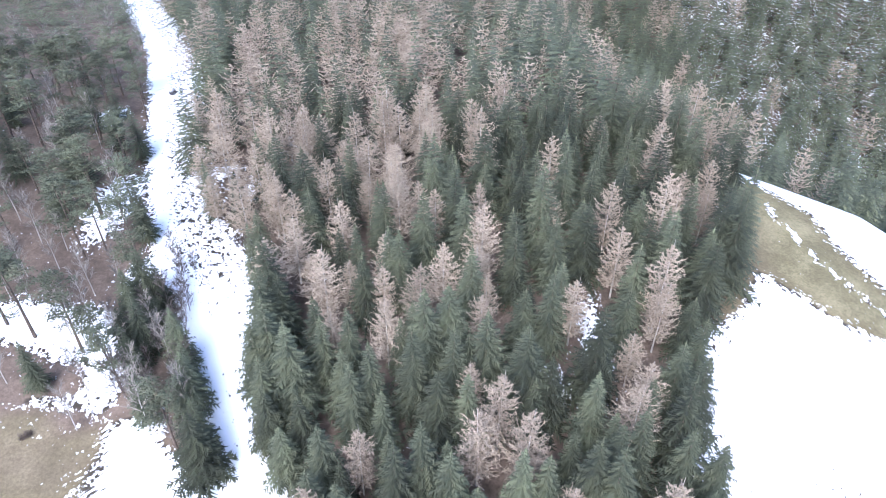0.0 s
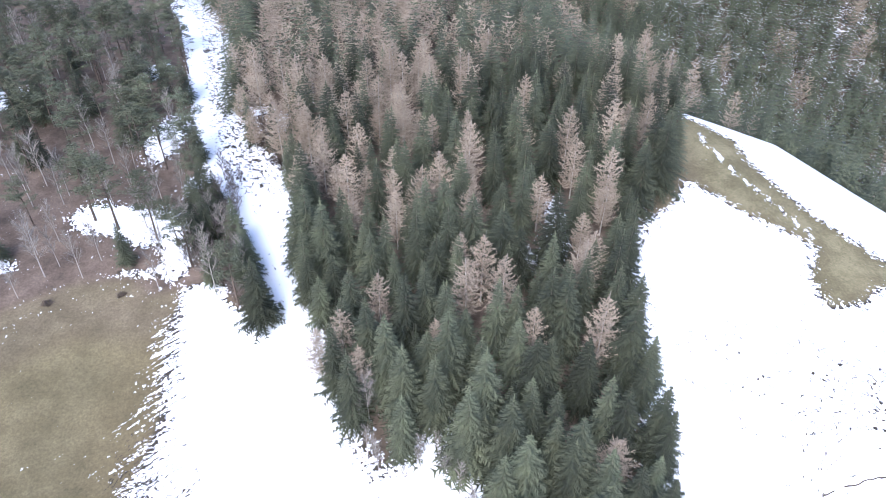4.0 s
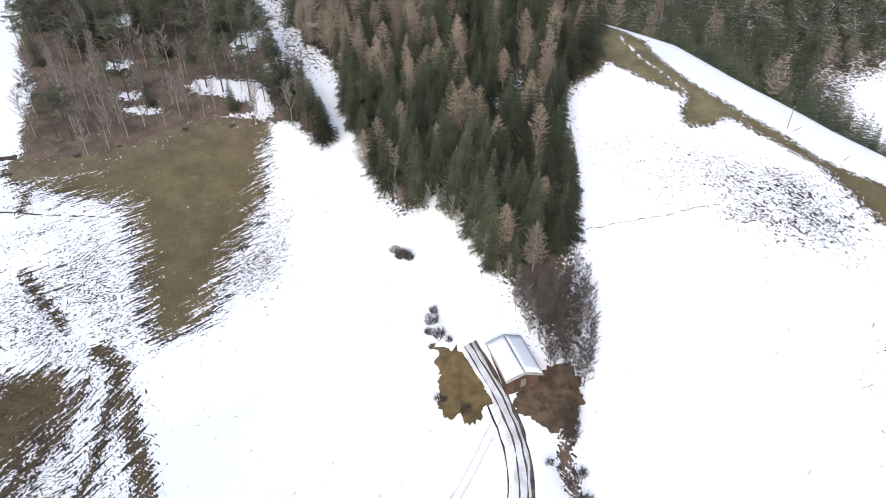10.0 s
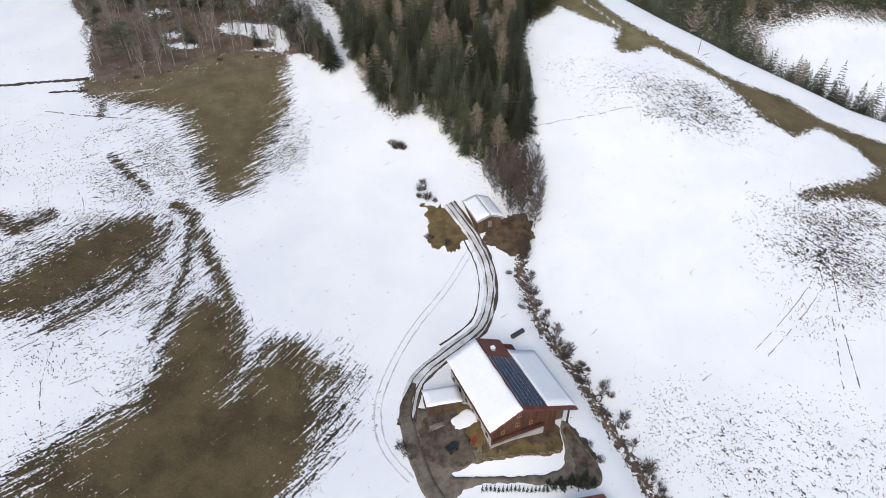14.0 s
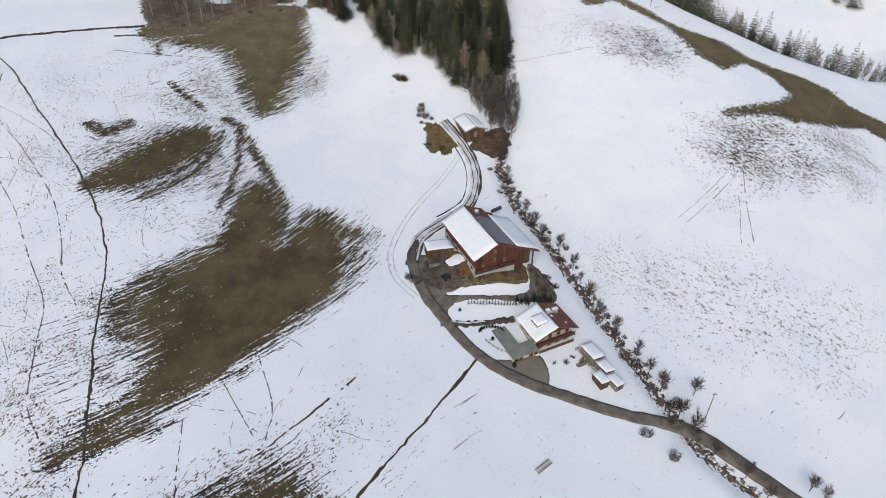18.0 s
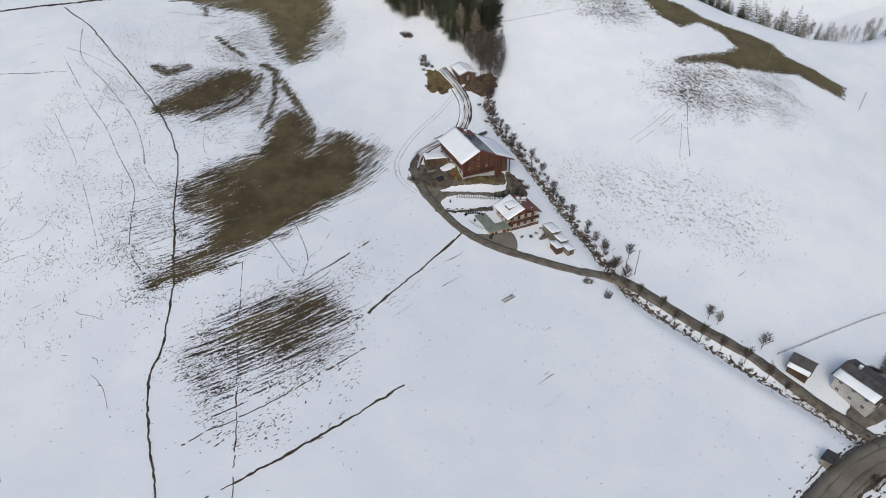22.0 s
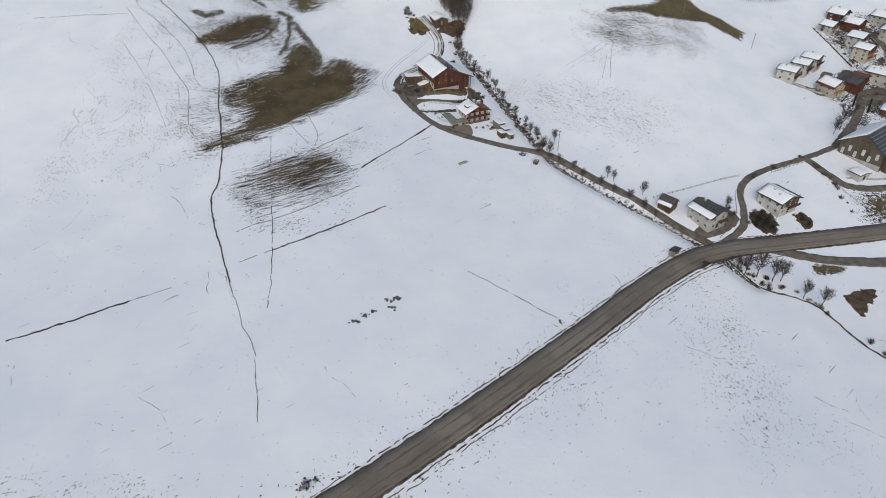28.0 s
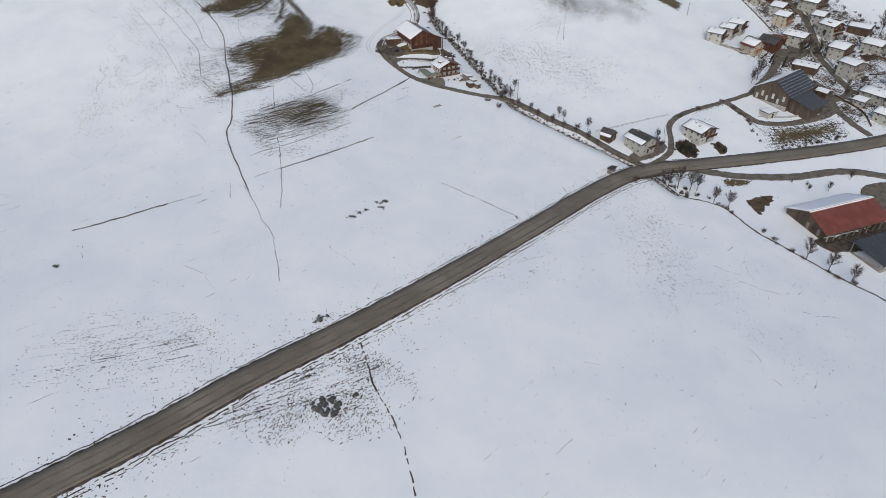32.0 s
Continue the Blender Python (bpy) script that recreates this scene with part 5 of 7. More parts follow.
# ---- the farm: the barn ----
def barn():
    """Its own axes: x across from the west eave, y along the ridge from the front gable, z up from the valley datum."""
    m = pose(1.0, 24.3, 0, 0, 0, 20.5)
    e = empty("barn", m, "large red-brown boarded barn with a half snowy roof and solar panels", "barn")
    ze, zr, xr, x1, za, L = 11.3, 15.1, 7.2, 20.8, 8.9, 22.0
    wl_, wr_ = 0.9, 19.6
    t0, t1 = (zr - ze) / xr, (zr - za) / (x1 - xr)
    y0, y1 = 1.3, 21.2
    wall_top = [(wl_, ze + wl_ * t0 - 0.1), (xr, zr - 0.1), (16.4, zr - (16.4 - xr) * t1 - 0.35)]
    b = bmesh.new()
    prism(b, [(wl_, 2), (16.4, 0), *wall_top[::-1]], y0, y1)
    part("wall", b, RED_WOOD, e)
    b = bmesh.new()
    box(b, wl_ - 0.12, wl_ - 0.003, y0 - 0.1, y1, 1.5, 8.1)
    part("stable_wall", b, WHITE_WALL, e, "whitewashed long wall with small windows")
    for i in range(6):
        window(e, pose(wl_ - 0.12, y0 + 1.6 + 3.3 * i, 7.5, 0, 0, -90), 1.0, 0.8, DARK_WOOD)
    b = bmesh.new()
    box(b, wl_ - 0.12, 13.4, y0 - 0.35, y0 - 0.003, -1.0, 5.7)
    part("plinth", b, GREY_WALL, e, "grey concrete base wall")
    for i in range(18):
        b = bmesh.new()
        xx = wl_ + 0.25 + 0.88 * i
        zt = (ze + xx * t0 if xx < xr else zr - (xx - xr) * t1) - 0.35
        box(b, xx - 0.05, xx + 0.05, y0 - 0.07, y0 - 0.002, 5.7, zt)
        part("batten", b, DARK_WOOD, e)
    for xx, zz in ((3.6, 8.6), (6.9, 9.4), (10.2, 8.6), (7.1, 12.2)):
        window(e, pose(xx, y0, zz), 0.9, 1.0, WARM_WOOD, "hatch")
    b = bmesh.new()
    box(b, 1.2, 13.0, y0 - 0.9, y0 - 0.003, 7.2, 7.35)
    for k in range(30):
        box(b, 1.2 + 0.4 * k, 1.4 + 0.4 * k, y0 - 0.92, y0 - 0.86, 7.2, 8.1)
    part("gallery", b, RED_WOOD, e, "carved wooden gallery across the gable")
    # lean-to on the gully side
    b = bmesh.new()
    prism(b, [(16.42, 0), (wr_, 0), (wr_, za + (x1 - wr_) * t1 - 0.4), (16.42, zr - (16.42 - xr) * t1 - 0.4)], 3.0, 18.0)
    part("lean_to_wall", b, DARK_WOOD, e)
    for yy in (1.0, 3.4):
        b = bmesh.new()
        box(b, wr_ - 0.3, wr_, yy, yy + 0.3, -1, za + 0.2)
        part("post", b, DARK_WOOD, e)
    # roof
    top = zr + 0.02
    left = ((xr, 0, top), (0, 0, ze), (0, L, ze), (xr, L, top))
    r = part("roof", slab(bmesh.new(), *left, 0.22), ROOF_RED, e)
    n = Vector((-t0, 0, 1)).normalized() * 0.226
    q = [Vector(p) + n for p in left]
    part("roof_snow", snow_slab(*q, 0.34, 3, 12, 0.18), SNOW, r, "smooth thick snow blanket")
    zb = zr - (13.4 - xr) * t1
    right = ((xr, 0, top), (13.4, 0, zb), (13.4, L, zb), (xr, L, top))
    r2 = part("roof", slab(bmesh.new(), *right, 0.22), ROOF_RED, e, "bare red-brown roof slope")
    low = ((13.42, 0, zb - 0.12), (x1, 0, za), (x1, 18.6, za), (13.42, 18.6, zb - 0.12))
    r3 = part("roof", slab(bmesh.new(), *low, 0.2), ROOF_RED, e)
    n2 = Vector((t1, 0, 1)).normalized()
    q = [Vector(p) + n2 * 0.204 for p in low]
    q[0], q[1] = q[0] + Vector((0, 0.9, 0)), q[1] + Vector((0, 0.9, 0))
    part("roof_snow", snow_slab(*q, 0.32, 8, 9, 0.2), SNOW, r3, "snow on the lean-to roof")
    # solar panels: fourteen rows of six
    fx = Vector((1, 0, -t1)).normalized()
    b = bmesh.new()
    box(b, -0.48, 0.48, -0.48, 0.48, 0.0, 0.045)
    cell = bpy.data.meshes.new("solar_panel")
    b.to_mesh(cell)
    b.free()
    cell.materials.append(SOLAR)
    run = 6.35
    step = run / 6
    ang = math.degrees(math.atan(t1))
    for i in range(6):
        for j in range(14):
            o = Vector((xr, 0, top)) + fx * (0.25 + step * (i + 0.5)) + n2 * 0.27
            o.y = 1.15 + 1.04 * (j + 0.5)
            share("solar_panel", cell, e, Matrix.Translation(o) @ Matrix.Rotation(radians(ang), 4, "Y"))
    b = bmesh.new()
    for i in range(7):
        p = Vector((xr, 0, top)) + fx * (0.25 + step * i) + n2 * 0.245
        box(b, -0.035, 0.035, 1.1, 15.8, -0.02, 0.06, Matrix.Translation(Vector((p.x, 0, p.z))))
    part("mounting_rail", b, ALU, e, "thin bright mounting rails")
    # roof light and little chimney hood
    p = Vector((9.6, 18.2, zr - 2.4 * t1 + 0.2))
    b = bmesh.new()
    box(b, -0.45, 0.45, -0.45, 0.45, -0.3, 0.7, Matrix.Translation(p))
    v = part("roof_vent", b, WHITE_WALL, e, "white roof vent")
    part("snow_cap", rounded(box(bmesh.new(), p.x - 0.5, p.x + 0.5, p.y - 0.5, p.y + 0.5, p.z + 0.702, p.z + 0.95), 0.08), SNOW, v)
    # verge boards
    for a, c in (((0, ze), (xr, zr)), ((xr, zr), (x1, za))):
        b = bmesh.new()
        d = Vector((c[0] - a[0], 0, c[1] - a[1]))
        nn = Vector((-d.z, 0, d.x)).normalized() * 0.3
        vs = []
        for yy in (-0.06, -0.004):
            for p2 in (Vector((a[0], yy, a[1])), Vector((c[0], yy, c[1]))):
                vs += [b.verts.new(p2 - nn * 0.2), b.verts.new(p2 + nn * 0.7)]
        for f in ((0, 2, 3, 1), (4, 5, 7, 6), (0, 1, 5, 4), (2, 6, 7, 3), (0, 4, 6, 2), (1, 3, 7, 5)):
            b.faces.new([vs[i] for i in f])
        part("verge_board", b, ROOF_RED, e)
    return e


barn()


# ---- the farmhouse ----
def farmhouse():
    m = pose(14.4, 1.0, 0, 0, 0, 22.0)
    e = empty("farmhouse", m, "Tyrolean farmhouse with honey wood balconies and a half snowy red roof", "house")
    W, L, ze, zr, ov = 12.9, 10.4, 3.1, 5.9, 1.1
    xr = W / 2
    t = (zr - ze) / xr
    x0, x1, y0, y1 = ov, W - ov, 1.5, L - 0.8
    b = bmesh.new()
    prism(b, [(x0, -5.0), (x1, -5.0), (x1, ze + ov * t), (xr, zr - 0.05), (x0, ze + ov * t)], y0, y1)
    part("wall", b, WHITE_WALL, e, "white rendered walls")
    b = bmesh.new()
    prism(b, [(x0, 3.05), (x1, 3.05), (x1, ze + ov * t - 0.05), (xr, zr - 0.1), (x0, ze + ov * t - 0.05)], y0 - 0.06, y0 - 0.003)
    part("gable_cladding", b, RED_WOOD, e, "dark boarded gable")
    for sg in (-1, 1):
        xe = 0 if sg < 0 else W
        q = ((xr, 0, zr), (xe, 0, ze), (xe, L, ze), (xr, L, zr))
        r = part("roof", slab(bmesh.new(), *q, 0.2), ROOF_WARM, e, "red-brown roof slope")
        n = Vector((sg * t, 0, 1)).normalized() * 0.204
        q = [Vector(p) + n for p in q]
        if sg < 0:
            part("roof_snow", snow_slab(*q, 0.3, 21, 10, 0.2), SNOW, r, "snow blanket")
        else:
            for fu, fv, w_ in ((0.12, 0.45, 0.5), (0.3, 0.62, 0.45), (0.55, 0.2, 0.35)):
                c = q[0].lerp(q[1], fu).lerp(q[3].lerp(q[2], fu), fv)
                ex, ey = (q[1] - q[0]).normalized() * w_, (q[3] - q[0]).normalized() * w_
                part("snow_patch", snow_slab(c - ex - ey, c + ex - ey, c + ex + ey, c - ex + ey, 0.12, 22, 3, 0.2), SNOW, r, "small leftover patch of snow")
    # shed dormer in the snowy slope
    zz = ze + 3.3 * t
    b = bmesh.new()
    prism(b, [(2.3, zz - 0.9), (5.2, zz - 0.9), (5.2, zz + 1.5), (2.3, zz + 1.0)], 3.4, 6.3)
    d = part("dormer", b, DARK_WOOD, e, "dark boarded shed dormer")
    part("dormer_snow", snow_slab((5.5, 3.0, zz + 1.55), (2.0, 3.0, zz + 0.98), (2.0, 6.7, zz + 0.98), (5.5, 6.7, zz + 1.55), 0.3, 5, 5, 0.1), SNOW, d, "snow on the dormer")
    for xx, yy, w, dd in ((6.9, 5.9, 0.9, 0.9), (9.6, 6.6, 1.5, 0.8)):
        chimney(e, xx, yy, zr - abs(xx - xr) * t, w, dd, 1.1)
    b = bmesh.new()
    prism(b, [(9.4, 4.0), (11.4, 3.1), (11.4, 3.9), (9.8, 4.5)], 2.6, 4.6)
    part("dormer", b, ROOF_RED, e, "small red roof dormer")
    # front: three storeys on the valley side
    for z_, xa, xb in ((1.35, x0 - 0.3, x1 + 0.3), (-1.35, x0 + 0.2, x1 + 0.3)):
        balcony(e, xa, xb, y0 - 0.06, z_, 1.35, RED_WOOD)
    for zc in (2.4, -0.2):
        for i in range(4):
            window(e, pose(x0 + 1.4 + 2.6 * i, y0 - (0.06 if zc > 1 else 0), zc), 1.1, 1.5 if i % 2 else 1.2, WARM_WOOD)
    for zc in (1.6, -0.9):
        for i in range(3):
            window(e, pose(x0, y0 + 1.4 + 2.6 * i, zc, 0, 0, -90), 1.0, 1.2, WARM_WOOD)
            window(e, pose(x1, y0 + 1.4 + 2.6 * i, zc, 0, 0, 90), 1.0, 1.2, WARM_WOOD)
    window(e, pose(xr, y0 - 0.06, 4.2), 1.0, 0.9, WARM_WOOD)
    for i, xx in enumerate((3.4, 5.6, 8.2, 10.3)):
        b = bmesh.new()
        box(b, xx - 0.9, xx + 0.9, y0 - 0.1, y0 - 0.003, -4.3, -2.0)
        part("garage_door", b, WARM_WOOD if i < 2 else WHITE_WALL, e, "honey wood garage door" if i < 2 else "pale door")
    return e


def garage():
    e = empty("garage", pose(8.0, 0.2, 0, 0, 0, 22.0), "flat-roofed garage with honey wood doors beside the farmhouse", "garage")
    b = bmesh.new()
    box(b, 0, 7.6, -1.4, 2.4, -4.0, 0.35)
    part("wall", b, CREAM_WALL, e)
    b = bmesh.new()
    box(b, 0.1, 3.5, 2.403, 9.2, -3.0, 0.35)
    part("rear_wall", b, CREAM_WALL, e)
    b = bmesh.new()
    box(b, -0.25, 3.75, -1.7, 9.5, 0.353, 0.62)
    part("roof", b, ROOF_FELT, e, "flat grey-green roof")
    b = bmesh.new()
    box(b, 3.76, 7.7, -1.7, 2.4, 0.353, 0.5)
    part("roof", b, ROOF_FELT, e, "flat terrace edge")
    for xx, w in ((0.9, 1.1), (2.2, 1.1), (5.2, 1.3), (6.7, 1.1)):
        b = bmesh.new()
        box(b, xx - w / 2, xx + w / 2, -1.48, -1.403, -2.3, 0.1)
        d = part("garage_door", b, WARM_WOOD, e)
        b = bmesh.new()
        box(b, xx - w / 2 + 0.12, xx + w / 2 - 0.12, -1.51, -1.483, -0.8, -0.2)
        part("pane", b, GLASS, d)
    b = bmesh.new()
    box(b, 3.2, 4.3, -1.46, -1.403, -2.3, 0.2)
    part("door", b, WHITE_WALL, e)
    return e


farmhouse()
garage()


def shed(name, x, y, deg, L, W, h, fall, label, wall, snow=True, roof=None, z=None, over=0.3, open_front=False):
    """A pent-roofed shed, x across and y along; the roof falls towards +x."""
    z = ground_z(x, y) if z is None else z
    e = empty(name, pose(x, y, z, 0, 0, deg), label, "shed")
    a, c = W / 2, L / 2
    if open_front:
        for sx in (-1, 1):
            for sy in (-1, 0, 1):
                b = bmesh.new()
                box(b, sx * a - 0.1, sx * a + 0.1, sy * (c - 0.12) - 0.1, sy * (c - 0.12) + 0.1, -1.5, h - (fall if sx > 0 else 0))
                part("post", b, wall, e)
        b = bmesh.new()
        box(b, -a, a, c - 0.3, c - 0.15, -1.5, h - fall)
        part("wall", b, wall, e)
    else:
        part("wall", prism(bmesh.new(), [(-a, -1.5), (a, -1.5), (a, h - fall), (-a, h)], -c, c), wall, e)
        b = bmesh.new()
        box(b, -0.5, 0.5, -c - 0.06, -c - 0.003, 0, min(2.0, h - fall - 0.2))
        part("door", b, DARK_WOOD, e)
    q = ((-a - over, -c - over, h + 0.05), (a + over, -c - over, h - fall - 0.02), (a + over, c + over, h - fall - 0.02), (-a - over, c + over, h + 0.05))
    r = part("roof", slab(bmesh.new(), *q, 0.14), roof or DARK_WOOD, e)
    if snow:
        q2 = [Vector(p) + Vector((0, 0, 0.145)) for p in q]
        part("roof_snow", snow_slab(*q2, 0.28, int(abs(x * 5 + y)) % 50, 5, 0.12), SNOW, r, "cap of snow")
    return e


house(6.6, 96.4, 16, 11.0, 7.0, 2.6, 1.3, "low dark wooden shed with a snowy roof at the wood's edge", wall=DARK_WOOD, roof=GREY_WALL, snow=(1, 1), storeys=1, over=0.6, chim=(), panes=False, category="field shed", wood=GREY_WOOD)
shed("carport", -8.0, 36.6, 12, 4.2, 7.6, 2.9, 0.4, "low dark wooden wagon shed with snow on its flat roof", DARK_WOOD)
shed("garden_shed", 29.0, 0.6, 23, 5.2, 3.2, 2.4, 0.2, "grey boarded garden shed with a snowy flat roof", GREY_WOOD)
shed("garden_shed", 31.2, -3.8, 24, 3.8, 2.6, 2.1, 0.2, "low grey hutch with snow on top", GREY_WOOD)
shed("garden_shed", 29.2, -7.2, 24, 3.6, 2.3, 2.2, 0.2, "small grey-brown shed with a snow cap", DARK_WOOD)
shed("garden_shed", 32.7, -7.7, 26, 3.7, 2.4, 1.9, 0.2, "narrow grey wooden store under snow", GREY_WOOD)


def pad(name, poly, material, lift, label, category, step=1.2, kind="structure", wobble=0.3, seed=2):
    """A patch that follows the land, with a worn, uneven outline."""
    rng = random.Random(seed)
    step = min(step, 0.8)
    ring = rope(poly + poly[:1], 0.45)[:-1]
    rim, off = [], 0.0
    for i, p in enumerate(ring):
        d = (ring[(i + 1) % len(ring)] - ring[i - 1]).normalized()
        off = 0.72 * off + rng.gauss(0, 0.42 * wobble)
        rim.append((p.x + d.y * off, p.y - d.x * off))
    ra = np.array(rim)
    xs, ys = ra[:, 0], ra[:, 1]
    nx, ny = int((xs.max() - xs.min()) / step) + 2, int((ys.max() - ys.min()) / step) + 2
    gx, gy = np.meshgrid(xs.min() + step * (np.arange(nx + 1) - 0.5), ys.min() + step * (np.arange(ny + 1) - 0.5))
    mid = inside(rim, gx + step / 2, gy + step / 2)
    count = np.zeros(gx.shape, int)
    for dj in (0, 1):
        for di in (0, 1):
            count[dj:, di:][:gx.shape[0] - dj, :gx.shape[1] - di] += mid[:gx.shape[0] - dj, :gx.shape[1] - di]
    b = bmesh.new()
    made = {}

    def at(j, i):
        if (j, i) not in made:
            px, py = gx[j, i], gy[j, i]
            if count[j, i] < 4:
                px, py = ra[np.hypot(xs - px, ys - py).argmin()]
            made[(j, i)] = b.verts.new((px, py, ground_z(px, py) + lift))
        return made[(j, i)]
    for j in range(ny):
        for i in range(nx):
            if mid[j, i]:
                b.faces.new((at(j, i), at(j, i + 1), at(j + 1, i + 1), at(j + 1, i))).smooth = True
    edge = [ed for ed in b.edges if ed.is_boundary]
    ext = bmesh.ops.extrude_edge_only(b, edges=edge)
    for v in ext["geom"]:
        if isinstance(v, bmesh.types.BMVert):
            v.co.z -= lift + 0.4
    o = part(name, b, material)
    return tagged(o, label, category, kind=kind)


pad("farmyard", [(-14, 38), (-12.5, 36), (-3, 34), (1, 25), (-4, 22.5), (-7, 21), (0, 20.2), (14, 22), (17, 25), (17.5, 32), (19, 33), (22, 28), (24, 22), (22, 18.5), (12, 19.2), (-1, 18.8), (-6.5, 16.5), (-8, 13), (-15, 24), (-15.5, 30)], GRAVEL, 0.10, "wet gravel farmyard between barn and house", "yard", 0.7)
pad("forecourt", [(8.5, -0.8), (15.8, 0.4), (16.2, -7.5), (9, -6), (2.5, -1)], ASPHALT, 0.12, "paved forecourt in front of the garage", "yard", 0.6)
pad("meadow_bank", [(-1.2, 27.2), (1.5, 29.5), (15, 33.0), (16.4, 26.4), (8, 24.6), (-2, 23.4)], HAY, 0.10, "tawny grass bank below the barn", "bank", 0.6)
pad("meadow_bank", [(-12.5, 33.4), (-3.7, 35.8), (0.8, 29.7), (-0.8, 25.6), (-5.5, 27), (-11.4, 29)], HAY, 0.13, "worn brown grass between wagon shed and barn", "bank", 0.5, wobble=0.7)
pad("snow_patch", [(-6.6, 32.5), (-3, 34), (-1.2, 31.7), (-4.7, 29.9)], SNOW, 0.19, "leftover snow in the farmyard", "snow", 0.4, wobble=0.4)
pad("meadow_bank", [(-11, 35), (-4.5, 35.5), (-2.5, 31), (-8, 30)], HAY, 0.08, "worn olive grass beside the carport", "bank", 0.9)
pad("brown_bank", [(-12.1, 103), (-9, 100.5), (-3, 98), (0, 90), (-2, 86), (-9.4, 88), (-8, 94)], HAY, 0.10, "tawny weedy hollow beside the farm road", "bank", 0.5, wobble=1.5)
pad("shed_yard", [(8, 92), (14, 95), (19, 96), (19, 87), (14, 83), (7, 87)], EARTH, 0.10, "bare brown earth beside the field shed", "yard", 0.6, wobble=0.9)


# ---- the village ----
house(100.7, -59.8, 27, 10.2, 8.8, 5.6, 1.8, "white two-storey roadside house with half snowy dark roof", snow=(-0.5, 0), chim=((0.1, 0.25),), bal=((2.9, 0.0, 0.9),), wood=DARK_WOOD)
house(132.8, -50.1, 26, 10.2, 10.2, 5.3, 1.8, "white house with snowy roof and dark chimneys", gable=DARK_WOOD, snow=(1, 0.4), chim=((-0.3, 0.15), (-0.5, -0.15)), bal=((2.7, -0.2, 0.95),))
house(88.1, -52.6, 42, 5.2, 5.6, 2.8, 2.2, "dark weathered wooden hut beside the farm road", wall=DARK_WOOD, snow=(-0.35, 0), storeys=1, over=0.5, chim=(), panes=False, category="hut", wood=GREY_WOOD)
house(183.5, 48.5, 44, 8.4, 8.1, 5.5, 1.3, "pale terraced house stepped up the slope with a snowy roof", bal=((2.8, -0.9, 0.9),), gable=RED_WOOD, snow=(1, 1), chim=((-0.3, 0.2), (0.3, -0.2)), group="stepped terrace")
house(194.6, 56.5, 44, 7.5, 8.6, 5.5, 1.3, "white terraced house with balconies and a snowy roof", gable=RED_WOOD, bal=((2.8, -0.9, 0.9),), snow=(1, 1), chim=((-0.3, 0.2),), group="stepped terrace", dz=0.4)
house(203.5, 63.3, 40, 8.0, 7.5, 5.5, 1.3, "upper terraced house with a snowy roof and dark fascia", gable=RED_WOOD, bal=((2.8, -0.9, 0.9),), snow=(1, 0.8), group="stepped terrace", dz=0.6)
house(201.5, 38.5, 20, 9, 8, 4.8, 2.6, "cream gabled house with a wooden balcony and patchy snow", wall=CREAM_WALL, roof=ROOF_RED, snow=(0.8, 0.5), bal=((2.6, -0.6, 0.6),), wood=WARM_WOOD)
house(216.0, 44.5, 32, 10, 9, 4.8, 2.6, "red-brown boarded barn with a dark bare roof", wall=RED_WOOD, snow=(0, 0), panes=False, chim=(), category="barn")
house(236.3, 52.0, 38, 12.5, 10, 5.4, 1.6, "long white house with a snowy roof and several roof lights", gable=DARK_WOOD, snow=(1, 0.6), chim=((-0.5, 0.3), (-0.3, -0.2), (-0.4, 0.05)), bal=((2.7, -0.9, 0.4),))
house(240.0, 75.8, 33, 8, 8.5, 6.4, 1.6, "cream three-storey house with red flower balconies", wall=CREAM_WALL, storeys=3, gable=DARK_WOOD, snow=(1, 0.5), bal=((2.2, -0.95, 0.95), (4.4, -0.95, 0.95)), wood=WARM_WOOD)
house(244.8, 90.6, 36, 8, 10, 5.0, 1.8, "white house with a snowy roof and boarded gable", snow=(1, 0.6), gable=RED_WOOD)
house(250.0, 106.0, 33, 10, 9, 4.6, 2.0, "brown wooden barn with a snowy roof", wall=RED_WOOD, snow=(1, 0.6), panes=False, chim=(), category="barn")
house(268.0, 93.0, 30, 12, 12, 6.0, 2.6, "tall white house with dark gable boards under snow", snow=(1, 0.8), gable=DARK_WOOD, bal=((2.9, -0.9, 0.9),), chim=((-0.2, 0.1),))
house(265.0, 76.6, 35, 7, 9.5, 5.0, 1.6, "pale annexe with dark boards and a snowy roof", gable=DARK_WOOD, snow=(1, 0.8), chim=())
house(261.8, 59.3, 20, 10.5, 8.5, 7.2, 2.0, "white guest house with red balconies and snowy dormered roof", storeys=3, snow=(1, 0.5), gable=RED_WOOD, bal=((2.5, -0.9, 0.9), (4.9, -0.9, 0.9)), dormer=True)
house(253.5, 33.4, 32, 9, 13, 6.0, 1.8, "pale grey house with a broad snowy roof", snow=(1, 0.6), gable=DARK_WOOD, bal=((3.0, -0.9, 0.9),))
house(244.2, 8.5, 18, 9.5, 9, 8.0, 1.3, "white three-storey block with a low snowy roof", storeys=3, snow=(1, 0.9), gable=GREY_WOOD, chim=(), bal=((2.6, 0.0, 0.9), (5.0, 0.0, 0.9)), wood=GREY_WOOD)
house(224.2, 17.7, 44, 12.5, 8.5, 3.4, 0.9, "long low outbuilding with a snowy roof and roof lights", wall=DARK_WOOD, snow=(1, 1), storeys=1, panes=False, chim=((-0.5, 0.2), (-0.5, -0.1), (-0.4, -0.35)), category="outbuilding")
house(217.0, -12.2, 32, 5.2, 4.4, 3.0, 0.7, "small flat shed with a snowy roof", wall=DARK_WOOD, snow=(1, 1), storeys=1, panes=False, chim=(), category="shed", wood=GREY_WOOD)
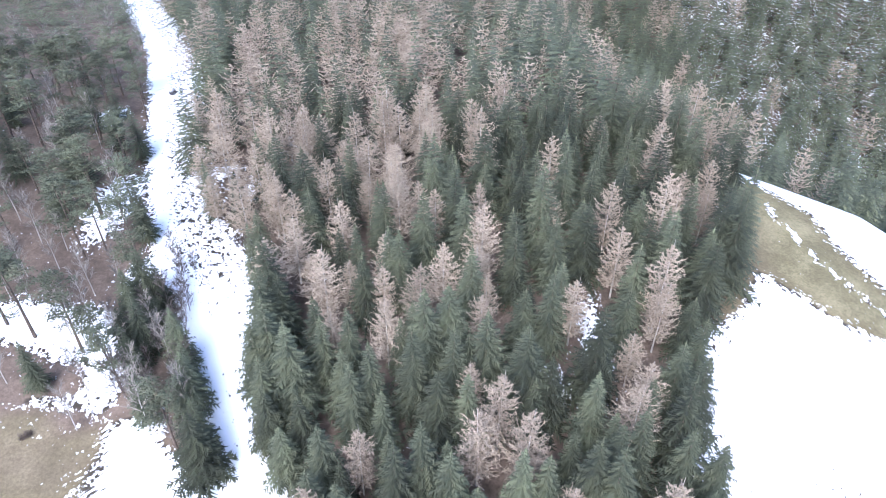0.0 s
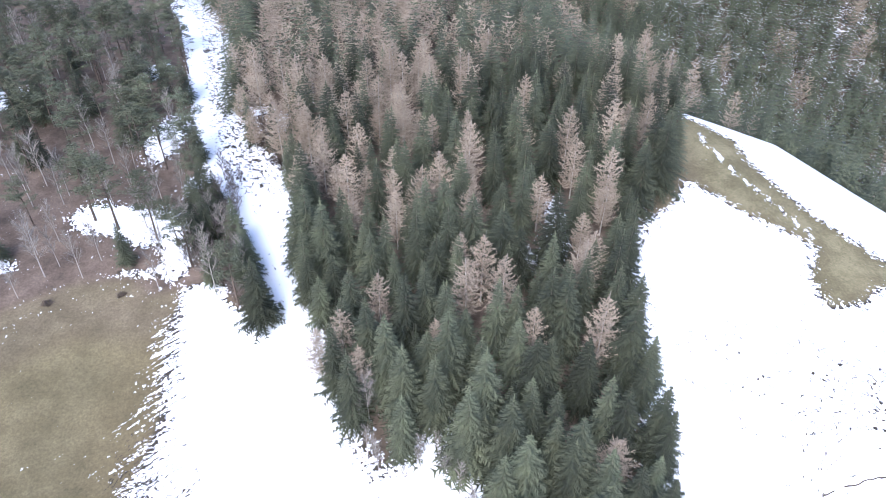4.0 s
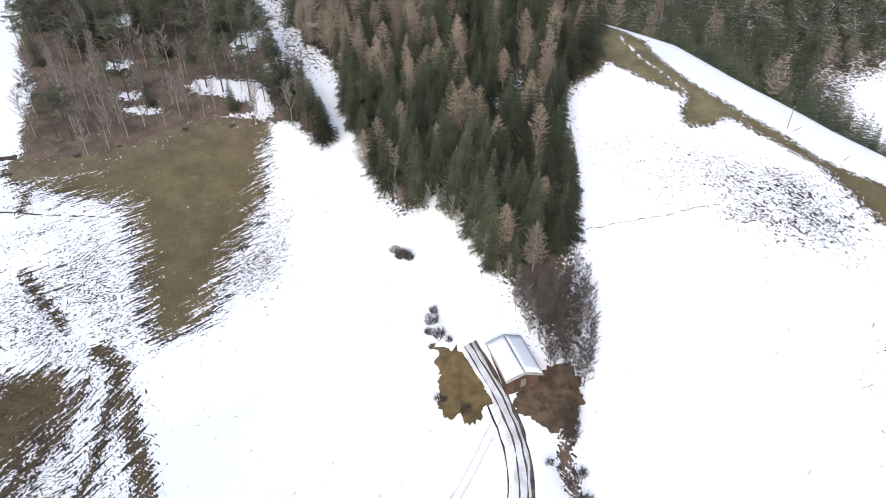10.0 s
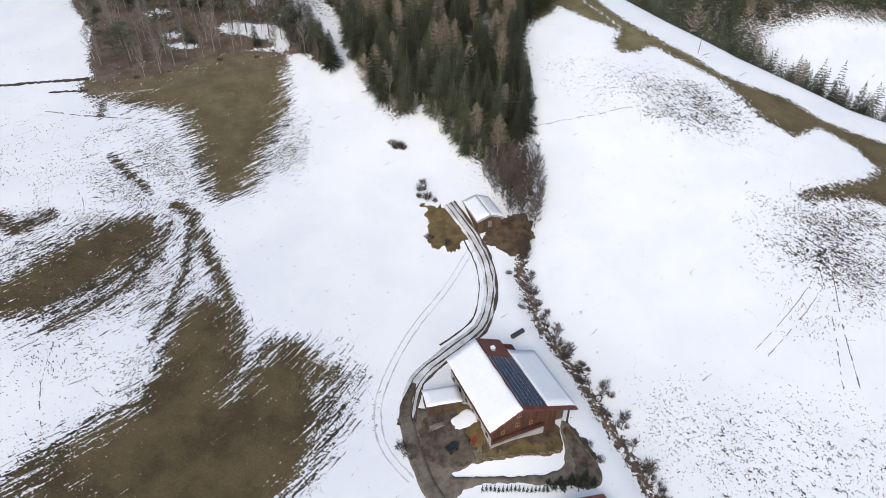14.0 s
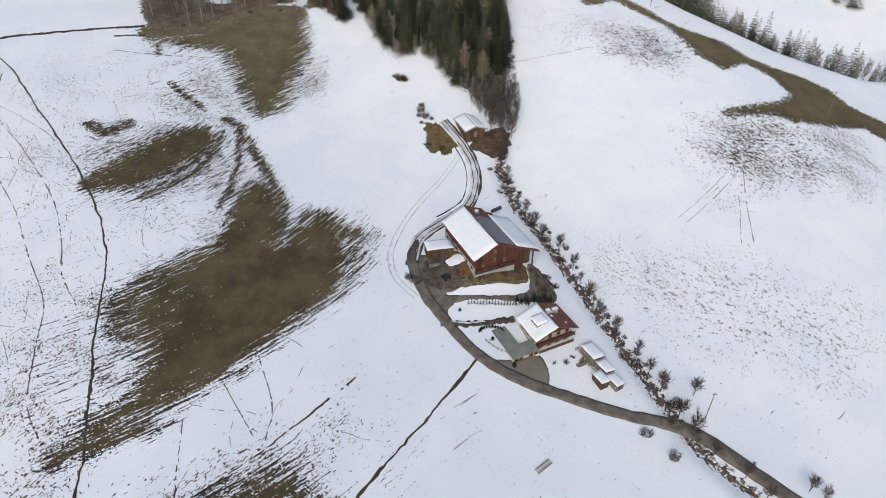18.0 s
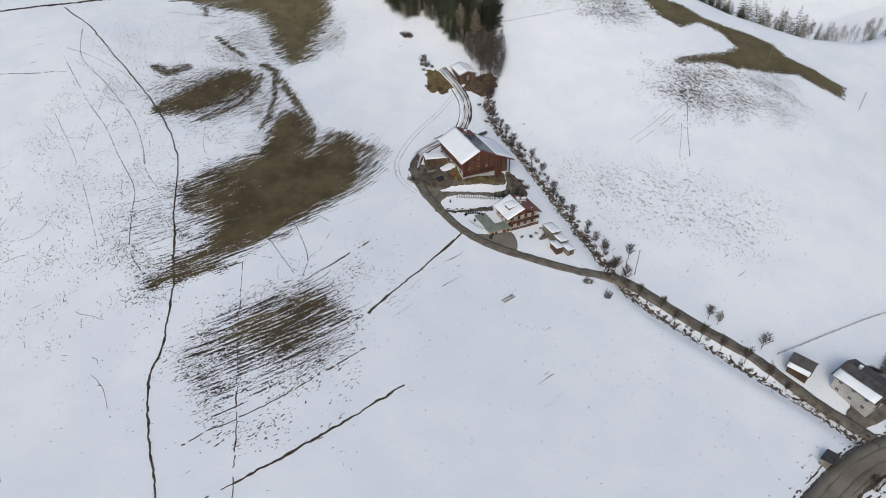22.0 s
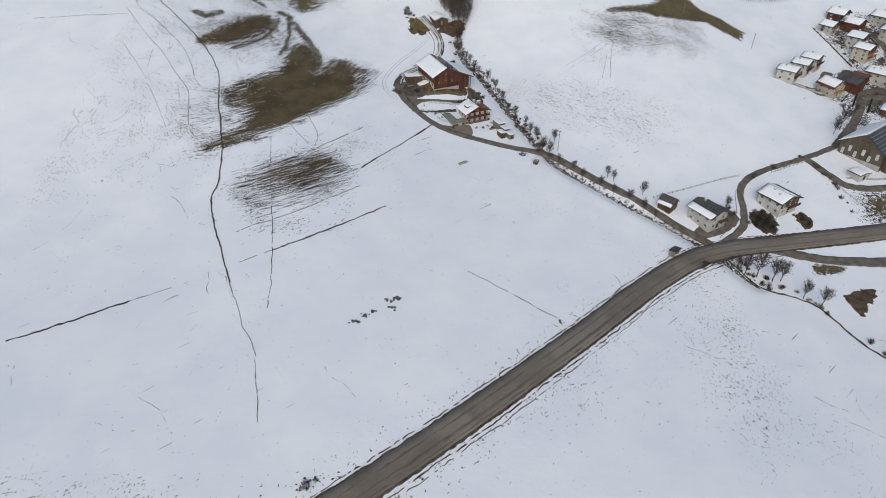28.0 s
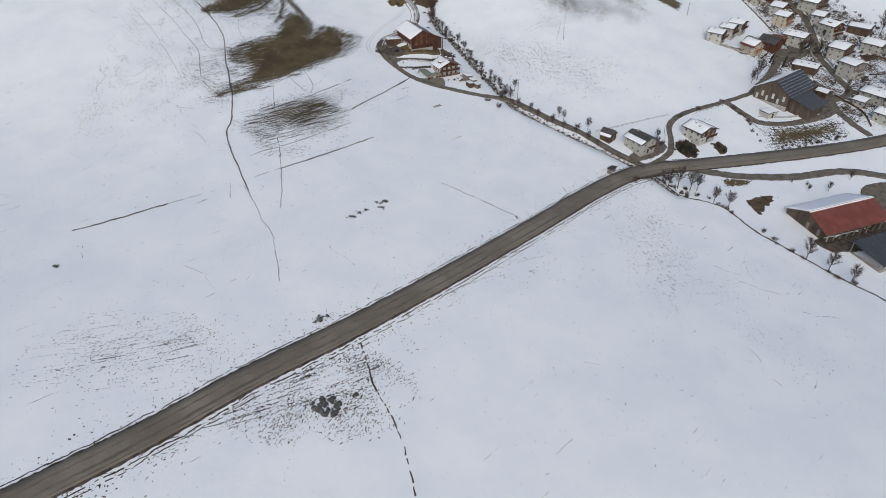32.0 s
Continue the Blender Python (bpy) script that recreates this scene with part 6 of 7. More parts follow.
house(231.3, -23.0, 28, 5.4, 6.2, 3.0, 0.8, "low white garage with a snowy roof", snow=(1, 1), storeys=1, chim=(), category="garage")
house(242.5, -22.5, 28, 19, 9, 5.0, 1.5, "long white house with a snowy roof and antenna", gable=DARK_WOOD, snow=(1, 0.7), chim=((-0.4, 0.1), (-0.3, -0.2)), bal=((2.7, -0.9, 0.2),), dz=-0.3)
house(233.0, -40.0, 28, 8, 8, 4.6, 1.5, "greenish white house with a snowy roof", gable=DARK_WOOD, bal=((2.5, -0.9, 0.9),), snow=(1, 0.7))
house(282.0, 60.0, 40, 12, 9, 3.4, 1.4, "dark farm building half under snow", wall=DARK_WOOD, snow=(0.8, 0.5), storeys=1, panes=False, chim=(), category="outbuilding")
house(276.0, 36.0, 30, 11, 9, 4.6, 2.0, "house with dark boards and a snowy roof", gable=DARK_WOOD, snow=(1, 1))
house(177.2, -31.0, 22, 5.6, 6.0, 2.4, 0.4, "low white garage with a flat snowy roof", snow=(1, 1), storeys=1, chim=(), over=0.3, category="garage", panes=False)


def big_barn():
    x, y, deg = 193.5, -13.5, -57.0
    e = empty("large_barn", pose(x, y, ground_z(x, y), 0, 0, deg), "large weathered barn with grey solar roof and white doors", "barn")
    W, L, he, rise = 18.0, 24.5, 6.6, 5.7
    a, c = W / 2, L / 2
    part("wall", prism(bmesh.new(), [(-a, -3), (a, -3), (a, he), (0, he + rise), (-a, he)], -c, c), BARN_WOOD, e)
    t = rise / a
    for sg in (-1, 1):
        xe, ze = sg * (a + 0.8), he - 0.8 * t
        q = ((0, -c - 1, he + rise + 0.05), (xe, -c - 1, ze), (xe, c + 1, ze), (0, c + 1, he + rise + 0.05))
        r = part("roof", slab(bmesh.new(), *q, 0.2), ROOF_DARK, e)
        n = Vector((sg * t, 0, 1)).normalized()
        q2 = [Vector(p) + n * 0.21 for p in q]
        if sg < 0:
            part("roof_snow", snow_slab(*q2, 0.3, 4, 8), SNOW, r, "snow blanket")
        else:
            ln = (q2[1] - q2[0]).length
            fx = (q2[1] - q2[0]).normalized()
            b = bmesh.new()
            box(b, 0.06, ln / 7 - 0.08, 0.02, 1.42, 0, 0.05)
            cell = bpy.data.meshes.new("solar_panel")
            b.to_mesh(cell)
            b.free()
            cell.materials.append(SOLAR_GREY)
            ang = math.atan2(-fx.z, fx.x)
            for i in range(7):
                for j in range(17):
                    share("solar_panel", cell, e, Matrix.Translation(q2[0] + fx * (ln / 7 * i) + Vector((0, 0.3 + 1.55 * j, 0))) @ Matrix.Rotation(ang, 4, "Y"))
    for i in range(8):
        p = Vector((0, 0, he + rise + 0.05)) + Vector((1, 0, -t)).normalized() * ((a + 0.8) * math.hypot(1, t) / 7 * i) + Vector((t, 0, 1)).normalized() * 0.24
        b = bmesh.new()
        box(b, p.x - 0.06, p.x + 0.06, -c - 0.7, c + 0.6, p.z - 0.03, p.z + 0.06)
        part("mounting_rail", b, ALU, e)
    for i, xx in enumerate((-7.2, -4.6, -2.0, 1.0, 3.8, 6.6)):
        b = bmesh.new()
        zz = 3.0 if i % 2 else 1.2
        box(b, xx - 0.6, xx + 0.6, -c - 0.1, -c - 0.003, zz, zz + 2.6)
        part("gable_door", b, WHITE_WALL, e, "white boarded door")
    for xx in (-1.2, 1.2):
        window(e, pose(xx, -c, he + 2.6), 0.8, 0.9, DARK_WOOD)
    b = bmesh.new()
    box(b, -a - 0.02, a + 0.02, -c - 0.12, -c - 0.004, -3, 0.9)
    part("plinth", b, GREY_WALL, e)
    # lower wing with its own solar roof
    b = bmesh.new()
    prism(b, [(a + 0.3, -3), (a + 11, -3), (a + 11, 2.4), (a + 0.3, 5.6)], -c + 2, c - 8)
    part("wing_wall", b, BARN_WOOD, e, "low wing with dark boarded walls")
    q = ((a + 0.1, -c + 1, 5.75), (a + 12, -c + 1, 2.3), (a + 12, c - 7, 2.3), (a + 0.1, c - 7, 5.75))
    part("wing_roof", slab(bmesh.new(), *q, 0.2), ROOF_DARK, e)
    fx = (Vector(q[1]) - Vector(q[0]))
    ln = fx.length
    fx.normalize()
    n = Vector((-fx.z, 0, fx.x))
    b = bmesh.new()
    box(b, 0.04, ln / 5 - 0.05, 0.02, 1.42, 0, 0.05)
    cell = bpy.data.meshes.new("solar_panel")
    b.to_mesh(cell)
    b.free()
    cell.materials.append(SOLAR_GREY)
    for i in range(5):
        for j in range(11):
            share("solar_panel", cell, e, Matrix.Translation(Vector(q[0]) + n * 0.21 + fx * (ln / 5 * i) + Vector((0, 0.4 + 1.55 * j, 0))) @ Matrix.Rotation(math.atan2(-fx.z, fx.x), 4, "Y"))
    return e


big_barn()


def red_barn():
    x, y, deg = 165.8, -110.7, -75.5
    e = empty("cattle_barn", pose(x, y, ground_z(x, y), 0, 0, deg), "long cattle barn with a brick-red metal roof, one slope under snow", "barn")
    W, L, he, rise = 20.0, 31.0, 3.6, 4.2
    a, c = W / 2, L / 2
    part("wall", prism(bmesh.new(), [(-a, -3), (a - 2.5, -3), (a - 2.5, he + 1), (0, he + rise), (-a, he)], -c, c), BARN_WOOD, e)
    t = rise / a
    for sg in (-1, 1):
        q = ((0, -c - 1.2, he + rise + 0.1), (sg * (a + 0.6), -c - 1.2, he - 0.6 * t), (sg * (a + 0.6), c + 1, he - 0.6 * t), (0, c + 1, he + rise + 0.1))
        r = part("roof", slab(bmesh.new(), *q, 0.2), ROOF_BRICK, e, "dull brick-red sheet roof")
        n = Vector((sg * t, 0, 1)).normalized() * 0.21
        q2 = [Vector(p) + n for p in q]
        if sg < 0:
            part("roof_snow", snow_slab(*q2, 0.3, 14, 10), SNOW, r, "unbroken snow")
        else:
            q3 = [q2[0], q2[0].lerp(q2[1], 0.05), q2[3].lerp(q2[2], 0.05), q2[3]]
            part("ridge_snow", snow_slab(*q3, 0.2, 15, 12, 0.3), SNOW, r, "thin strip of snow along the ridge")
    for k in range(11):
        b = bmesh.new()
        yy = -c + 1 + k * 3.4
        box(b, a - 0.25, a + 0.05, yy - 0.15, yy + 0.15, -3, he)
        part("post", b, WHITE_WALL if k == 0 else GREY_WOOD, e)
    b = bmesh.new()
    box(b, 2.0, 4.4, -c - 0.08, -c - 0.003, 0, 3.0)
    part("door", b, DARK_WOOD, e)
    for xx in (0.2, 5.6):
        b = bmesh.new()
        box(b, xx, xx + 1.2, -c - 0.1, -c - 0.003, 0.6, 3.2)
        part("door_leaf", b, GREY_WOOD, e)
    b = bmesh.new()
    box(b, -a - 3.2, -a - 2.9, -c, c * 0.2, -3, 0.5)
    part("feed_wall", b, GREY_WALL, e)
    return e


red_barn()


def solar_shed():
    x, y, deg = 174.0, -132.8, -74.0
    e = empty("open_shed", pose(x, y, ground_z(x, y), 0, 0, deg), "open timber shed with a dark solar panel roof", "shed")
    a, c, h0, h1 = 7.0, 13.0, 5.2, 3.2
    for sy in range(5):
        for sx, h in ((-1, h0), (1, h1)):
            b = bmesh.new()
            yy = -c + 0.6 + sy * (2 * c - 1.2) / 4
            box(b, sx * (a - 0.5) - 0.14, sx * (a - 0.5) + 0.14, yy - 0.14, yy + 0.14, -3, h)
            part("post", b, GREY_WOOD, e)
    b = bmesh.new()
    box(b, -a + 0.3, a - 0.8, -c + 0.2, -c + 0.45, -3, 1.3)
    part("wall", b, GREY_WOOD, e)
    b = bmesh.new()
    box(b, a - 0.75, a - 0.5, -c + 0.2, c - 0.2, -3, 0.9)
    part("wall", b, GREY_WALL, e)
    q = ((-a, -c, h0), (a, -c, h1), (a, c, h1), (-a, c, h0))
    part("roof", slab(bmesh.new(), *q, 0.18), ROOF_DARK, e)
    fx = Vector(q[1]) - Vector(q[0])
    ln = fx.length
    fx.normalize()
    b = bmesh.new()
    box(b, 0.05, ln / 8 - 0.05, 0.03, 0.98, 0, 0.05)
    cell = bpy.data.meshes.new("solar_panel")
    b.to_mesh(cell)
    b.free()
    cell.materials.append(SOLAR_GREY)
    for i in range(8):
        for j in range(25):
            share("solar_panel", cell, e, Matrix.Translation(Vector(q[0]) + Vector((0, 0.4 + 1.01 * j, 0.19)) + fx * (ln / 8 * i)) @ Matrix.Rotation(math.atan2(-fx.z, fx.x), 4, "Y"))
    return e


solar_shed()
strip("village_street", [(161, -20), (165, -29), (170, -37), (182, -38.6), (197, -35.6), (211, -30), (217, -24), (217, -16)], 4.2, GRAVEL, 0.13, "slushy brown drive below the large barn", "road", 0.02, 0.3)
strip("village_street", [(216, -26), (217, -42), (219, -52)], 4.0, GRAVEL, 0.12, "slushy brown drive down to the valley road", "road", 0.02, 0.3)
pad("barn_yard", [(206, -30), (216, -26), (224, -14), (224, 2), (216, 4), (212, -8), (208, -20)], GRAVEL, 0.10, "muddy brown yard beside the large barn", "yard", 0.8, wobble=0.5)
strip("village_street", [(179, -10), (190, 1), (199.5, 11), (210, 24), (218.5, 35), (227, 37), (234, 38.5), (246, 46), (254.5, 65), (259.5, 87), (259, 101), (256, 116)], 4.2, GRAVEL, 0.14, "wet brown-grey street winding between the houses", "road", 0.02, 0.3)
strip("village_street", [(246, 46), (241.7, 33), (240, 22), (237, 4.4), (235, -8), (226, -15), (218, -18)], 4.0, GRAVEL, 0.15, "wet brown-grey street winding between the houses", "road", 0.02, 0.3)
strip("village_street", [(235, -8), (250, -20), (285, -28)], 4.6, GRAVEL, 0.15, "wet brown-grey street winding between the houses", "road", 0.02, 0.3)
pad("courtyard", [(212, 30), (218, 40), (230, 45), (240, 44), (236, 36), (222, 28)], GRAVEL, 0.11, "wet brown open square between houses", "yard", 0.8, wobble=0.4)
pad("barn_yard", [(186, -96), (196, -88), (222, -92), (230, -130), (200, -140), (190, -122)], GRAVEL, 0.10, "dark wet yard beside the cattle barn", "yard", 1.6)
pad("garden_ground", [(118.5, -61.5), (121, -55.5), (126, -53.5), (128.5, -57.5), (127, -63), (123, -65.5)], EARTH, 0.10, "bare dark garden ground below the white house", "garden", 0.6, wobble=0.9)
pad("garden_ground", [(138, -55.5), (141.5, -54), (143.5, -59), (140, -63), (138.8, -61)], EARTH, 0.10, "bare dark garden strip beside the white house", "garden", 0.6, wobble=0.6)
pad("yard", [(94, -66), (97, -69.5), (108, -65), (115, -58), (112, -52), (106, -50), (104, -56), (98, -62)], GRAVEL, 0.10, "wet gravel strip round the roadside house", "yard", 0.7)
pad("yard", [(176, 49), (190, 40), (198, 35), (214, 56), (210, 60), (204, 53), (196, 42), (184, 47)], GRAVEL, 0.10, "paved terrace below the stepped houses", "yard", 0.8)
pad("hollow", [(136, -96), (141.3, -95.2), (147.9, -93.8), (144.3, -98.2), (140, -101.5), (136.6, -105.5), (135, -101)], EARTH, 0.10, "bare brown hollow in the snow", "hollow", 0.5, wobble=0.8)


def bus_shelter():
    x, y = 82.0, -78.8
    e = empty("bus_shelter", pose(x, y, ground_z(x, y), 0, 0, 38), "small grey wooden bus shelter with a dark pent roof", "bus shelter")
    b = bmesh.new()
    box(b, -1.6, 1.6, 0.9, 1.02, -0.8, 2.2)
    part("back_wall", b, GREY_WOOD, e)
    for sx in (-1, 1):
        b = bmesh.new()
        box(b, sx * 1.6 - 0.06, sx * 1.6 + 0.06, -0.9, 0.9, -0.8, 2.2)
        part("side_wall", b, GREY_WOOD, e)
    q = ((-2.0, 1.4, 2.25), (-2.0, -1.5, 2.7), (2.0, -1.5, 2.7), (2.0, 1.4, 2.25))
    part("roof", slab(bmesh.new(), *q, 0.14), ROOF_DARK, e)
    b = bmesh.new()
    box(b, -1.4, 1.4, 0.45, 0.88, 0.42, 0.48)
    part("bench", b, WARM_WOOD, e)
    return e


bus_shelter()


# ---- village gardens: walls, hedges, more roofs ----
def garden_wall(line, h, material, label, thick=0.3, name="garden_wall"):
    """A low wall that follows the land in short level steps."""
    pts = rope(line, 3.0)
    b = bmesh.new()
    for p, q in zip(pts, pts[1:]):
        d = q - p
        m = Matrix.Translation((p.x, p.y, min(ground_z(p.x, p.y), ground_z(q.x, q.y)))) @ Matrix.Rotation(math.atan2(d.y, d.x), 4, "Z")
        box(b, -0.02, d.length + 0.02, -thick / 2, thick / 2, -0.8, h, m)
    return tagged(part(name, b, material), label, "garden wall", kind="structure")


garden_wall([(178, 50), (190, 40.6), (197, 36)], 1.3, GREY_WALL, "grey retaining wall below the stepped terrace")
garden_wall([(197, 36), (206, 46), (215, 57)], 1.6, GREY_WALL, "grey retaining wall beside the stepped terrace")
garden_wall([(204, 30), (214, 40), (222, 47), (228, 56)], 1.0, DARK_WOOD, "dark garden fence between houses", 0.2)
garden_wall([(229.6, 67), (229, 88), (227, 108)], 0.9, DARK_WOOD, "dark boundary fence at the village edge", 0.2)
garden_wall([(250, 44), (259, 64), (264, 86)], 0.9, GREY_WALL, "grey wall along the village street")
garden_wall([(224, 28), (232, 24), (236, 14)], 0.9, GREY_WALL, "grey wall round a garden")
garden_wall([(266, 30), (276, 25), (266, 8), (256, 8)], 1.0, DARK_WOOD, "dark garden fence round bare beds", 0.2)
garden_wall([(224, -12), (228, -30), (224, -44)], 1.0, DARK_WOOD, "dark hedge-like fence beside the drive", 0.35)
garden_wall([(202, -30), (186, -33), (172, -32)], 0.8, GREY_WALL, "low grey wall below the large barn")
for gx_, gy_, gw in (((268, 28, 0), (262, 14, 0), 8), ((250, 24, 0), (254, 14, 0), 5), ((224, 60, 0), (232, 58, 0), 6), ((272, 74, 0), (276, 66, 0), 8)):
    x, y = gx_[0], gx_[1]
    pad("garden_ground", [(x - gw / 2, y - gw / 2), (x + gw / 2, y - gw / 3), (x + gw / 2, y + gw / 2), (x - gw / 3, y + gw / 2)], EARTH, 0.09, "bare brown vegetable bed", "garden", 0.8, wobble=0.5)
house(234.5, 104.0, 30, 7, 6.5, 4.2, 1.8, "white gabled house with a snowy roof at the village edge", snow=(1, 0.7), gable=DARK_WOOD)
house(246.0, 116.0, 34, 9, 8, 4.8, 2.2, "brown boarded house with a half snowy roof", wall=RED_WOOD, snow=(1, 0.4))
house(270.0, 110.0, 30, 10, 9, 5.0, 2.2, "white house with dark boarded gable and snow", gable=DARK_WOOD, snow=(1, 0.3), bal=((2.7, -0.9, 0.9),))
house(226.0, 52.5, 32, 6.5, 5.5, 2.8, 1.4, "low brown barn annexe with a bare rusty roof", wall=RED_WOOD, roof=ROOF_WARM, snow=(0, 0), storeys=1, panes=False, chim=(), category="shed")
house(207.5, 6.0, 44, 5.5, 5.0, 2.6, 1.0, "small shed with a snowy roof behind the large barn", wall=DARK_WOOD, snow=(1, 1), storeys=1, panes=False, chim=(), category="shed", wood=GREY_WOOD)
house(262.0, -8.0, 30, 9, 8, 5.0, 1.6, "white house with a snowy roof among gardens", snow=(1, 0.8), gable=DARK_WOOD)
house(284.0, 14.0, 24, 10, 9, 5.0, 1.8, "cream house with a snowy roof and wooden balcony", wall=CREAM_WALL, snow=(1, 0.8), bal=((2.7, -0.9, 0.9),), wood=WARM_WOOD)


# ---- fences, hedges, bushes, poles, stones ----
BUSHES = [mesh_of("foliage", *bush_twigs(1.9, 1.5, s, 46), SHRUB) for s in range(7)]
HEDGE = [mesh_of("crown", *spruce_crown(2.2, 0.55, 200 + s, 10, 7, 0.02, 3, 1.5), THUJA) for s in range(3)]
SMALL_BARE = []
for s in range(4):
    SMALL_BARE.append((trunk_mesh("trunk", 4.2, 0.14, BARK, 0.3, random.Random(s)), mesh_of("crown", *bare_crown(5.0, 2.4, 300 + s, 13, 22, 0.22, 0.04), SHRUB)))


SCRUB = []


def bush(x, y, size, rng, label="leafless brown shrub beside the gully", group="shrubs along the gully"):
    made = len([o for o in scene.objects if o.name.startswith("shrub")]) if not SCRUB else 999
    if made >= 295:
        SCRUB.append((x, y, size, rng.uniform(0, 6), rng.randrange(7)))
        return None
    e = empty("shrub", Matrix.LocRotScale((x, y, ground_z(x, y) - 0.1), Euler((0, 0, rng.uniform(0, 6))), (size * rng.uniform(0.7, 1.3), size * rng.uniform(0.7, 1.3), size * rng.uniform(0.7, 1.4))), label, "shrub", group)
    share("foliage", rng.choice(BUSHES), e)
    return e


def bare_tree(x, y, size, rng, label="small leafless tree with spreading branches", group=""):
    tm, cm = rng.choice(SMALL_BARE)
    e = empty("bare_tree", Matrix.LocRotScale((x, y, ground_z(x, y) - 0.1), Euler((0, 0, rng.uniform(0, 6))), (size,) * 3), label, "tree", group)
    share("trunk", tm, e)
    share("crown", cm, e)
    return e


def build_small():
    rng = random.Random(31)
    pts = rope(GULLY, 1.0)
    for i, p in enumerate(pts):
        thin = 1.0 if p.x < 46 else 0.6
        if rng.random() < 0.75 * thin:
            bush(p.x + rng.gauss(0.5, 1.3 * thin), p.y + rng.uniform(-1, 1), rng.uniform(0.4, 1.0) * thin, rng)
        if i % 6 == 4 and 6 < i < 170:
            bare_tree(p.x + rng.uniform(-1, 2.5), p.y + rng.uniform(-1, 1), rng.uniform(0.6, 1.15), rng, group="trees along the gully")
    for x, y, s in ((-17.6, 126, 1.4), (-16.4, 125.2, 1.1), (-18.6, 125.6, 1.0), (41, -27, 1.5), (46, -14, 1.6), (36.4, -21.2, 1.1), (-15, 25.5, 1.2), (-17, 27, 1.0), (-18.5, 126, 1.3), (-20, 127.5, 1.0), (-11, 108, 1.2), (-10.3, 110.5, 1.3), (-11.5, 105, 1.1), (-9, 104, 1.3), (-7, 103, 1.0),
                    (-9, 89, 1.0), (-4, 87, 1.0), (22.5, 27.5, 1.0), (24.5, 24, 1.0), (8.5, 3, 1.0), (-34.7, -165.5, 0.9), (-36.0, -166.2, 0.6), (-32.6, -164.0, 0.6), (26, -1, 0.7), (27.5, 1.5, 0.6), (24, 0.5, 0.6), (19, -1.5, 0.5), (22, -1.2, 0.5)):
        bush(x, y, s, rng, "dark leafless bush in the snow", "bushes round the farm")
    for x, y, s in ((108.5, -88, 1.7), (112.9, -90.5, 1.6), (116, -90.4, 1.4), (120, -98.3, 1.25), (124.8, -101.6, 1.3), (105, -86.5, 1.3), (103, -84, 0.9), (166, -90.6, 0.6), (175, -91, 0.8), (189, -84, 0.8), (140, -134, 1.5), (144.5, -141, 1.5), (149, -147.5, 1.3), (51.7, -11, 1.0), (69, -35, 0.9),
                    (71, -37, 0.8), (80.6, -45.3, 1.0), (112, -52, 0.9), (188.8, 4.7, 1.9), (184, 1, 1.3), (291, 53, 2.4), (241, 43, 1.0), (232, -38, 1.2)):
        bare_tree(x, y, s, rng, "leafless tree with dark spreading branches beside the snow", "bare trees by road and stream")
    for line, n, lab in (([(161, -22), (163.9, -33), (163.3, -48), (162.2, -54)], 16, "dark leafless hedge shrub along a garden edge"), ([(170, -58), (188, -56.5), (206, -51)], 18, "dark weedy shrub on the road bank"), ([(126, -35), (140, -27), (160, -17)], 9, "dark leafless shrub beside the lane"),
                         ([(104, -81), (112, -90), (124, -103), (138, -131), (152, -153)], 26, "dark leafless shrub along the stream"), ([(84, -88), (96, -82)], 5, "dark shrub at the road junction"), 
                         ([(27, 128), (28.5, 140), (29.5, 152)], 3, "brown leafless shrub at the wood's edge"), ([(118, -62), (121, -56), (126, -54), (127, -63), (121, -64)], 16, "dark leafless shrub in the roadside garden"), ([(101, -80), (105, -87), (111, -94)], 14, "dark leafless shrub at the stream head"), ([(138, -55), (142, -57), (140, -63)], 6, "dark shrub beside the white house"), ([(104, -52), (112, -53), (114, -59)], 7, "dark shrub beside the roadside house"), ([(-115, 150), (-95, 159), (-84, 168), (-60, 173)], 4, "dark leafless shrub below the open wood")):
        pts = rope(line, 0.5)
        for _ in range(n):
            p = rng.choice(pts)
            bush(p.x + rng.gauss(0, 0.7), p.y + rng.gauss(0, 0.7), rng.uniform(0.45, 1.0), rng, lab, "shrubs by road, stream and wood")
    for x, y, q in ((-50, 214, 1.6), (-46, 207, 1.4), (-44, 206, 1.2), (-57, 225, 0.7), (-66, 244, 0.8), (-55, 216, 0.6), (-77, 262, 0.8), (-70, 250, 0.6), (-36, 172, 0.6)):
        bush(x, y, q, rng, "dark leafless bush on the snowy lane", "bushes on the forest lane")
    for x, y in scatter(VILLAGE, 6.5, 41):
        if rng.random() < 0.55:
            bush(x, y, rng.uniform(0.6, 1.3), rng, "dark leafless garden shrub in the village", "village shrubs")
        elif rng.random() < 0.3:
            bare_tree(x, y, rng.uniform(0.7, 1.1), rng, "small leafless garden tree between houses", "village trees")
    # thuja row and hedge arc
    for i in range(17):
        x, y = -1.0 + 0.82 * i, 17.7 + 0.1 * math.sin(i)
        e = empty("thuja", Matrix.LocRotScale((x, y, ground_z(x, y) - 0.1), Euler((0, 0, i)), (0.85, 0.85, rng.uniform(0.95, 1.3))), "small dark clipped conifer in a row", "conifer", "conifer row behind the farmhouse")
        share("crown", HEDGE[i % 3], e)
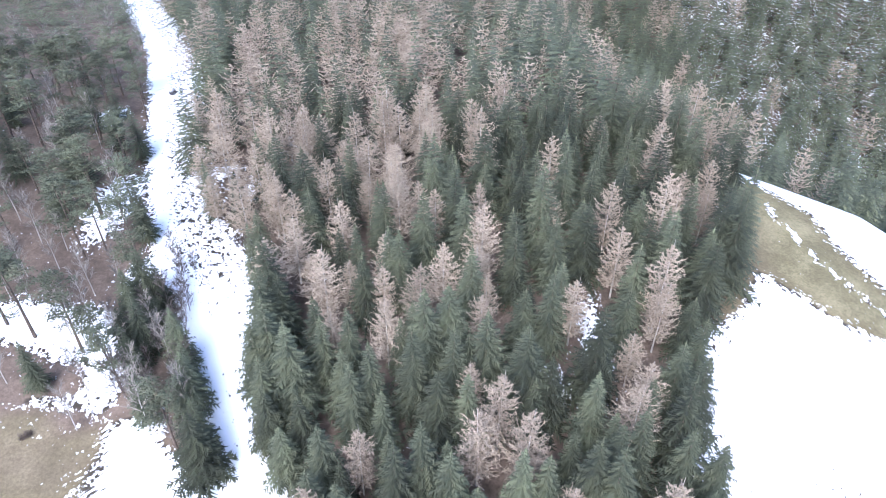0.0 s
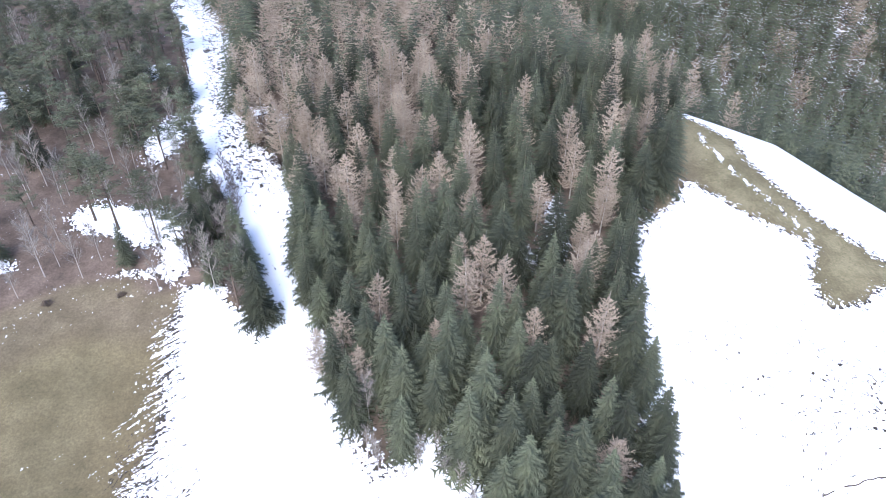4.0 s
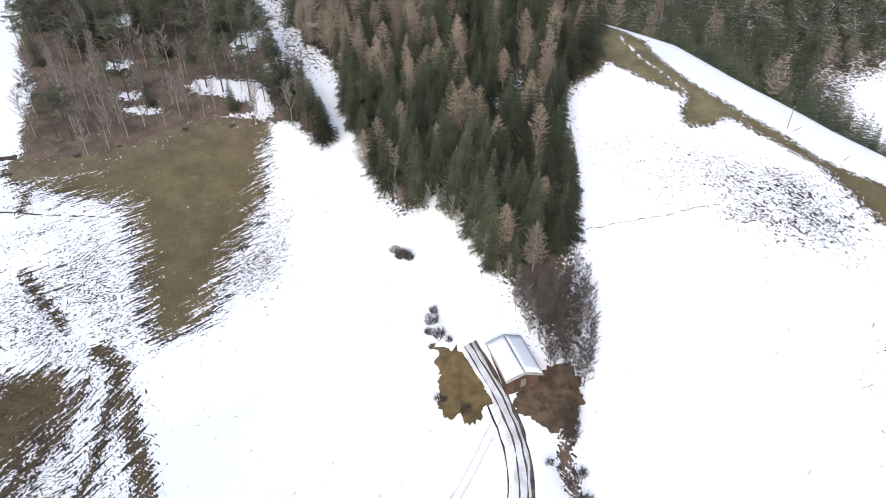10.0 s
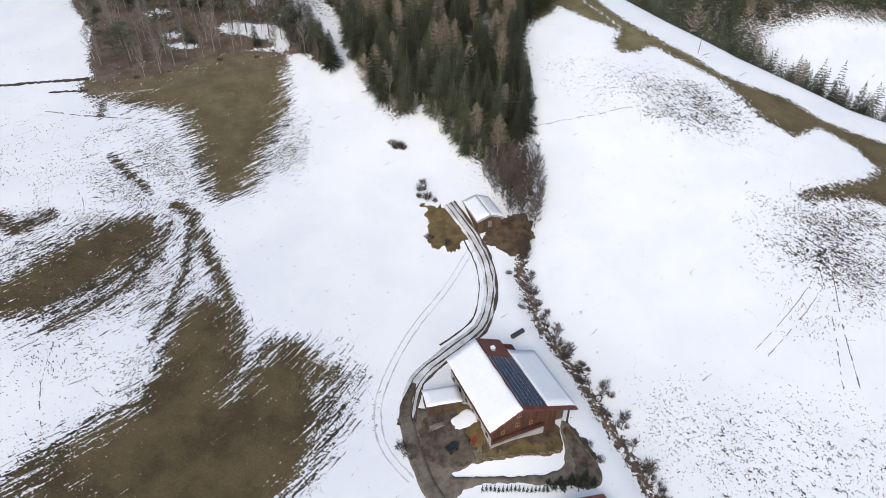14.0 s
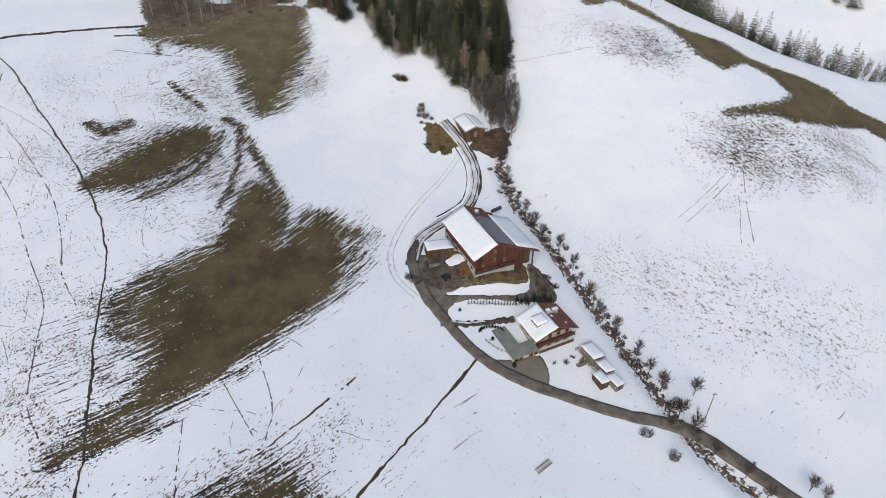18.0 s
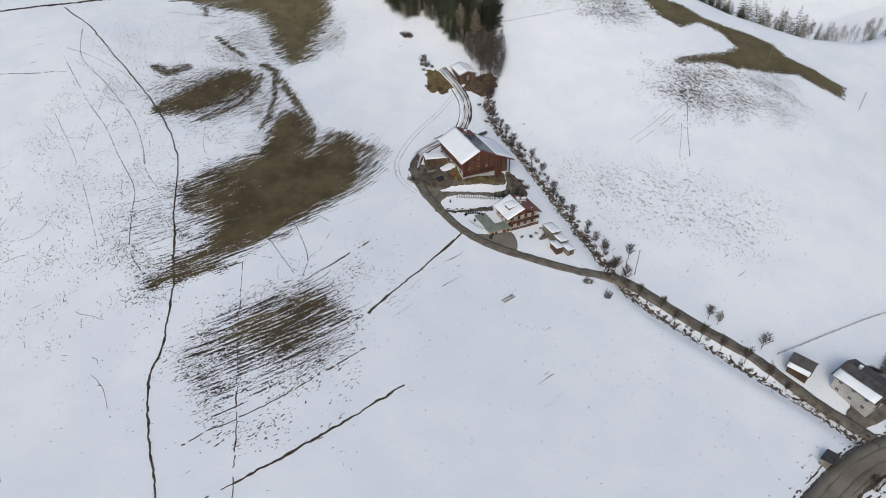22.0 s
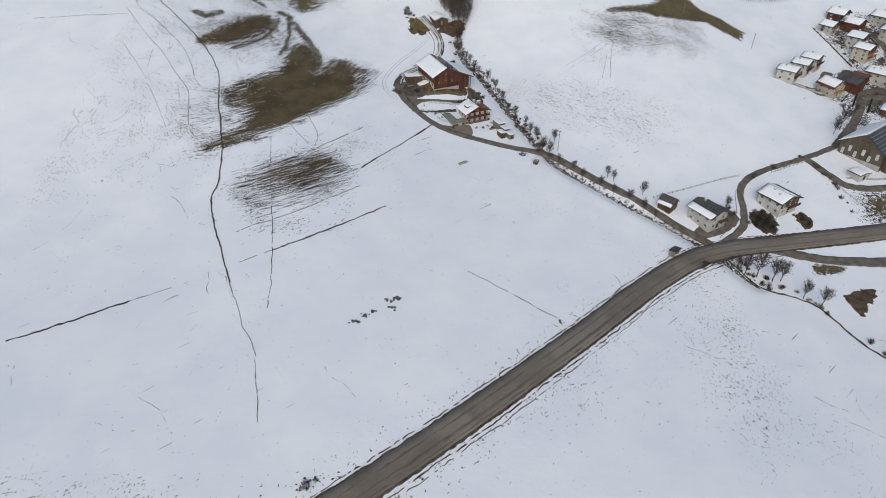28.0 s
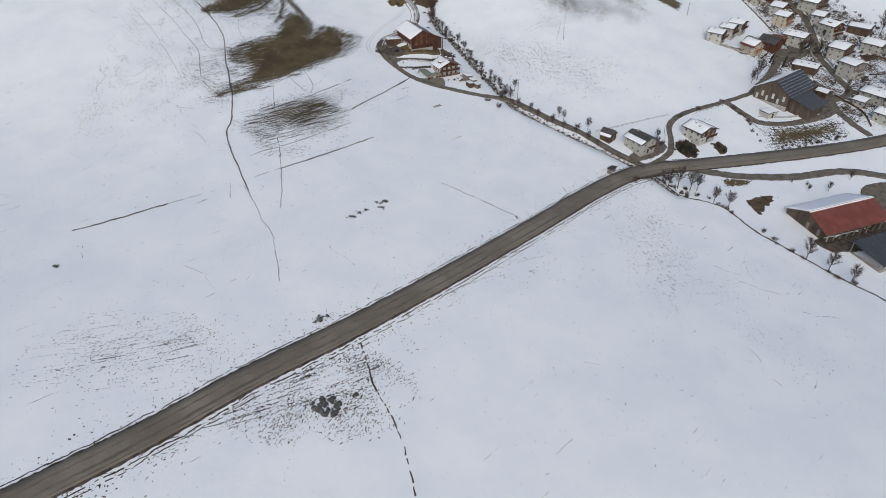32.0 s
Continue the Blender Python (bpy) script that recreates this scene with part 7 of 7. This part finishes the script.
    for i in range(12):
        g = math.pi * (0.05 + 0.9 * i / 11)
        x, y = 4.2 - 3.1 * math.cos(g), 8.4 + 1.7 * math.sin(g)
        e = empty("hedge_plant", Matrix.LocRotScale((x, y, ground_z(x, y) - 0.1), Euler((0, 0, i)), (1.15, 1.15, 0.55)), "low dark evergreen hedge plant", "hedge", "curved garden hedge")
        share("crown", HEDGE[i % 3], e)
    for x, y, s in ((12.5, 19.0, 1.4), (15, 19.4, 1.6), (17.5, 19.4, 1.7), (20, 20, 1.5), (8.6, -2.4, 1.2), (-3.5, 15.5, 0.8), (4.2, 6.0, 0.9), (122, -57.5, 1.2), (125, -60, 1.5), (120, -61.5, 1.0), (124.5, -63.5, 1.1), (162, -84, 1.0), (168, -86, 1.2), (212, -40, 1.2), (236, -40, 1.4)):
        e = empty("evergreen_shrub", Matrix.LocRotScale((x, y, ground_z(x, y) - 0.1), Euler((0, 0, x)), (s * 1.5, s * 1.5, s * 0.8)), "dark green evergreen garden shrub", "shrub", "garden evergreens")
        share("crown", HEDGE[int(abs(x)) % 3], e)


build_small()
thicket("scrub", SCRUB, [(np.array([tuple(v) for v in vf[0]], np.float32), np.array(vf[1], np.int64)) for vf in (bush_twigs(1.9, 1.5, 70 + s, 40) for s in range(7))], "dark leafless scrub between houses and along the stream", "scrub", SHRUB)


def pole(name, x, y, h, label, r=0.13, arm=True):
    e = empty(name, pose(x, y, ground_z(x, y)), label, "pole")
    v, f = [], []
    limb(v, f, Vector((0, 0, -0.6)), Vector((0, 0, h)), r, r * 0.7, 8)
    share("post", mesh_of("post", v, f, GREY_WOOD), e)
    if arm:
        b = bmesh.new()
        box(b, -0.6, 0.6, -0.05, 0.05, h - 0.55, h - 0.42)
        part("crossarm", b, GREY_WOOD, e)
    return e


pole("utility_pole", 52.0, -17.5, 9.5, "tall grey wooden line pole beside the farm road")
pole("utility_pole", 93.0, 167.5, 7.0, "grey wooden line pole on the ridge")
pole("utility_pole", 146.0, 104.0, 8.0, "grey wooden line pole on the meadow's edge")
pole("utility_pole", 176.0, 76.0, 8.0, "grey wooden line pole on the meadow's edge")
pole("road_sign", 83.5, -87.0, 3.4, "thin grey roadside post", 0.06, False)
pole("snow_pole", -33.0, -162.0, 1.6, "short roadside snow pole", 0.05, False)


def fence(line, label, gap=2.5, h=1.1):
    pts = rope(line, gap)
    e = empty("fence", pose(pts[0].x, pts[0].y, ground_z(pts[0].x, pts[0].y)), label, "fence")
    o = Vector(e.matrix_basis.translation)
    b = bmesh.new()
    box(b, -0.06, 0.06, -0.06, 0.06, -0.4, h)
    pm = bpy.data.meshes.new("post")
    b.to_mesh(pm)
    b.free()
    pm.materials.append(GREY_WOOD)
    last = None
    for p in pts:
        q = Vector((p.x, p.y, ground_z(p.x, p.y)))
        share("post", pm, e, Matrix.Translation(q - o))
        if last is not None:
            for zz in (0.45, 0.9):
                v, f = [], []
                limb(v, f, last - o + Vector((0, 0, zz)), q - o + Vector((0, 0, zz)), 0.045, 0.045, 4)
                share("rail", mesh_of("rail", v, f, GREY_WOOD), e)
        last = q
    return e


fence([(84.3, -47.3), (93, -44), (104.3, -39.7), (118.3, -34.5), (125, -32.5)], "long grey wooden rail fence across the snow")
fence([(162, -21), (164, -33), (167, -44), (170, -52)], "dark garden fence running down to the road")
fence([(-1.5, 23.2), (6, 24.0), (16, 25.8)], "low grey fence below the barn bank", 1.8, 0.9)
fence([(17.5, 34), (22, 26), (23.5, 23)], "yard fence beside the gully", 2.0)
fence([(2.2, 5.4), (5.0, 2.6), (8.4, 1.4)], "low weathered garden fence", 1.2, 0.9)


def stones(cx, cy, n, reach, lo, hi, label, seed):
    rng = random.Random(seed)
    for i in range(n):
        b = bmesh.new()
        bmesh.ops.create_icosphere(b, subdivisions=1, radius=1.0)
        for v in b.verts:
            v.co *= rng.uniform(0.75, 1.15)
        s = rng.uniform(lo, hi)
        g, r = rng.uniform(0, 6.3), reach * rng.random() ** 0.6
        x, y = cx + r * math.cos(g), cy + 0.7 * r * math.sin(g)
        o = part("boulder", b, STONE)
        o.matrix_basis = Matrix.LocRotScale((x, y, ground_z(x, y) + 0.12 * s), Euler((0, 0, rng.uniform(0, 6))), (s, s * rng.uniform(0.6, 1), s * rng.uniform(0.35, 0.6)))
        tagged(o, label, "stone", "field stones")


stones(-31.5, -195, 44, 4.4, 0.4, 1.15, "dark lump of earth and stone in a heap on the snow", 1)
stones(-23.5, -192, 4, 1.0, 0.3, 0.8, "dark stone beside the heap", 2)
for k, (sx, sy, n) in enumerate(((-27, -116, 6), (-24, -113, 5), (-21.5, -111, 5), (-17, -106.5, 9), (-14.5, -106, 6), (-16, -110, 4))):
    stones(sx, sy, n, 1.5, 0.3, 0.75, "dark stone showing through the snow", 10 + k)
stones(35, -113, 5, 1.6, 0.3, 0.6, "stone at the field drain", 20)
stones(-34, -163.5, 5, 1.4, 0.3, 0.6, "stone at the road's edge", 21)
stones(-117, -143, 4, 1.0, 0.4, 0.8, "lone dark stone in the snowy field", 22)


def trestle():
    e = empty("hay_rack", pose(11, -29, ground_z(11, -29), 0, 0, 35), "low wooden hay rack lying in the snow", "rack")
    for yy in (-0.55, 0.55):
        b = bmesh.new()
        box(b, -2.2, 2.2, yy - 0.07, yy + 0.07, 0.15, 0.4)
        part("rail", b, GREY_WOOD, e)
    for i in range(7):
        b = bmesh.new()
        box(b, -2.0 + 0.66 * i, -1.9 + 0.66 * i, -0.48, 0.48, 0.2, 0.32)
        part("rung", b, GREY_WOOD, e)


trestle()


def tank(x, y, deg):
    e = empty("water_tank", pose(x, y, ground_z(x, y) + 0.1, 0, 0, deg), "dark grey-green tank drums lying behind the barn", "tank")
    for i in range(3):
        b = bmesh.new()
        bmesh.ops.create_cone(b, cap_ends=True, segments=16, radius1=0.6, radius2=0.6, depth=1.2, matrix=Matrix.Translation((0, (i - 1) * 1.3, 0.6)) @ Matrix.Rotation(radians(90), 4, "X"))
        part("drum", rounded(b, 0.08, 1), GREEN_METAL, e)


tank(11.5, 56.5, -55)


# ---- farmyard clutter ----
RUST = mat("rust_red_paint", (0.20, 0.055, 0.03), (0.30, 0.095, 0.05), 0.8, 6.0, 0.7)
NAVY = mat("dark_blue_paint", (0.02, 0.024, 0.032), (0.04, 0.046, 0.06), 0.8, 6.0, 0.4, spec=0.5)
RUBBER = mat("black_rubber", (0.012, 0.012, 0.012), (0.025, 0.025, 0.025), 1.0, 8.0, 0.9)
pad("mud_patch", [(-12, 33), (-6, 34.5), (-3.5, 29.5), (-1.2, 25.5), (-5.5, 22), (-12, 24), (-14, 28)], MUD, 0.15, "churned dark mud beside the barn", "mud", 0.5, wobble=0.8, seed=5)
pad("mud_patch", [(17.5, 33), (21.5, 30), (24, 24), (23, 19), (19.5, 19), (18.5, 25)], MUD, 0.13, "churned dark mud below the lean-to", "mud", 0.5, wobble=0.7, seed=6)
pad("weedy_bank", [(0.4, 28.6), (8, 31.2), (15, 32.4), (15.8, 28.6), (8, 27), (1, 25.4)], EARTH, 0.13, "dark weedy strip along the barn's foot", "bank", 0.5, wobble=0.9, seed=7)


def timber_pile(x, y, deg, n, ln, wood, label):
    e = empty("timber_pile", pose(x, y, ground_z(x, y) + 0.1, 0, 0, deg), label, "timber pile")
    rng = random.Random(int(x * 3 + y))
    for i in range(n):
        b = bmesh.new()
        row, col = divmod(i, 4)
        box(b, -ln / 2 + rng.uniform(-0.3, 0.3), ln / 2 + rng.uniform(-0.3, 0.3), col * 0.3 - 0.6, col * 0.3 - 0.36, 0.18 * row, 0.18 * row + 0.15)
        part("plank", b, wood, e)
    return e


timber_pile(-1.8, 27.4, 65, 10, 2.6, RUST, "loose stack of rust-red boards beside the barn")
timber_pile(-9.5, 31.2, 20, 8, 3.0, GREY_WOOD, "grey planks stacked in the muddy yard")
timber_pile(26.2, -1.6, 24, 8, 3.2, GREY_WOOD, "grey planks leaning by the garden sheds")
timber_pile(19.5, 30.6, -60, 6, 2.4, DARK_WOOD, "dark offcuts heaped beside the lean-to")


def cart(x, y, deg):
    e = empty("farm_cart", pose(x, y, ground_z(x, y) + 0.12, 0, 0, deg), "small dark blue farm cart standing in mud", "cart")
    part("bed", rounded(box(bmesh.new(), -1.2, 1.2, -0.75, 0.75, 0.55, 0.72), 0.03, 1), NAVY, e)
    for y0, y1, x0, x1 in ((-0.75, -0.69, -1.2, 1.2), (0.69, 0.75, -1.2, 1.2), (-0.69, 0.69, -1.2, -1.14), (-0.69, 0.69, 1.14, 1.2)):
        part("side_board", box(bmesh.new(), x0, x1, y0, y1, 0.722, 1.15), NAVY, e)
    for sx in (-0.75, 0.75):
        for sy in (-0.85, 0.85):
            b = bmesh.new()
            bmesh.ops.create_cone(b, cap_ends=True, segments=16, radius1=0.36, radius2=0.36, depth=0.2, matrix=Matrix.Translation((sx, sy, 0.36)) @ Matrix.Rotation(radians(90), 4, "X"))
            part("wheel", rounded(b, 0.03, 1), RUBBER, e)
    part("drawbar", box(bmesh.new(), 1.2, 2.4, -0.05, 0.05, 0.5, 0.6), NAVY, e)


cart(-6.6, 25.9, 35)


def rack(x, y, deg):
    e = empty("drying_rack", pose(x, y, ground_z(x, y), 0, 0, deg), "low slatted wooden rack in the snowy garden", "rack")
    for sx in (-1.5, 1.5):
        for sy in (-0.45, 0.45):
            part("leg", box(bmesh.new(), sx - 0.05, sx + 0.05, sy - 0.05, sy + 0.05, -0.3, 0.8), GREY_WOOD, e)
    for i in range(7):
        part("slat", box(bmesh.new(), -1.6 + 0.5 * i, -1.42 + 0.5 * i, -0.6, 0.6, 0.8, 0.86), GREY_WOOD, e)


for x, y in ((26.4, 1.6), (27.6, -1.0), (28.6, -3.4)):
    rack(x, y, -64)
RNG = random.Random(64)
for x, y, k in ((-16.5, 27.5, 1.5), (-17.8, 26.4, 1.3), (-15.6, 25.6, 1.4), (-18.6, 28.2, 1.1), (-14.4, 23.6, 1.1), (-16.6, 29.6, 1.0)):
    bush(x, y, k, RNG, "tawny leafless bush at the bend of the lane", "bushes at the lane's bend")
for x, y, k in ((120.5, -60.5, 2.6), (122.5, -58.6, 2.4), (124, -61.4, 2.8), (121.6, -63, 2.2), (125.6, -59, 2.0), (126, -62.6, 2.2), (139.6, -58.4, 1.6), (140.8, -61, 1.6)):
    e = empty("evergreen_shrub", Matrix.LocRotScale((x, y, ground_z(x, y) - 0.1), Euler((0, 0, x)), (k * 1.3, k * 1.3, k)), "large dark evergreen bush beside the white house", "shrub", "evergreens by the roadside house")
    share("crown", HEDGE[int(abs(x)) % 3], e)
fence([(103, -69), (111, -61.5), (116, -52), (118.5, -44.5), (123, -37.5)], "dark post fence along the village lane", 2.4, 1.0)
fence([(140, -30), (150, -25.5), (162, -20.5)], "dark post fence above the village lane", 2.4, 1.0)
STREETS = [[(190, 1), (199.5, 11), (210, 24), (218.5, 35)], [(234, 38.5), (246, 46), (254.5, 65), (259.5, 87), (259, 101)], [(246, 46), (241.7, 33), (240, 22), (237, 4.4), (235, -8)], [(235, -8), (250, -20), (285, -28)], [(216, -26), (217, -42), (219, -52)]]
for k, line in enumerate(STREETS):
    for d in (-3.4, 3.6):
        pts = beside(line, d)
        for a in range(1, len(pts) - 3, 6):
            if (a + k) % 4 != 1:
                garden_wall(pts[a:a + 5], 0.9 + 0.2 * (a % 3), (DARK_WOOD, THUJA, GREY_WALL)[(a // 6 + k) % 3], ("dark garden fence along the village street", "clipped dark hedge along the village street", "grey garden wall along the village street")[(a // 6 + k) % 3], (0.2, 0.8, 0.3)[(a // 6 + k) % 3])
strip("garden_drive", [(-9, 11), (-3, 10.9), (4, 11.7), (11, 12.9)], 1.9, MUD, 0.12, "slushy brown drive between garden and hedge", "drive", 0.0, 0.4, step=0.8)
strip("garden_drive", [(-8, 12.2), (-3, 11.3), (3, 12)], 0.5, SLUSH, 0.17, "grey slush left between the wheel ruts", "drive", 0.0, 0.2, step=0.8)
for _ in range(22):
    bush(-9.6 + RNG.gauss(0, 0.8), RNG.uniform(99, 110.5), RNG.uniform(0.6, 1.1), RNG, "dark leafless bush beside the farm track", "bushes above the farm track")
for x, y, k in ((13.6, 18.4, 1.5), (15.4, 18.2, 1.7), (17.2, 19.6, 1.8), (18.8, 18.6, 1.6), (20.4, 20.4, 1.9), (21.8, 19, 1.7)):
    e = empty("evergreen_shrub", Matrix.LocRotScale((x, y, ground_z(x, y) - 0.1), Euler((0, 0, x)), (k * 1.2, k * 1.2, k * 0.9)), "dark evergreen shrub behind the farmhouse", "shrub", "garden evergreens")
    share("crown", HEDGE[int(abs(x)) % 3], e)
pad("barn_yard", [(149, -122), (160, -120.5), (176, -116), (187, -112.5), (191, -121), (176, -126.5), (160, -130), (151, -128.5)], MUD, 0.11, "dark wet yard between cattle barn and open shed", "yard", 0.8, wobble=0.6, seed=8)
for _ in range(12):
    bush(RNG.uniform(-54, -47.5), RNG.uniform(196, 201.5), RNG.uniform(0.8, 1.4), RNG, "dark leafless brush where the forest lanes meet", "bushes on the forest lane")
